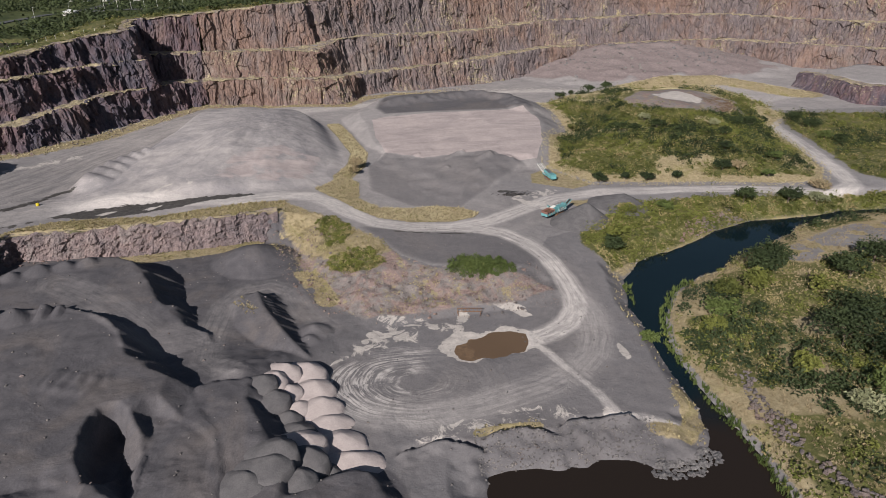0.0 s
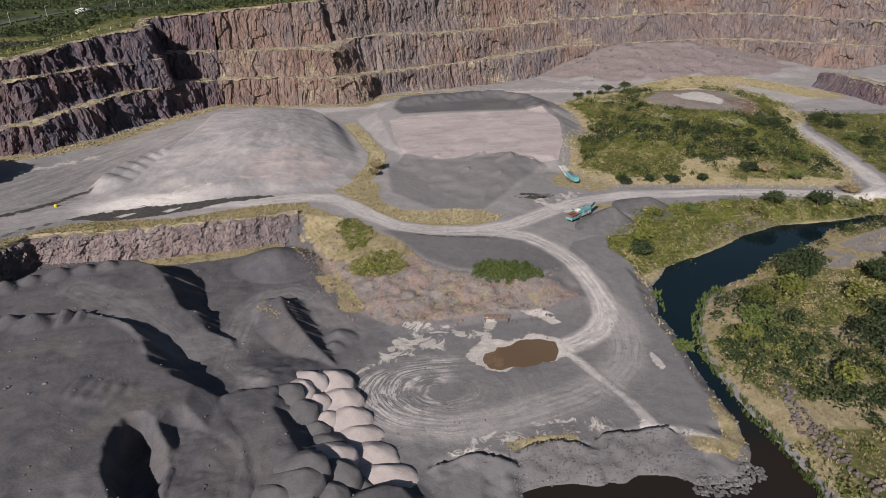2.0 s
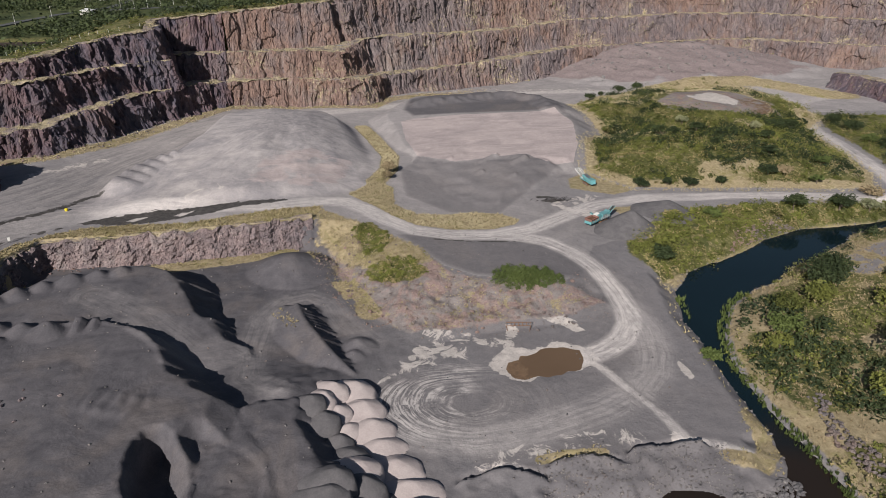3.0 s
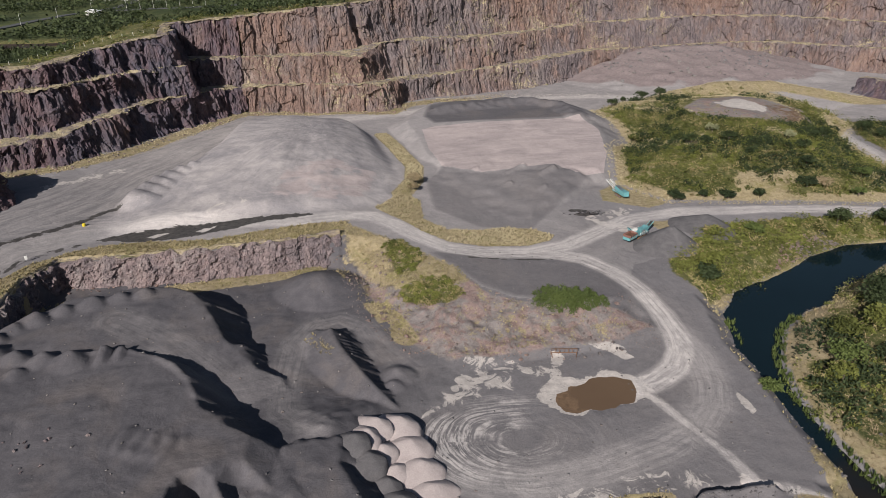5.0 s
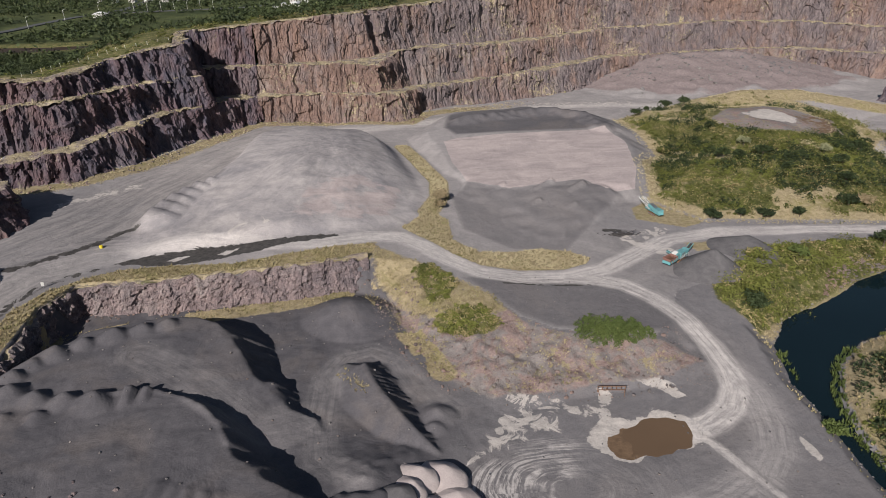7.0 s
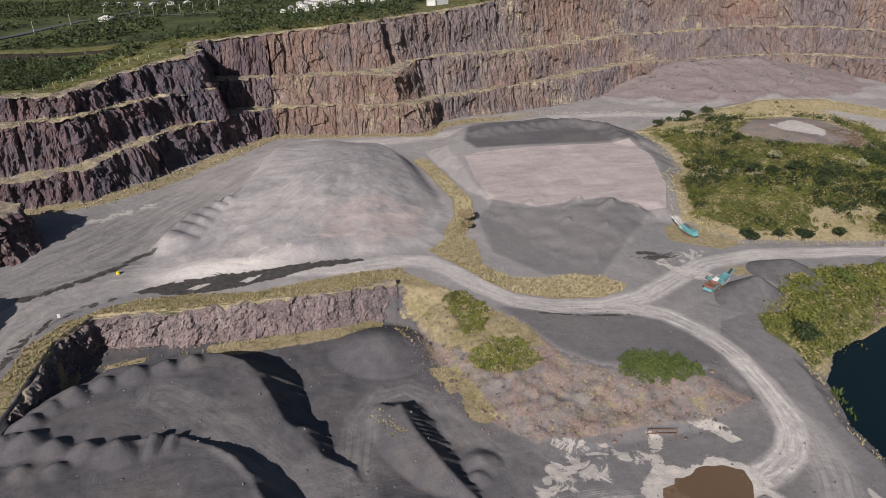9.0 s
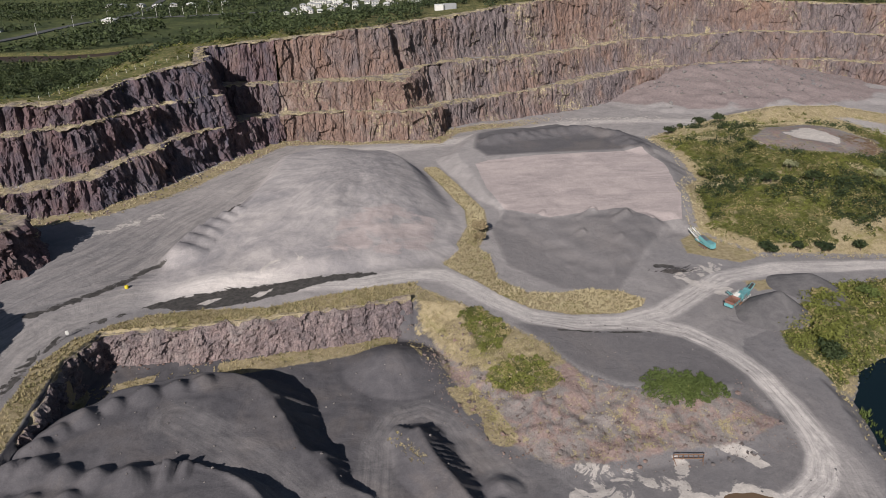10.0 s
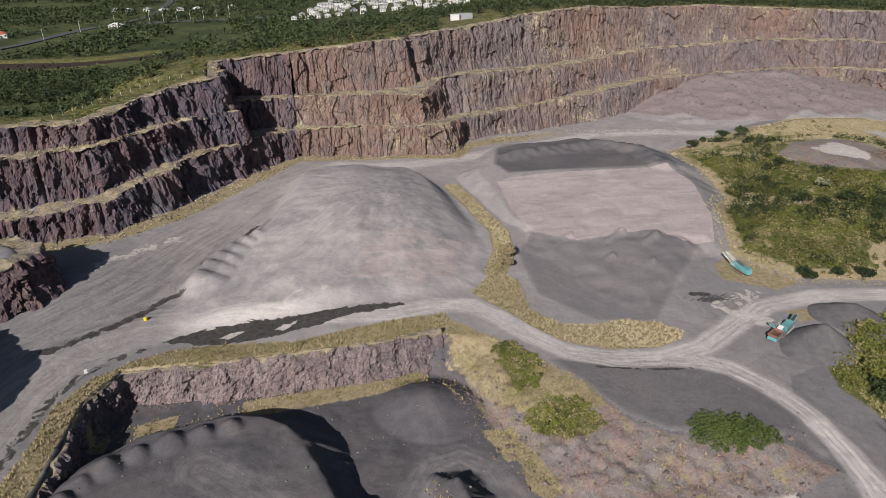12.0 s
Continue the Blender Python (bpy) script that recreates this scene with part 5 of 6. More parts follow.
    def berm(x, y):
        a = depth_in(x, y, BERM)
        b = near_line(x, y, [(-24, 304), (-18, 281), (-12, 256), (-13, 240), (-18, 226)])[0]
        return ((a > 0) | (b < 3.2)) * 0.95
    def slope(x, y):
        a = depth_in(x, y, [(-36, 200), (-24, 190), (-14, 181), (-5, 171), (-2, 163), (-14, 160), (-26, 168), (-36, 186)])
        b = near_line(x, y, [(-114, 165), (-98, 171), (-81, 175), (-62, 179), (-38, 183), (-28, 164), (-20, 146)])[0]
        c = near_line(x, y, [(-42.5, 146), (-38, 138), (-33, 129), (-30.5, 124)])[0] < 1.3
        e = depth_in(x, y, [(-28, 178), (-20, 178), (-8, 168), (4, 156), (20, 150), (34, 146), (32, 141), (14, 139), (-8, 138), (-18, 146), (-26, 162)])
        return ((e > 0) * (0.10 + 0.5 * (rough(x, y, 4, 4) > 0.25)) + (a > 0) * 0.8 + (b < 3) * 0.75) * (0.35 + 0.65 * (rough(x, y, 7, 2) > -0.35)) + 0.9 * c
    def foot(x, y):
        return (near_line(x, y, FOOT)[0] < 5.5) * (x < 50) * (0.3 + 0.6 * (rough(x, y, 9, 3) > -0.2))
    def water_side(x, y):
        k = depth_in(x, y, POND)
        return ((k < -0.4) & (k > -7) & (y > 150) & (x > 58)) * 0.9 + ((k < -0.5) & (k > -4.5) & (x < 62) & (y > 96) & (y < 150) & (x > 52)) * 0.35 + ((k < -0.6) & (k > -8) & (near_line(x, y, [(47, 90), (52, 88), (54, 92), (55, 100)])[0] < 2.6)) * 2 + (near_line(x, y, [(12, 93), (22, 94)])[0] < 1.6) * 1.2
    for name_label, box, chance, n, mat, tall in (
            ("yellow tussock grass along the quarry rim road", (-125, 118, -30, 204), strip, 26000, STRAW, 0.85),
            ("pale tussock grass on the road berm", (-32, 184, 32, 308), berm, 24000, PALE_STRAW, 0.95),
            ("dry grass on the broken slope", (-118, 136, 36, 204), slope, 22000, STRAW, 0.65),
            ("dry grass at the foot of the cliffs", (-180, 220, 60, 420), foot, 34000, PALE_STRAW, 0.9),
            ("dry grass along the pond bank", (10, 80, 190, 204), water_side, 18000, STRAW, 0.7),
            ("dry grass among the knoll shrubs", (60, 205, 262, 390), lambda x, y: ((depth_in(x, y, KNOLL) > -2.5) | (near_line(x, y, BACK_RIDGE)[0] < 13)) * (np.hypot(x - 150, (y - 316) * 1.3) > 28) * np.clip(1.05 - knoll_chance(x, y), 0, 1), 26000, PALE_STRAW, 0.8),
            ("dry grass across the pond", (60, 40, 260, 190), lambda x, y: (depth_in(x, y, ISLE) > 1) * (near_line(x, y, ARMOUR)[0] > 1.8) * 0.8, 26000, REED, 0.8)):
        c = scatter(n, box, chance, rs)
        stuff("grass", *blades(c, 0.5 * tall * rs.uniform(0.4, 1.5, len(c)), rs, 9, 1.3, 0.06), mat, name_label, "grass")
    # green reeds at the foot of the far bank
    reed = lambda x, y: (np.abs(depth_in(x, y, POND) - 0.1) < 1.3) * ((x > 60.5) & (y < 150)) * 0.95
    c = scatter(9000, (58, 60, 112, 166), reed, rs)
    c[:, 2] = np.maximum(c[:, 2], 0.0)
    stuff("reeds", *blades(c, rs.uniform(0.5, 1.3, len(c)), rs, 8, 0.4), FRESH_LEAF, "green reeds at the water's edge", "reeds")
    # grass on the ledges
    pts = []
    for line, w in ((LEDGE_LOW, 7), (LEDGE_TOP, 8), (RIM, 5)):
        q, r = resample(line, 0.45)
        p = at_rank(line, r)
        back = at_rank(inset(line, w), r)
        t = rs.rand(len(p), 1) ** 1.3
        g = p + (back - p) * t
        keep = rs.rand(len(p)) < np.where(p[:, 0] < -95, 0.6, 0.35)
        pts.append(g[keep])
    c = np.concatenate(pts)
    stuff("grass", *blades(c, rs.uniform(0.25, 0.55, len(c)), rs, 7, 1.6), PALE_STRAW, "bleached grass on the cliff ledges", "grass")


plant_cover()


def loose_stone():
    rs = np.random.RandomState(5)
    def rubble(x, y):
        upper = within(x, y, BRINK + [(400, 900), (-900, 900), (-900, -60)])
        return (~upper) * (near_line(x, y, [(-26, 172), (-16, 150), (-6, 150), (4, 145), (20, 146), (32, 146)])[0] < 11) * 0.8
    c = scatter(7000, (-36, 132, 40, 190), rubble, rs)
    stuff("rubble", *stones(c, rs.uniform(0.06, 0.20, len(c)) * (1 + 2.2 * (rs.rand(len(c)) < 0.07)), rs), STONE, "red-brown broken rock on the slope", "rocks")
    fan = lambda x, y: np.clip(1.0 - near_line(x, y, [(168, 486), (196, 491), (222, 492)])[0] / 80, 0, 1) * (~within(x, y, LEDGE_LOW + BACK))
    c = scatter(5000, (90, 380, 330, 500), fan, rs)
    stuff("rubble", *stones(c, rs.uniform(0.2, 0.6, len(c)) * (1 + 1.6 * (rs.rand(len(c)) < 0.12)), rs), GREY_STONE, "purple-grey blasted rock at the foot of the wall", "rocks")
    # stone armour on the banks
    armour = lambda x, y: ((near_line(x, y, ARMOUR)[0] < 1.9 + 1.6 * rough(x, y, 4, 3)) * (rough(x, y, 9, 2) > -0.35) + (depth_in(x, y, [(88, 173), (104, 182), (118, 188), (113, 192), (96, 185)]) > 0)) * 0.9
    c = scatter(13000, (66, 66, 122, 196), armour, rs)
    c[:, 2] += 0.3
    stuff("rubble", *stones(c, rs.uniform(0.18, 0.6, len(c)), rs), STONE, "purple-brown basalt blocks on the bank", "rocks")
    edge = lambda x, y: (np.abs(depth_in(x, y, POND) + 0.5) < 0.8) * ((x < 62) | (y > 150)) * 0.9
    c = scatter(16000, (6, 74, 180, 196), edge, rs)
    stuff("rubble", *stones(c, rs.uniform(0.12, 0.38, len(c)), rs), GREY_STONE, "grey stones along the waterline", "rocks")
    bank = lambda x, y: (depth_in(x, y, POND) < -0.5) * (y < 93) * 0.9
    c = scatter(1300, (10, 83, 46, 93), bank, rs)
    stuff("rubble", *stones(c, rs.uniform(0.06, 0.26, len(c)), rs), GREY_STONE, "broken grey rock on the south bank", "rocks")
    spit = lambda x, y: (near_line(x, y, [(43, 80.5), (49, 80.5), (54, 83.5)])[0] < 1.9) * 1.0
    c = scatter(900, (38, 76, 58, 88), spit, rs)
    c[:, 2] = np.maximum(c[:, 2], -0.1)
    stuff("rubble", *stones(c, rs.uniform(0.25, 0.6, len(c)), rs), GREY_STONE, "pale grey rock spit in the water", "rocks")
    # scree under the cliffs and the low wall
    scree = lambda x, y: (near_line(x, y, FOOT)[0] < 4) * 0.5 + (near_line(x, y, [(-109, 178), (-89, 179), (-62, 182.5), (-37, 187.5)])[0] < 2.6) * 0.9
    c = scatter(16000, (-175, 160, 60, 420), scree, rs)
    stuff("rubble", *stones(c, rs.uniform(0.18, 0.55, len(c)), rs), STONE, "scree at the foot of the rock faces", "rocks")
    # stray boulders on the working floor and stockpiles
    c = scatter(900, (-110, 74, 56, 182), lambda x, y: (depth_in(x, y, POND) < -2) * 0.5, rs)
    stuff("rubble", *stones(c, rs.uniform(0.10, 0.30, len(c)), rs), GREY_STONE, "stray stones on the working floor", "rocks")
    c = np.column_stack([rs.normal(-92, 6, 60), rs.normal(100, 5, 60)])
    c = np.column_stack([c, land(c[:, 0], c[:, 1])])
    stuff("rubble", *stones(c, rs.uniform(0.2, 0.5, 60), rs), PALE_ROCK, "pale boulders scattered on the black stockpile", "rocks")


loose_stone()


def part(name, me_or_bm, mat, parent, label=""):
    """Links a bmesh or mesh as one part under a thing or another part."""
    if isinstance(me_or_bm, bmesh.types.BMesh):
        me = bpy.data.meshes.new(name)
        me_or_bm.to_mesh(me)
        me_or_bm.free()
        me.materials.append(mat)
    else:
        me = me_or_bm
    ob = new(name, me)
    ob.parent = parent
    return tagged(ob, label)


def tube(bm, a, b, r0, r1, sides=6):
    a, b = Vector(a), Vector(b)
    q = (b - a).to_track_quat("Z", "Y").to_matrix()
    rings = []
    for c, r in ((a, r0), (b, r1)):
        rings.append([bm.verts.new(c + q @ Vector((math.cos(k * 2 * math.pi / sides) * r, math.sin(k * 2 * math.pi / sides) * r, 0))) for k in range(sides)])
    for k in range(sides):
        bm.faces.new((rings[0][k], rings[0][k - 1], rings[1][k - 1], rings[1][k]))
    bm.faces.new(rings[1])
    bm.faces.new(rings[0][::-1])


def tree(x, y, height, radius, mat, label, seed, name="tree", group="", z=None, size=0.42, per=95):
    """A tapered trunk with limbs under a crown of many uneven clumps."""
    rs = np.random.RandomState(seed)
    z = float(land(np.array([float(x)]), np.array([float(y)]))[0]) if z is None else z
    root = tagged(new(name), label, "tree" if name == "tree" else "bush", group)
    root.location = (x, y, z)
    bm = bmesh.new()
    stem = height * 0.42
    tube(bm, (0, 0, -0.3), (rs.uniform(-0.2, 0.2), rs.uniform(-0.2, 0.2), stem), 0.05 * height * 0.6 + 0.06, 0.02 * height + 0.03)
    k = max(5, int(radius * 2.2))
    a = rs.uniform(0, 6.28, k)
    d = radius * 0.62 * np.sqrt(rs.rand(k))
    top = np.column_stack([np.cos(a) * d, np.sin(a) * d, height * (0.55 + 0.22 * rs.rand(k)) * (1 - 0.25 * (d / radius) ** 2)])
    for c in top:
        tube(bm, (0, 0, stem * rs.uniform(0.4, 0.95)), c * [0.9, 0.9, 0.85], 0.035 * height * 0.4 + 0.03, 0.03, 5)
    part("trunk", bm, BARK, root)
    r = radius * rs.uniform(0.38, 0.58, k)
    P = dome_points(top - np.column_stack([0 * a, 0 * a, r * 0.35]), r, r * 0.95, per, rs)
    P[:, 2] = np.maximum(P[:, 2], 0.15)
    part("crown", mesh_from("crown", *leaves(P, size * np.ones(len(P)), rs), mat), mat, root)
    return root


def plant_trees():
    n = 0
    for x, y, h, r, mat, what in (
            (103, 266, 4.4, 3.4, TREE_LEAF, "dark evergreen bush on the knoll"), (106, 258, 4.0, 3.6, TREE_LEAF, "dark evergreen bush on the knoll"), (115, 259, 4.6, 4.0, TREE_LEAF, "dark evergreen bush on the knoll"),
            (122, 262, 4.4, 3.8, SHRUB, "olive leafy bush on the knoll"), (141, 260, 4.6, 3.0, SILVER_LEAF, "grey twiggy bush on the knoll"), (126, 221, 4.0, 3.4, TREE_LEAF, "dark evergreen bush on the knoll"),
            (132, 221, 3.4, 3.4, REED, "brown leafless bush on the knoll"), (140, 213, 3.8, 2.6, FRESH_LEAF, "bright green bush near the road bend"), (166, 274, 5.5, 4.6, TREE_LEAF, "dark leafy tree on the knoll"),
            (157, 270, 5.0, 4.2, TREE_LEAF, "dark leafy tree on the knoll"), (182, 292, 5.0, 4.4, TREE_LEAF, "dark leafy tree on the knoll"), (174, 284, 4.4, 4.0, SHRUB, "olive leafy bush on the knoll"),
            (88, 290, 3.6, 3.4, SHRUB, "olive leafy bush on the knoll"), (117, 277, 4.0, 3.0, SILVER_LEAF, "grey twiggy bush on the knoll"), (140, 247, 4.0, 3.4, TREE_LEAF, "dark evergreen bush on the knoll"),
            (207, 303, 5.5, 5.0, TREE_LEAF, "dark leafy tree beside the track"), (207, 289, 5.0, 5.0, TREE_LEAF, "dark leafy tree beside the track"), (198, 254, 5.0, 4.4, TREE_LEAF, "dark leafy tree beside the track"),
            (196, 262, 4.4, 4.0, FRESH_LEAF, "green leafy bush beside the track"), (154, 203, 2.6, 4.0, REED, "low brown bush at the road bend"), (66, 171, 4.0, 3.8, SHRUB, "olive bush above the pond bank"),
            (77.5, 219.5, 3.6, 3.0, TREE_LEAF, "dark rounded bush beside the haul road"), (87, 219, 3.2, 2.3, TREE_LEAF, "dark rounded bush beside the haul road"),
            (95, 217.5, 3.6, 3.0, TREE_LEAF, "dark rounded bush beside the haul road"), (106.5, 217, 3.4, 2.7, TREE_LEAF, "dark rounded bush beside the haul road"),
            (133, 234, 4.6, 3.2, TREE_LEAF, "dark evergreen bush on the knoll"), (148, 224, 4.4, 3.0, FRESH_LEAF, "bright green bush near the road bend"),
            (99, 354, 5.6, 3.2, TREE_LEAF, "dark round-headed tree on the knoll edge"), (119, 364, 6.2, 3.6, TREE_LEAF, "dark round-headed tree on the knoll edge"),
            (130, 366, 6.2, 3.6, TREE_LEAF, "dark round-headed tree on the knoll edge"), (107, 360, 4.0, 2.2, TREE_LEAF, "small dark tree on the knoll edge"),
            (121, 195.5, 6.5, 4.2, TREE_LEAF, "dark leafy tree between road and pond"), (137, 194.5, 6.5, 4.6, TREE_LEAF, "dark leafy tree between road and pond"),
            (148, 194.5, 4.6, 3.6, SILVER_LEAF, "silvery-leaved bush between road and pond"), (63.5, 165, 4.2, 4.2, TREE_LEAF, "dark spreading bush above the pond bank"),
            (90, 190, 3.4, 3.0, FRESH_LEAF, "green bush on the pond bank"), (102, 193, 3.2, 3.0, SHRUB, "olive bush on the pond bank"), (114, 192, 3.6, 3.4, SHRUB, "olive bush on the pond bank"),
            (77, 190, 3.2, 3.2, SHRUB, "olive bush above the pond"), (100, 147, 7.0, 5.4, TREE_LEAF, "dark broad tree across the pond"), (107, 152, 6.0, 5.0, TREE_LEAF, "dark broad tree across the pond"),
            (93, 139, 5.0, 4.4, SHRUB, "olive-leaved tree across the pond"), (84, 136, 4.4, 3.8, SHRUB, "olive-leaved tree across the pond"), (78.5, 127, 4.4, 4.0, FRESH_LEAF, "green leafy bush across the pond"),
            (73, 121, 3.2, 3.0, SHRUB, "olive bush near the water"), (100, 112, 8.5, 8.0, TREE_LEAF, "large dark spreading tree across the pond"), (110, 121, 7.0, 6.0, TREE_LEAF, "dark spreading tree across the pond"),
            (106, 101, 7.0, 6.0, TREE_LEAF, "dark spreading tree across the pond"), (118, 112, 7.5, 6.5, TREE_LEAF, "dark spreading tree across the pond"), (89, 89, 4.0, 3.4, SILVER_LEAF, "silvery-leaved bush among dry grass"),
            (97, 94, 4.6, 4.0, FRESH_LEAF, "green leafy bush among dry grass"), (85, 104, 3.4, 3.2, SHRUB, "olive bush among dry grass"), (122, 141, 6.0, 5.0, TREE_LEAF, "dark tree across the pond"),
            (136, 150, 6.0, 5.6, TREE_LEAF, "dark tree across the pond"), (150, 152, 6.0, 5.6, SHRUB, "olive tree across the pond"), (141, 128, 6.0, 5.6, TREE_LEAF, "dark tree across the pond"),
            (112, 136, 4.4, 4.4, SHRUB, "olive-leaved tree across the pond"), (164, 162, 5.0, 4.6, TREE_LEAF, "dark tree across the pond"), (57.2, 121, 2.8, 2.7, FRESH_LEAF, "green bush on the bank of the working floor"),
            (-12.5, 236, 5.0, 3.4, REED, "tall brown twiggy bush on the berm"), (-14, 230, 3.0, 2.4, REED, "brown twiggy bush on the berm")):
        n += 1
        if x > 60 and y < 165:
            h, r = 1.3 * h, 1.12 * r
        tree(x, y, h, r, mat, what, n, "tree" if h >= 5 else "bush")
    tree(-59, 384, 3.2, 1.9, TREE_LEAF, "lone dark bush growing from the cliff face", 77, "bush", z=44.0)


plant_trees()


def far_woods():
    """Woods behind the rim and in the valley: too many to count."""
    rs = np.random.RandomState(3)
    inner = lambda x, y: within(x, y, RIM + BACK)
    def rim_wood(x, y):
        d, al = near_line(x, y, RIM)
        return inner(x, y) * (d > np.interp(al, [0, 4, 7, 9, 12, 20], [40, 34, 16, 4, 4, 5])) * (d < 190) * ~((x < -175) & (y > 560)) * ~((np.abs(x + 4) < 17) & (y < 456)) * 0.95 * (0.5 + 0.5 * (rough(x, y, 22, 2) > -0.35))
    def open_land(x, y):
        return np.max([depth_in(x, y, m) for m in MEADOWS], axis=0) > -4
    def valley(x, y):
        d = near_line(x, y, RIM)[0]
        road = near_line(x, y, VALLEY_ROAD)[0]
        return inner(x, y) * (d > 150) * (depth_in(x, y, VALLEY_RIVER) < -8) * ~((x < -175) & (y > 632) & (y < 690)) * ~open_land(x, y) * (near_line(x, y, SIDE_ROAD)[0] > 12) * ~((x > -470) & (x < -400) & (y > 860) & (y < 940)) * ~((x > -310) & (x < -200) & (y > 800) & (y < 870)) * (road > 14) * (0.14 + 0.85 * (rough(x, y, 70, 4) > -0.25)) * np.where((x > -185) & (x < 85) & (y > 935) & (y < 1240), 0.16, 1)
    def near_wood(x, y):
        return inner(x, y) * (near_line(x, y, RIM)[0] > 55) * (0.35 + 0.65 * (rough(x, y, 30, 3) > -0.5)) * ~open_land(x, y) * ~((x < -175) & (y > 632))
    for box, chance, n, size, leaf, per, label in (((-520, 330, -150, 650), near_wood, 3000, 4.2, 0.8, 60, "dark woods between the quarry rim and the river"), ((-330, 230, 380, 700), rim_wood, 9000, 3.0, 0.8, 26, "dark green woods behind the quarry rim"),
                                                  ((-900, 420, 600, 1700), valley, 15000, 5.2, 2.0, 12, "dark green woods in the far valley")):
        c = scatter(n, box, chance, rs)
        r = size * rs.uniform(0.6, 1.35, len(c))
        P = dome_points(c + np.column_stack([0 * r, 0 * r, r * 0.5]), r, r * rs.uniform(0.9, 1.5, len(c)), per, rs)
        stuff("woods", *leaves(P, leaf * np.ones(len(P)), rs, 0.0), FAR_LEAF, label, "trees")


VALLEY_ROAD = [(-700, 640), (-560, 730), (-459, 801), (-449, 854), (-437, 931), (-422, 999), (-405, 1082), (-410, 1190), (-446, 1362), (-470, 1460)]
SIDE_ROAD = [(-416, 1030), (-365, 1008), (-326, 1027), (-284, 1042), (-200, 1060)]
MEADOWS = [[(-345, 992), (-272, 996), (-236, 884), (-290, 856)], [(-520, 925), (-450, 950), (-455, 985), (-530, 970)], [(-700, 1290), (-560, 1270), (-560, 1340), (-700, 1350)], [(-312, 490), (-286, 500), (-284, 520), (-315, 512)]]
far_woods()

# ---- heaps, machines and small things ----
def aggregate(name, dark, light):
    n = Nodes(name, 0.95, 0.15)
    p = n.place()
    mid, grit = n.noise(p, 0.5, 5, 0.6), n.noise(p, 4.0, 4, 0.7)
    col = n.mix(n.span(mid, 0.3, 0.7), dark, light)
    col = n.mix(0.25, col, n.mix(1.0, col, n.mix(n.span(grit, 0.25, 0.75), (0.6, 0.6, 0.6), (1.4, 1.4, 1.4)), "MULTIPLY"))
    n.bump(n.math("ADD", n.math("MULTIPLY", grit, 0.35), mid), 0.4, 0.3)
    return n.done(col)


PINK_GRIT = aggregate("pink_aggregate", (0.37, 0.315, 0.305), (0.45, 0.39, 0.375))
GREY_GRIT = aggregate("grey_aggregate", (0.100, 0.095, 0.100), (0.150, 0.141, 0.144))
TEAL = plain("turquoise_paint", (0.13, 0.34, 0.36), 0.5, 0.0, 0.5, 1.2)
RUST_RED = plain("rust_red_paint", (0.21, 0.10, 0.08), 0.6, 0.0, 0.4)
OFF_WHITE = plain("dusty_white_paint", (0.66, 0.65, 0.62), 0.6, 0.0, 0.25)
STEEL = plain("grey_steel", (0.30, 0.31, 0.32), 0.45, 0.7, 0.4)
RUBBER = plain("black_rubber", (0.035, 0.034, 0.033), 0.8)
BROWN_STEEL = plain("rusty_steel", (0.20, 0.105, 0.06), 0.8, 0.2, 0.5)
CHARRED = plain("weathered_dark_wood", (0.045, 0.04, 0.04), 0.9)
YELLOW = plain("yellow_plastic", (0.70, 0.55, 0.03), 0.5)
CONCRETE = plain("pale_render", (0.52, 0.50, 0.48), 0.85, 0.0, 0.15, 0.4)
ROOF_GREY = plain("grey_roof_tiles", (0.28, 0.285, 0.30), 0.8, 0.0, 0.2, 0.4)
ROOF_PALE = plain("pale_metal_roof", (0.62, 0.62, 0.62), 0.5, 0.0, 0.15, 0.4)
ROOF_RED = plain("red_roof_tiles", (0.36, 0.10, 0.06), 0.8, 0.0, 0.2, 0.4)
PANE = plain("dark_window", (0.03, 0.035, 0.045), 0.15, 0.0, 0.05)
ASPHALT = plain("asphalt", (0.075, 0.075, 0.08), 0.9, 0.0, 0.2, 0.3)


def height_at(x, y):
    return float(land(np.array([float(x)]), np.array([float(y)]))[0])


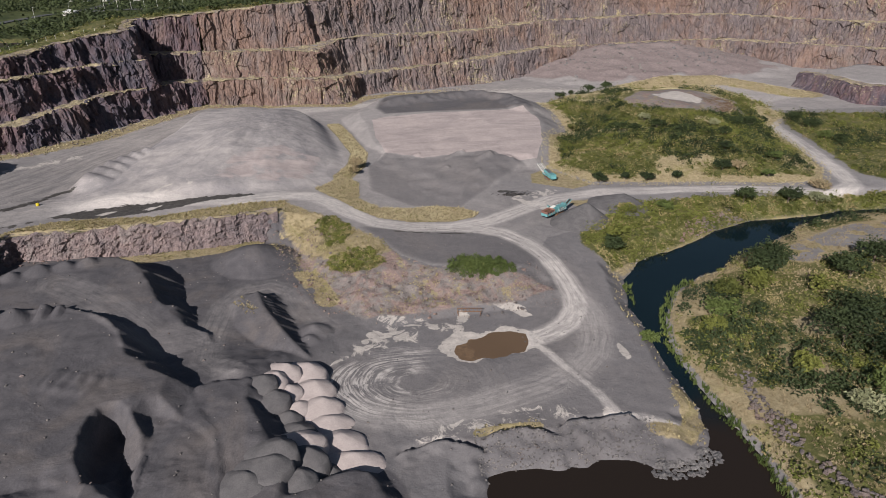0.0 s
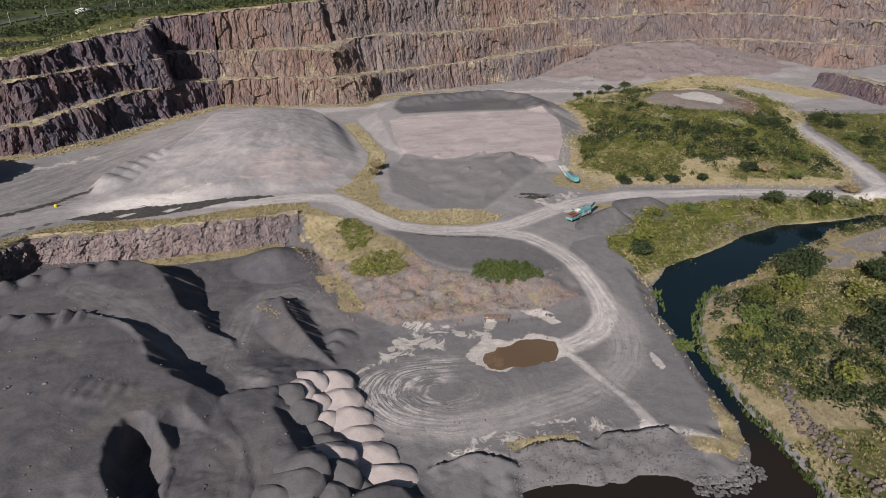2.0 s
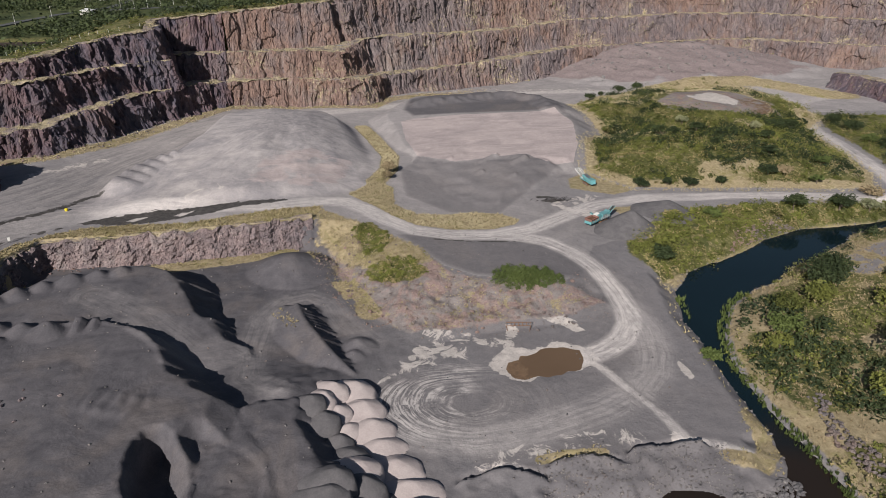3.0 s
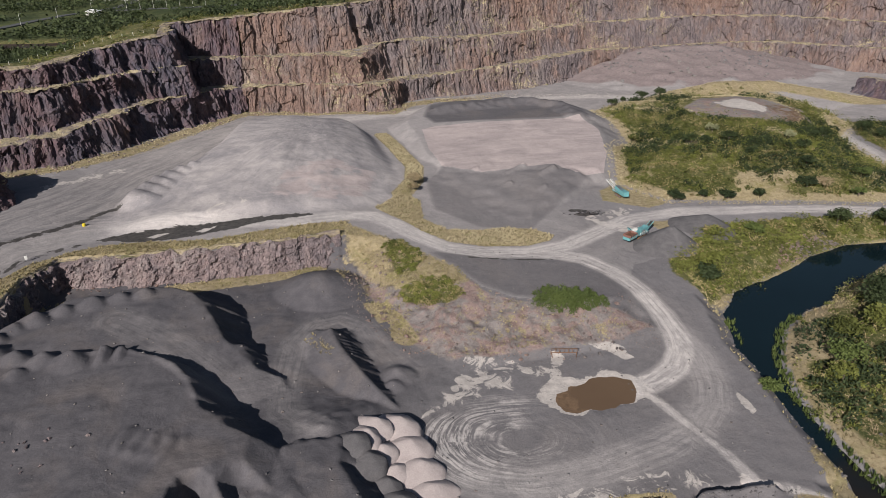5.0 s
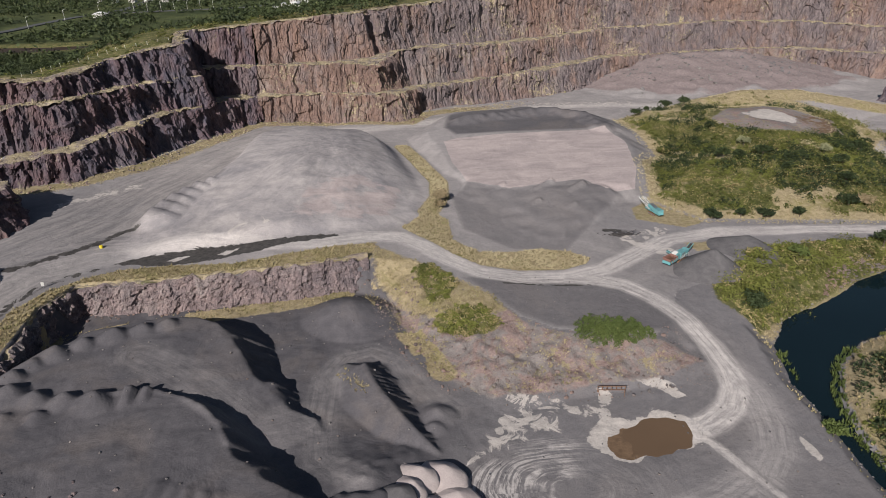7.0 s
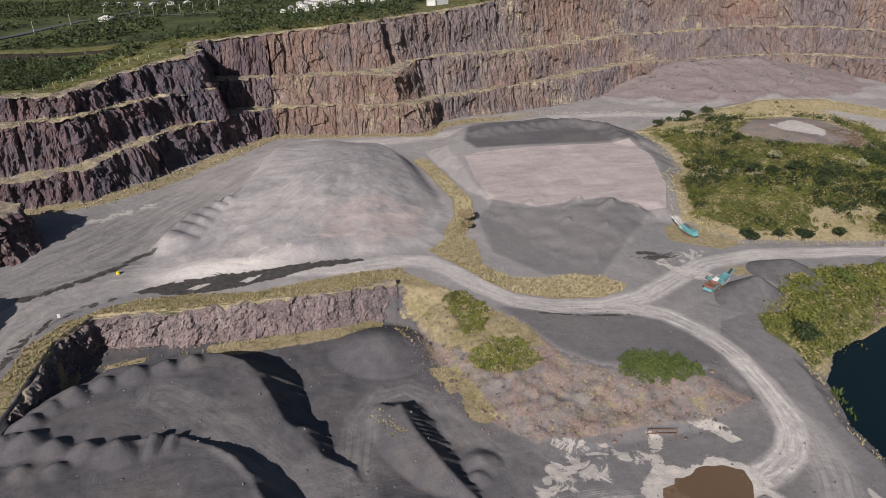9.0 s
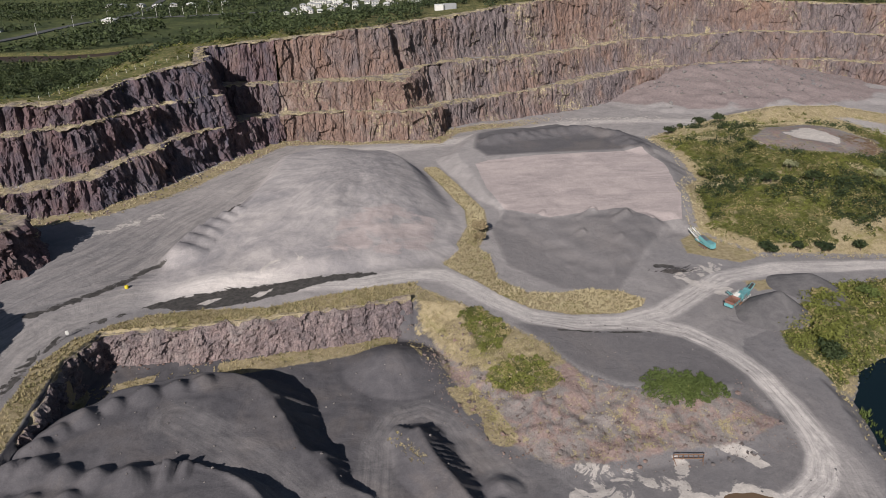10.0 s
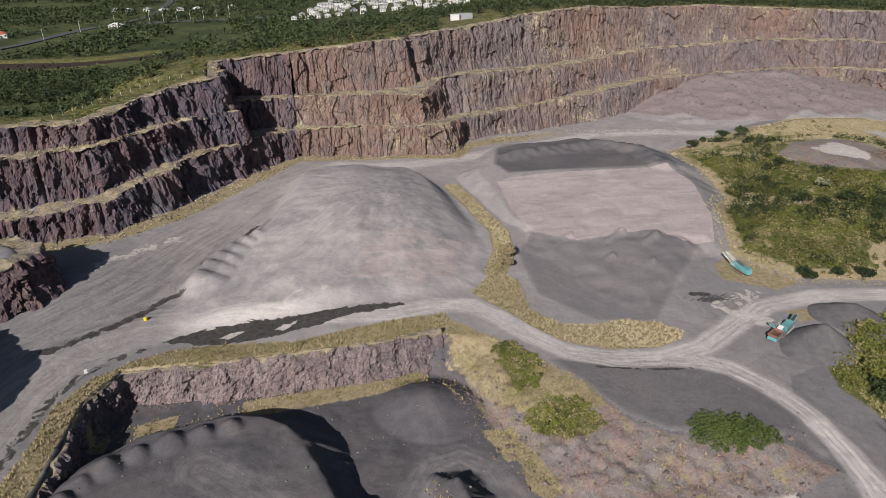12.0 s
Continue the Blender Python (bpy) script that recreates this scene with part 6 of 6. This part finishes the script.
def heap(x, y, radius, height, mat, label, seed, group, stretch=1.0, turn=0.0):
    """One truck load: a rounded cone with an uneven foot and a slumped side."""
    rs = np.random.RandomState(seed)
    ph = rs.uniform(0, 6.28, 4)
    bm = bmesh.new()
    sides, rings = 30, 9
    z0 = height_at(x, y)
    cx, cy = 0.34 * radius, 0.36 * radius
    top = bm.verts.new((cx * math.cos(turn) - cy * math.sin(turn), cx * math.sin(turn) + cy * math.cos(turn), height * 0.94))
    prev = None
    for j in range(1, rings + 1):
        t = j / rings
        ring = []
        for k in range(sides):
            a = k * 2 * math.pi / sides
            r = radius * t * (1 + 0.10 * math.sin(2 * a + ph[0]) + 0.06 * math.sin(3 * a + ph[1]) + 0.03 * math.sin(7 * a + ph[2]) * t)
            zz = height * (1 - t - 0.06 * (1 - t) ** 4) - 0.12 * t + 0.05 * math.sin(5 * a + ph[3]) * t * (1 - t) * height
            px, py = r * stretch * math.cos(a) + 0.34 * radius * (1 - t), r * math.sin(a) + 0.36 * radius * (1 - t)
            px, py = px * math.cos(turn) - py * math.sin(turn), px * math.sin(turn) + py * math.cos(turn)
            ring.append(bm.verts.new((px, py, zz)))
        if j == rings:
            rim = land(np.array([x + v.co.x for v in ring]), np.array([y + v.co.y for v in ring]))
            for v, h in zip(ring, rim):
                v.co.z = h - z0 - 0.15
        for k in range(sides):
            if prev is None:
                bm.faces.new((top, ring[k - 1], ring[k]))
            else:
                bm.faces.new((prev[k - 1], ring[k - 1], ring[k], prev[k]))
        prev = ring
    for f in bm.faces:
        f.smooth = True
    me = bpy.data.meshes.new("gravel_cone")
    bm.to_mesh(me)
    bm.free()
    me.materials.append(mat)
    ob = tagged(new("gravel_cone", me), label, "gravel heap", group)
    ob.location = (x, y, z0)
    return ob


def heaps():
    n = 0
    # two files of pinkish loads, each tipped against the one before
    for x, y, r, long in ((-24.2, 113.4, 3.2, 1.35), (-28.4, 112.6, 2.8, 1.2), (-29.8, 109.0, 2.7, 1.1), (-22.6, 107.4, 3.2, 1.45), (-27.2, 106.0, 2.6, 1.15), (-20.6, 102.2, 3.1, 1.4), (-24.8, 101.6, 2.5, 1.1), (-18.6, 97.0, 3.0, 1.45),
                          (-16.8, 91.6, 3.3, 1.5), (-22.4, 89.2, 3.2, 1.25), (-14.4, 86.4, 3.3, 1.5)):
        n += 1
        heap(x, y, 1.42 * r, r * 0.50, PINK_GRIT, "pinkish truck-tipped gravel heap on the working floor", n, "row of tipped heaps", long, -0.12)
    for x, y, r, long in ((-32.2, 106.6, 2.6, 1.2), (-29.2, 102.6, 2.7, 1.2), (-26.4, 98.2, 2.8, 1.15), (-24.2, 93.6, 3.0, 1.2), (-26.2, 85.2, 2.9, 1.1), (-21.8, 85.2, 3.0, 1.2), (-17.8, 83.4, 2.9, 1.2),
                          (-27.2, 81.6, 3.0, 1.2), (-22.6, 80.0, 2.9, 1.2), (-31.4, 78.6, 3.0, 1.1)):
        n += 1
        heap(x, y, 1.42 * r, r * 0.48, GREY_GRIT, "dark grey truck-tipped gravel heap on the working floor", n, "row of tipped heaps", long, -0.1)
    for x, y, r, h in ((58.6, 183.4, 9.6, 5.4), (76, 196, 10, 3.0)):
        n += 1
        heap(x, y, r, h, GREY_GRIT, "smooth grey gravel cone beside the machine", n, "cones at the machines")


heaps()


def block(bm, centre, size, turn=(0, 0, 0), taper=1.0, bevel=0.04):
    """A box, narrowed towards its foot by taper, with softened edges."""
    made = bmesh.ops.create_cube(bm, size=1.0)["verts"]
    for v in made:
        k = taper if v.co.z < 0 else 1.0
        v.co = Vector((v.co.x * size[0] * k, v.co.y * size[1] * k, v.co.z * size[2]))
    if bevel:
        edges = list({e for v in made for e in v.link_edges})
        out = bmesh.ops.bevel(bm, geom=edges, offset=bevel, segments=1, affect="EDGES")
        made = list({v for f in out["faces"] for v in f.verts} | {v for v in made if v.is_valid})
    m = Matrix.Translation(centre) @ Euler([radians(a) for a in turn]).to_matrix().to_4x4()
    bmesh.ops.transform(bm, matrix=m, verts=made)


def solid(name, parent, mat, *blocks, label=""):
    bm = bmesh.new()
    for args in blocks:
        block(bm, *args)
    return part(name, bm, mat, parent, label)


def crawler(parent, x, y, length, high=0.95, wide=0.5):
    """One crawler: a rubber-black loop with rollers and a frame."""
    bm = bmesh.new()
    r = high / 2
    loop = [(-length / 2 + r - math.sin(a) * r, r - math.cos(a) * r) for a in np.linspace(0, math.pi, 7)]
    loop += [(length / 2 - r + math.sin(a) * r, r + math.cos(a) * r) for a in np.linspace(0, math.pi, 7)]
    rows = [[bm.verts.new((x + px, y + s * wide / 2, pz)) for px, pz in loop] for s in (-1, 1)]
    n = len(loop)
    for k in range(n):
        bm.faces.new((rows[0][k - 1], rows[0][k], rows[1][k], rows[1][k - 1]))
    bm.faces.new(rows[0])
    bm.faces.new(rows[1][::-1])
    for k in range(int(length / 0.35)):
        block(bm, (x - length / 2 + r + k * 0.35, y, high + 0.02), (0.2, wide * 1.05, 0.06), (0, 0, 0), 1, 0)
    bmesh.ops.recalc_face_normals(bm, faces=bm.faces[:])
    t = part("crawler", bm, BROWN_STEEL, parent, "rusty steel crawler track")
    for k in range(4):
        bm = bmesh.new()
        tube(bm, (x - length / 2 + r + k * (length - high) / 3, y - wide * 0.6, r), (x - length / 2 + r + k * (length - high) / 3, y + wide * 0.6, r), 0.3, 0.3, 10)
        part("roller", bm, STEEL, t)


def conveyor(parent, a, b, wide, mat, label):
    """A belt between two side rails, with cross-bars and a head drum."""
    a, b = Vector(a), Vector(b)
    d = (b - a).normalized()
    side = d.cross(Vector((0, 0, 1))).normalized() * wide / 2
    up = side.cross(d).normalized()
    bm = bmesh.new()
    v = [bm.verts.new(p) for p in (a - side * 0.8, a + side * 0.8, b + side * 0.8, b - side * 0.8)]
    w = [bm.verts.new(q.co - up * 0.05) for q in v]
    bm.faces.new(v), bm.faces.new(w[::-1])
    for k in range(4):
        bm.faces.new((v[k], v[k - 1], w[k - 1], w[k]))
    bmesh.ops.recalc_face_normals(bm, faces=bm.faces[:])
    belt = part("belt", bm, RUBBER, parent, label)
    for s in (-1, 1):
        bm = bmesh.new()
        tube(bm, a + side * s, b + side * s, 0.10, 0.10, 4)
        tube(bm, a + side * s - up * 0.5, b + side * s - up * 0.25, 0.07, 0.07, 4)
        m = int((b - a).length / 0.9)
        for k in range(m + 1):
            p = a + (b - a) * k / m + side * s
            tube(bm, p, p - up * (0.5 - 0.25 * k / m), 0.04, 0.04, 4)
        part("rail", bm, mat, belt)
    m = int((b - a).length / 0.9)
    for k in range(m + 1):
        bm = bmesh.new()
        p = a + (b - a) * k / m - up * 0.12
        tube(bm, p - side, p + side, 0.06, 0.06, 5)
        part("roller", bm, STEEL, belt)
    bm = bmesh.new()
    tube(bm, b - side, b + side, 0.22, 0.22, 10)
    part("drum", bm, STEEL, belt)


def crusher():
    """Tracked crusher, about 16 m long, with a hopper at one end and a rising conveyor at the other."""
    root = tagged(new("mobile_crusher"), "turquoise and red tracked mobile crusher parked beside the haul road", "quarry machine", "quarry machines")
    x, y = 52.6, 189.6
    root.matrix_basis = pose(x, y, height_at(x, y) + 0.02, 0, 0, 37) @ Matrix.Scale(0.86, 4)
    for s in (-1, 1):
        crawler(root, 0.3, s * 1.15, 4.6)
    solid("chassis", root, TEAL, ((0, 0, 1.25), (11.5, 1.3, 0.5)), ((-4.5, 0, 1.6), (3.2, 2.1, 0.35)), label="turquoise steel chassis")
    # open hopper with flared walls
    bm = bmesh.new()
    lo = [(-7.4, -0.8, 2.1), (-3.2, -0.8, 2.1), (-3.2, 0.8, 2.1), (-7.4, 0.8, 2.1)]
    hi = [(-7.6, -1.6, 3.4), (-2.9, -1.5, 3.4), (-2.9, 1.5, 3.4), (-7.6, 1.6, 3.4)]
    a, b = [bm.verts.new(p) for p in lo], [bm.verts.new(p) for p in hi]
    for k in range(4):
        bm.faces.new((a[k - 1], a[k], b[k], b[k - 1]))
    bm.faces.new(a[::-1])
    bmesh.ops.recalc_face_normals(bm, faces=bm.faces[:])
    bmesh.ops.solidify(bm, geom=bm.faces[:], thickness=0.12)
    hopper = part("hopper", bm, RUST_RED, root, "dusty red open feed hopper")
    for k in range(4):
        solid("rib", hopper, RUST_RED, ((-7.6 + 1.4 * k, -1.72 + 0.03 * k, 2.9), (0.14, 0.22, 1.3), (-32, 0, 0)))
    solid("hopper_frame", root, TEAL, ((-5.3, -1.25, 2.0), (4.6, 0.3, 0.9)), ((-5.3, 1.25, 2.0), (4.6, 0.3, 0.9)), ((-7.5, 0, 2.1), (0.3, 2.6, 1.0)), label="turquoise hopper frame")
    for k in range(5):
        solid("grizzly_bar", hopper, BROWN_STEEL, ((-5.4, -0.9 + 0.45 * k, 3.0), (4.2, 0.12, 0.2)))
    solid("crusher_box", root, TEAL, ((-1.6, 0, 2.5), (2.4, 1.9, 2.0)), ((-1.6, 0, 3.6), (1.6, 1.4, 0.35)), label="turquoise crushing chamber")
    solid("white_panel", root, OFF_WHITE, ((-2.2, 0.15, 3.85), (1.9, 1.5, 0.14), (0, -14, 0)), label="dusty white cover plate")
    engine = solid("engine_house", root, TEAL, ((1.6, 0, 2.5), (3.2, 2.1, 1.7)), label="turquoise engine housing")
    for k in range(5):
        solid("louvre", engine, STEEL, ((0.6 + 0.45 * k, -1.07, 2.5), (0.3, 0.05, 1.1)))
    bm = bmesh.new()
    tube(bm, (2.5, 0.6, 3.3), (2.5, 0.6, 4.3), 0.12, 0.12, 8)
    part("exhaust", bm, STEEL, engine)
    solid("walkway", root, STEEL, ((0.6, -1.6, 1.9), (5.0, 0.7, 0.08)), ((0.6, 1.6, 1.9), (5.0, 0.7, 0.08)))
    for s in (-1, 1):
        bm = bmesh.new()
        for k in range(5):
            tube(bm, (-1.8 + 1.2 * k, s * 1.92, 1.9), (-1.8 + 1.2 * k, s * 1.92, 3.0), 0.035, 0.035, 5)
        for h in (2.45, 3.0):
            tube(bm, (-1.8, s * 1.92, h), (3.0, s * 1.92, h), 0.035, 0.035, 5)
        part("handrail", bm, OFF_WHITE, root)
    solid("screen_box", root, TEAL, ((3.9, 0, 2.7), (2.0, 1.9, 1.4), (0, -12, 0)), label="turquoise screening box")
    conveyor(root, (2.8, 0, 1.5), (8.4, 0, 4.1), 1.2, TEAL, "black belt conveyor in turquoise rails")
    conveyor(root, (0.2, 0.4, 1.3), (-0.6, 4.0, 2.9), 0.8, TEAL, "short side conveyor")
    bm = bmesh.new()
    tube(bm, (6.0, -0.5, 2.7), (4.6, -0.5, 1.3), 0.06, 0.06, 6)
    tube(bm, (6.0, 0.5, 2.7), (4.6, 0.5, 1.3), 0.06, 0.06, 6)
    part("strut", bm, STEEL, root)


def screener():
    """Smaller tracked screen with twin rising conveyor frames."""
    root = tagged(new("mobile_screen"), "turquoise tracked screening machine parked in dry grass", "quarry machine", "quarry machines")
    x, y = 59.3, 227.2
    root.matrix_basis = pose(x, y, height_at(x, y) + 0.02, 0, 0, 105)
    for s in (-1, 1):
        crawler(root, -1.4, s * 1.0, 3.4, 0.8)
    solid("chassis", root, TEAL, ((-0.8, 0, 1.1), (7.6, 1.2, 0.45)))
    engine = solid("engine_house", root, TEAL, ((-3.6, 0, 1.9), (2.6, 2.1, 1.6)), label="turquoise engine housing")
    for k in range(4):
        solid("louvre", engine, STEEL, ((-4.4 + 0.5 * k, -1.07, 1.9), (0.3, 0.05, 0.9)))
    solid("hood", engine, TEAL, ((-4.9, 0, 1.6), (0.7, 1.8, 1.1), (0, 18, 0)))
    solid("screen_box", root, TEAL, ((-0.6, 0, 2.4), (3.6, 1.8, 1.1), (0, -10, 0)), label="turquoise screening box")
    solid("screen_deck", root, STEEL, ((-0.7, 0, 3.02), (3.2, 1.4, 0.08), (0, -10, 0)))
    conveyor(root, (0.4, -0.75, 1.9), (6.2, -0.75, 3.9), 0.55, OFF_WHITE, "dusty white conveyor frame")
    conveyor(root, (0.4, 0.75, 1.9), (6.2, 0.75, 3.9), 0.55, OFF_WHITE, "dusty white conveyor frame")
    solid("tail_frame", root, STEEL, ((3.2, 0, 2.3), (3.6, 0.3, 0.3), (0, -19, 0)))


def rack():
    root = tagged(new("steel_rack"), "dark rusty steel rack standing on the working floor", "steel rack")
    x, y = 15.8, 136.6
    root.matrix_basis = pose(x, y, height_at(x, y), 0, 0, -6)
    for h in (0.75, 1.75):
        bm = bmesh.new()
        tube(bm, (-3, 0, h), (3, 0, h), 0.09, 0.09, 5)
        part("rail", bm, BROWN_STEEL, root)
    for k in range(7):
        bm = bmesh.new()
        tube(bm, (-3 + k, 0, 0.72), (-3 + k, 0, 1.78), 0.07, 0.07, 5)
        part("upright", bm, BROWN_STEEL, root)
    for k in (-1, 1):
        bm = bmesh.new()
        tube(bm, (2.95 * k, 0, -0.05), (2.95 * k, 0, 0.8), 0.09, 0.09, 5)
        part("leg", bm, BROWN_STEEL, root)
        bm = bmesh.new()
        tube(bm, (2.95 * k, 0, 0.8), (2.6 * k, -1.3, -0.05), 0.07, 0.07, 5)
        part("brace", bm, BROWN_STEEL, root)


def small_things():
    root = tagged(new("road_marker"), "white roadside marker board on a post by the quarry road", "road sign")
    x, y = -118.6, 178.6
    root.matrix_basis = pose(x, y, height_at(x, y), 0, 0, 25)
    bm = bmesh.new()
    tube(bm, (0, 0, -0.2), (0, 0, 1.0), 0.07, 0.07, 6)
    part("post", bm, STEEL, root)
    solid("board", root, OFF_WHITE, ((0, -0.08, 1.1), (0.7, 0.08, 1.1)))
    root = tagged(new("barrel"), "yellow plastic drum beside the wet wheel track", "drum")
    x, y = -113.4, 202.6
    root.matrix_basis = pose(x, y, height_at(x, y)) @ Matrix.Scale(0.75, 4)
    bm = bmesh.new()
    for z0, z1, r0, r1 in ((-0.05, 0.45, 0.62, 0.66), (0.45, 0.55, 0.70, 0.70), (0.55, 1.05, 0.66, 0.62), (1.05, 1.12, 0.5, 0.45)):
        tube(bm, (0, 0, z0), (0, 0, z1), r0, r1, 14)
    part("drum_body", bm, YELLOW, root)
    # wire fence behind the western rim
    fence = tagged(new("wire_fence"), "old post-and-wire fence along the grassy rim", "fence")
    q, r = resample(RIM[2:6], 4.0)
    line = at_rank(inset(RIM[2:6], 14), r)
    tops = []
    for (px, py, _), h in zip(line, land(line[:, 0], line[:, 1])):
        bm = bmesh.new()
        tube(bm, (px, py, h - 0.3), (px, py, h + 1.5), 0.08, 0.07, 5)
        part("fence_post", bm, OFF_WHITE, fence)
        tops.append((px, py, h))
    for lift in (0.7, 1.35):
        bm = bmesh.new()
        for p, w in zip(tops, tops[1:]):
            tube(bm, (p[0], p[1], p[2] + lift), (w[0], w[1], w[2] + lift), 0.02, 0.02, 3)
        part("wire", bm, STEEL, fence)


def branch_pile():
    """A low tangle of dark broken branches."""
    rs = np.random.RandomState(8)
    x, y = 41.0, 209.5
    root = tagged(new("branch_pile"), "tangle of dark broken branches beside the road junction", "branches")
    root.location = (x, y, height_at(x, y))
    for _ in range(46):
        bm = bmesh.new()
        a = np.array([rs.normal(0, 2.2), rs.normal(0, 0.8), rs.uniform(0.0, 0.25)])
        t = rs.uniform(-0.7, 0.5)
        d = np.array([math.cos(t), math.sin(t), rs.uniform(-0.02, 0.45)]) * rs.uniform(1.2, 3.2)
        tube(bm, a, a + d * 0.6, 0.13, 0.09, 5)
        tube(bm, a + d * 0.6, a + d + [0, rs.uniform(-0.3, 0.3), -0.1], 0.09, 0.03, 5)
        part("branch", bm, CHARRED, root)


crusher()
branch_pile()
screener()
rack()
small_things()


# ---- the valley and the town behind ----
def house(x, y, wide, deep, high, turn, wall_mat, roof_mat, label, group="", storeys=1):
    root = tagged(new("house"), label, "house", group)
    root.matrix_basis = pose(x, y, height_at(x, y) - 0.3, 0, 0, turn)
    solid("wall", root, wall_mat, ((0, 0, high / 2), (wide, deep, high), (0, 0, 0), 1, 0))
    bm = bmesh.new()
    e, rise = 0.5, min(wide, deep) * 0.24
    k = [bm.verts.new((sx * (wide / 2 + e), sy * (deep / 2 + e), high)) for sx, sy in ((-1, -1), (1, -1), (1, 1), (-1, 1))]
    g = max(0.5, (wide - deep) / 2)
    r = [bm.verts.new((-g, 0, high + rise)), bm.verts.new((g, 0, high + rise))]
    bm.faces.new((k[0], k[1], r[1], r[0])), bm.faces.new((k[1], k[2], r[1])), bm.faces.new((k[2], k[3], r[0], r[1])), bm.faces.new((k[3], k[0], r[0])), bm.faces.new(k[::-1])
    bmesh.ops.recalc_face_normals(bm, faces=bm.faces[:])
    part("roof", bm, roof_mat, root)
    for s in range(storeys):
        for j in range(max(2, int(wide / 4))):
            m = max(2, int(wide / 4))
            solid("window", root, PANE, ((-wide / 2 + (j + 0.5) * wide / m, -deep / 2 - 0.02, high * (s + 0.55) / storeys), (1.6, 0.12, 1.3), (0, 0, 0), 1, 0))


def town():
    rs = np.random.RandomState(12)
    for row in range(8):
        for i in range(17):
            x = -168 + 14.2 * i + rs.uniform(-3.5, 3.5) + row * 3
            y = 960 + 34 * row + rs.uniform(-8, 8)
            if rs.rand() < 0.2 or x > 75 - 6 * row:
                continue
            two = rs.rand() < 0.5
            house(x, y, rs.uniform(6.5, 9.5), rs.uniform(6, 8), 5.2 if two else 3.2, rs.uniform(-18, 18), [CONCRETE, OFF_WHITE][rs.randint(2)], [ROOF_GREY, ROOF_PALE, ROOF_GREY][rs.randint(3)],
                  "white-walled suburban house on the far hillside", "far houses", 2 if two else 1)
    house(-515, 890, 40, 12, 5, 12, CONCRETE, ROOF_RED, "long low building with a red roof in the valley")
    house(-505, 820, 24, 14, 5, 20, CONCRETE, ROOF_PALE, "pale-roofed building in the valley")
    house(-395, 960, 16, 11, 5, -10, CONCRETE, ROOF_PALE, "pale house among trees in the valley")
    for i in range(8):
        house(-480 + 26 * i + rs.uniform(-4, 4), 1190 + rs.uniform(-14, 14), rs.uniform(10, 14), 9, 4, rs.uniform(-20, 20), CONCRETE, [ROOF_GREY, ROOF_PALE][i % 2], "pale house on the far side of the valley", "valley houses")
    # the valley road and a side road
    for route, half, label in ((VALLEY_ROAD, 6.0, "asphalt valley road curving between trees"), (SIDE_ROAD, 4.0, "narrow asphalt side road with street lamps")):
        bm = bmesh.new()
        q, r = resample(route, 12)
        p = at_rank(route, r)
        t = np.gradient(p, axis=0)
        t /= np.linalg.norm(t, axis=1, keepdims=True)
        prev = None
        for (x, y), (dx, dy), h in zip(p, t, land(p[:, 0], p[:, 1])):
            z = float(h) + 0.9
            pair = [bm.verts.new((x + s * half * dy, y - s * half * dx, z)) for s in (-1, 1)] + [bm.verts.new((x + s * (half + 0.5) * dy, y - s * (half + 0.5) * dx, z - 2.5)) for s in (-1, 1)]
            if prev:
                bm.faces.new((prev[0], prev[1], pair[1], pair[0])), bm.faces.new((prev[1], prev[3], pair[3], pair[1])), bm.faces.new((prev[2], prev[0], pair[0], pair[2]))
            prev = pair
        bmesh.ops.recalc_face_normals(bm, faces=bm.faces[:])
        me = bpy.data.meshes.new("road")
        bm.to_mesh(me)
        bm.free()
        me.materials.append(ASPHALT)
        tagged(new("road", me), label, "road", kind="structure")
    # street lamps on a side road
    lamp = tagged(new("street_lamp"), "tall pale street lamp beside the valley road", "street lamp", "valley street lamps")
    bm = bmesh.new()
    tube(bm, (0, 0, -0.5), (0, 0, 13), 0.22, 0.14, 6)
    part("pole", bm, OFF_WHITE, lamp)
    bm = bmesh.new()
    tube(bm, (0, 0, 13), (2.2, 0, 13.4), 0.12, 0.1, 5)
    part("arm", bm, OFF_WHITE, lamp)
    solid("lamp_head", lamp, STEEL, ((2.5, 0, 13.35), (1.1, 0.4, 0.25)))
    spots = [(-372 + 17 * i, 1018 + 4 * i) for i in range(7)] + [(-440, 860), (-428, 930), (-412, 1000)]
    for i, (x, y) in enumerate(spots):
        m = pose(x, y, height_at(x, y), 0, 0, 30 * (i % 2) + 10)
        if i == 0:
            lamp.matrix_basis = m
        else:
            copy_thing(lamp, m)
    # huts by the rim
    x, y = -9.5, 441
    root = tagged(new("hut"), "small white hut with a grey annexe above the cliff", "hut")
    root.matrix_basis = pose(x, y, height_at(x, y) - 0.2, 0, 0, 6)
    solid("hut_wall", root, OFF_WHITE, ((0, 0, 1.6), (4.8, 3.4, 3.4), (0, 0, 0), 1, 0.05))
    solid("roof", root, ROOF_PALE, ((0, 0, 3.4), (5.2, 3.8, 0.2)))
    solid("annexe", root, ROOF_GREY, ((6.6, 1.5, 1.8), (7.5, 3.4, 3.8), (0, 0, 0), 1, 0.05), label="grey annexe")


town()
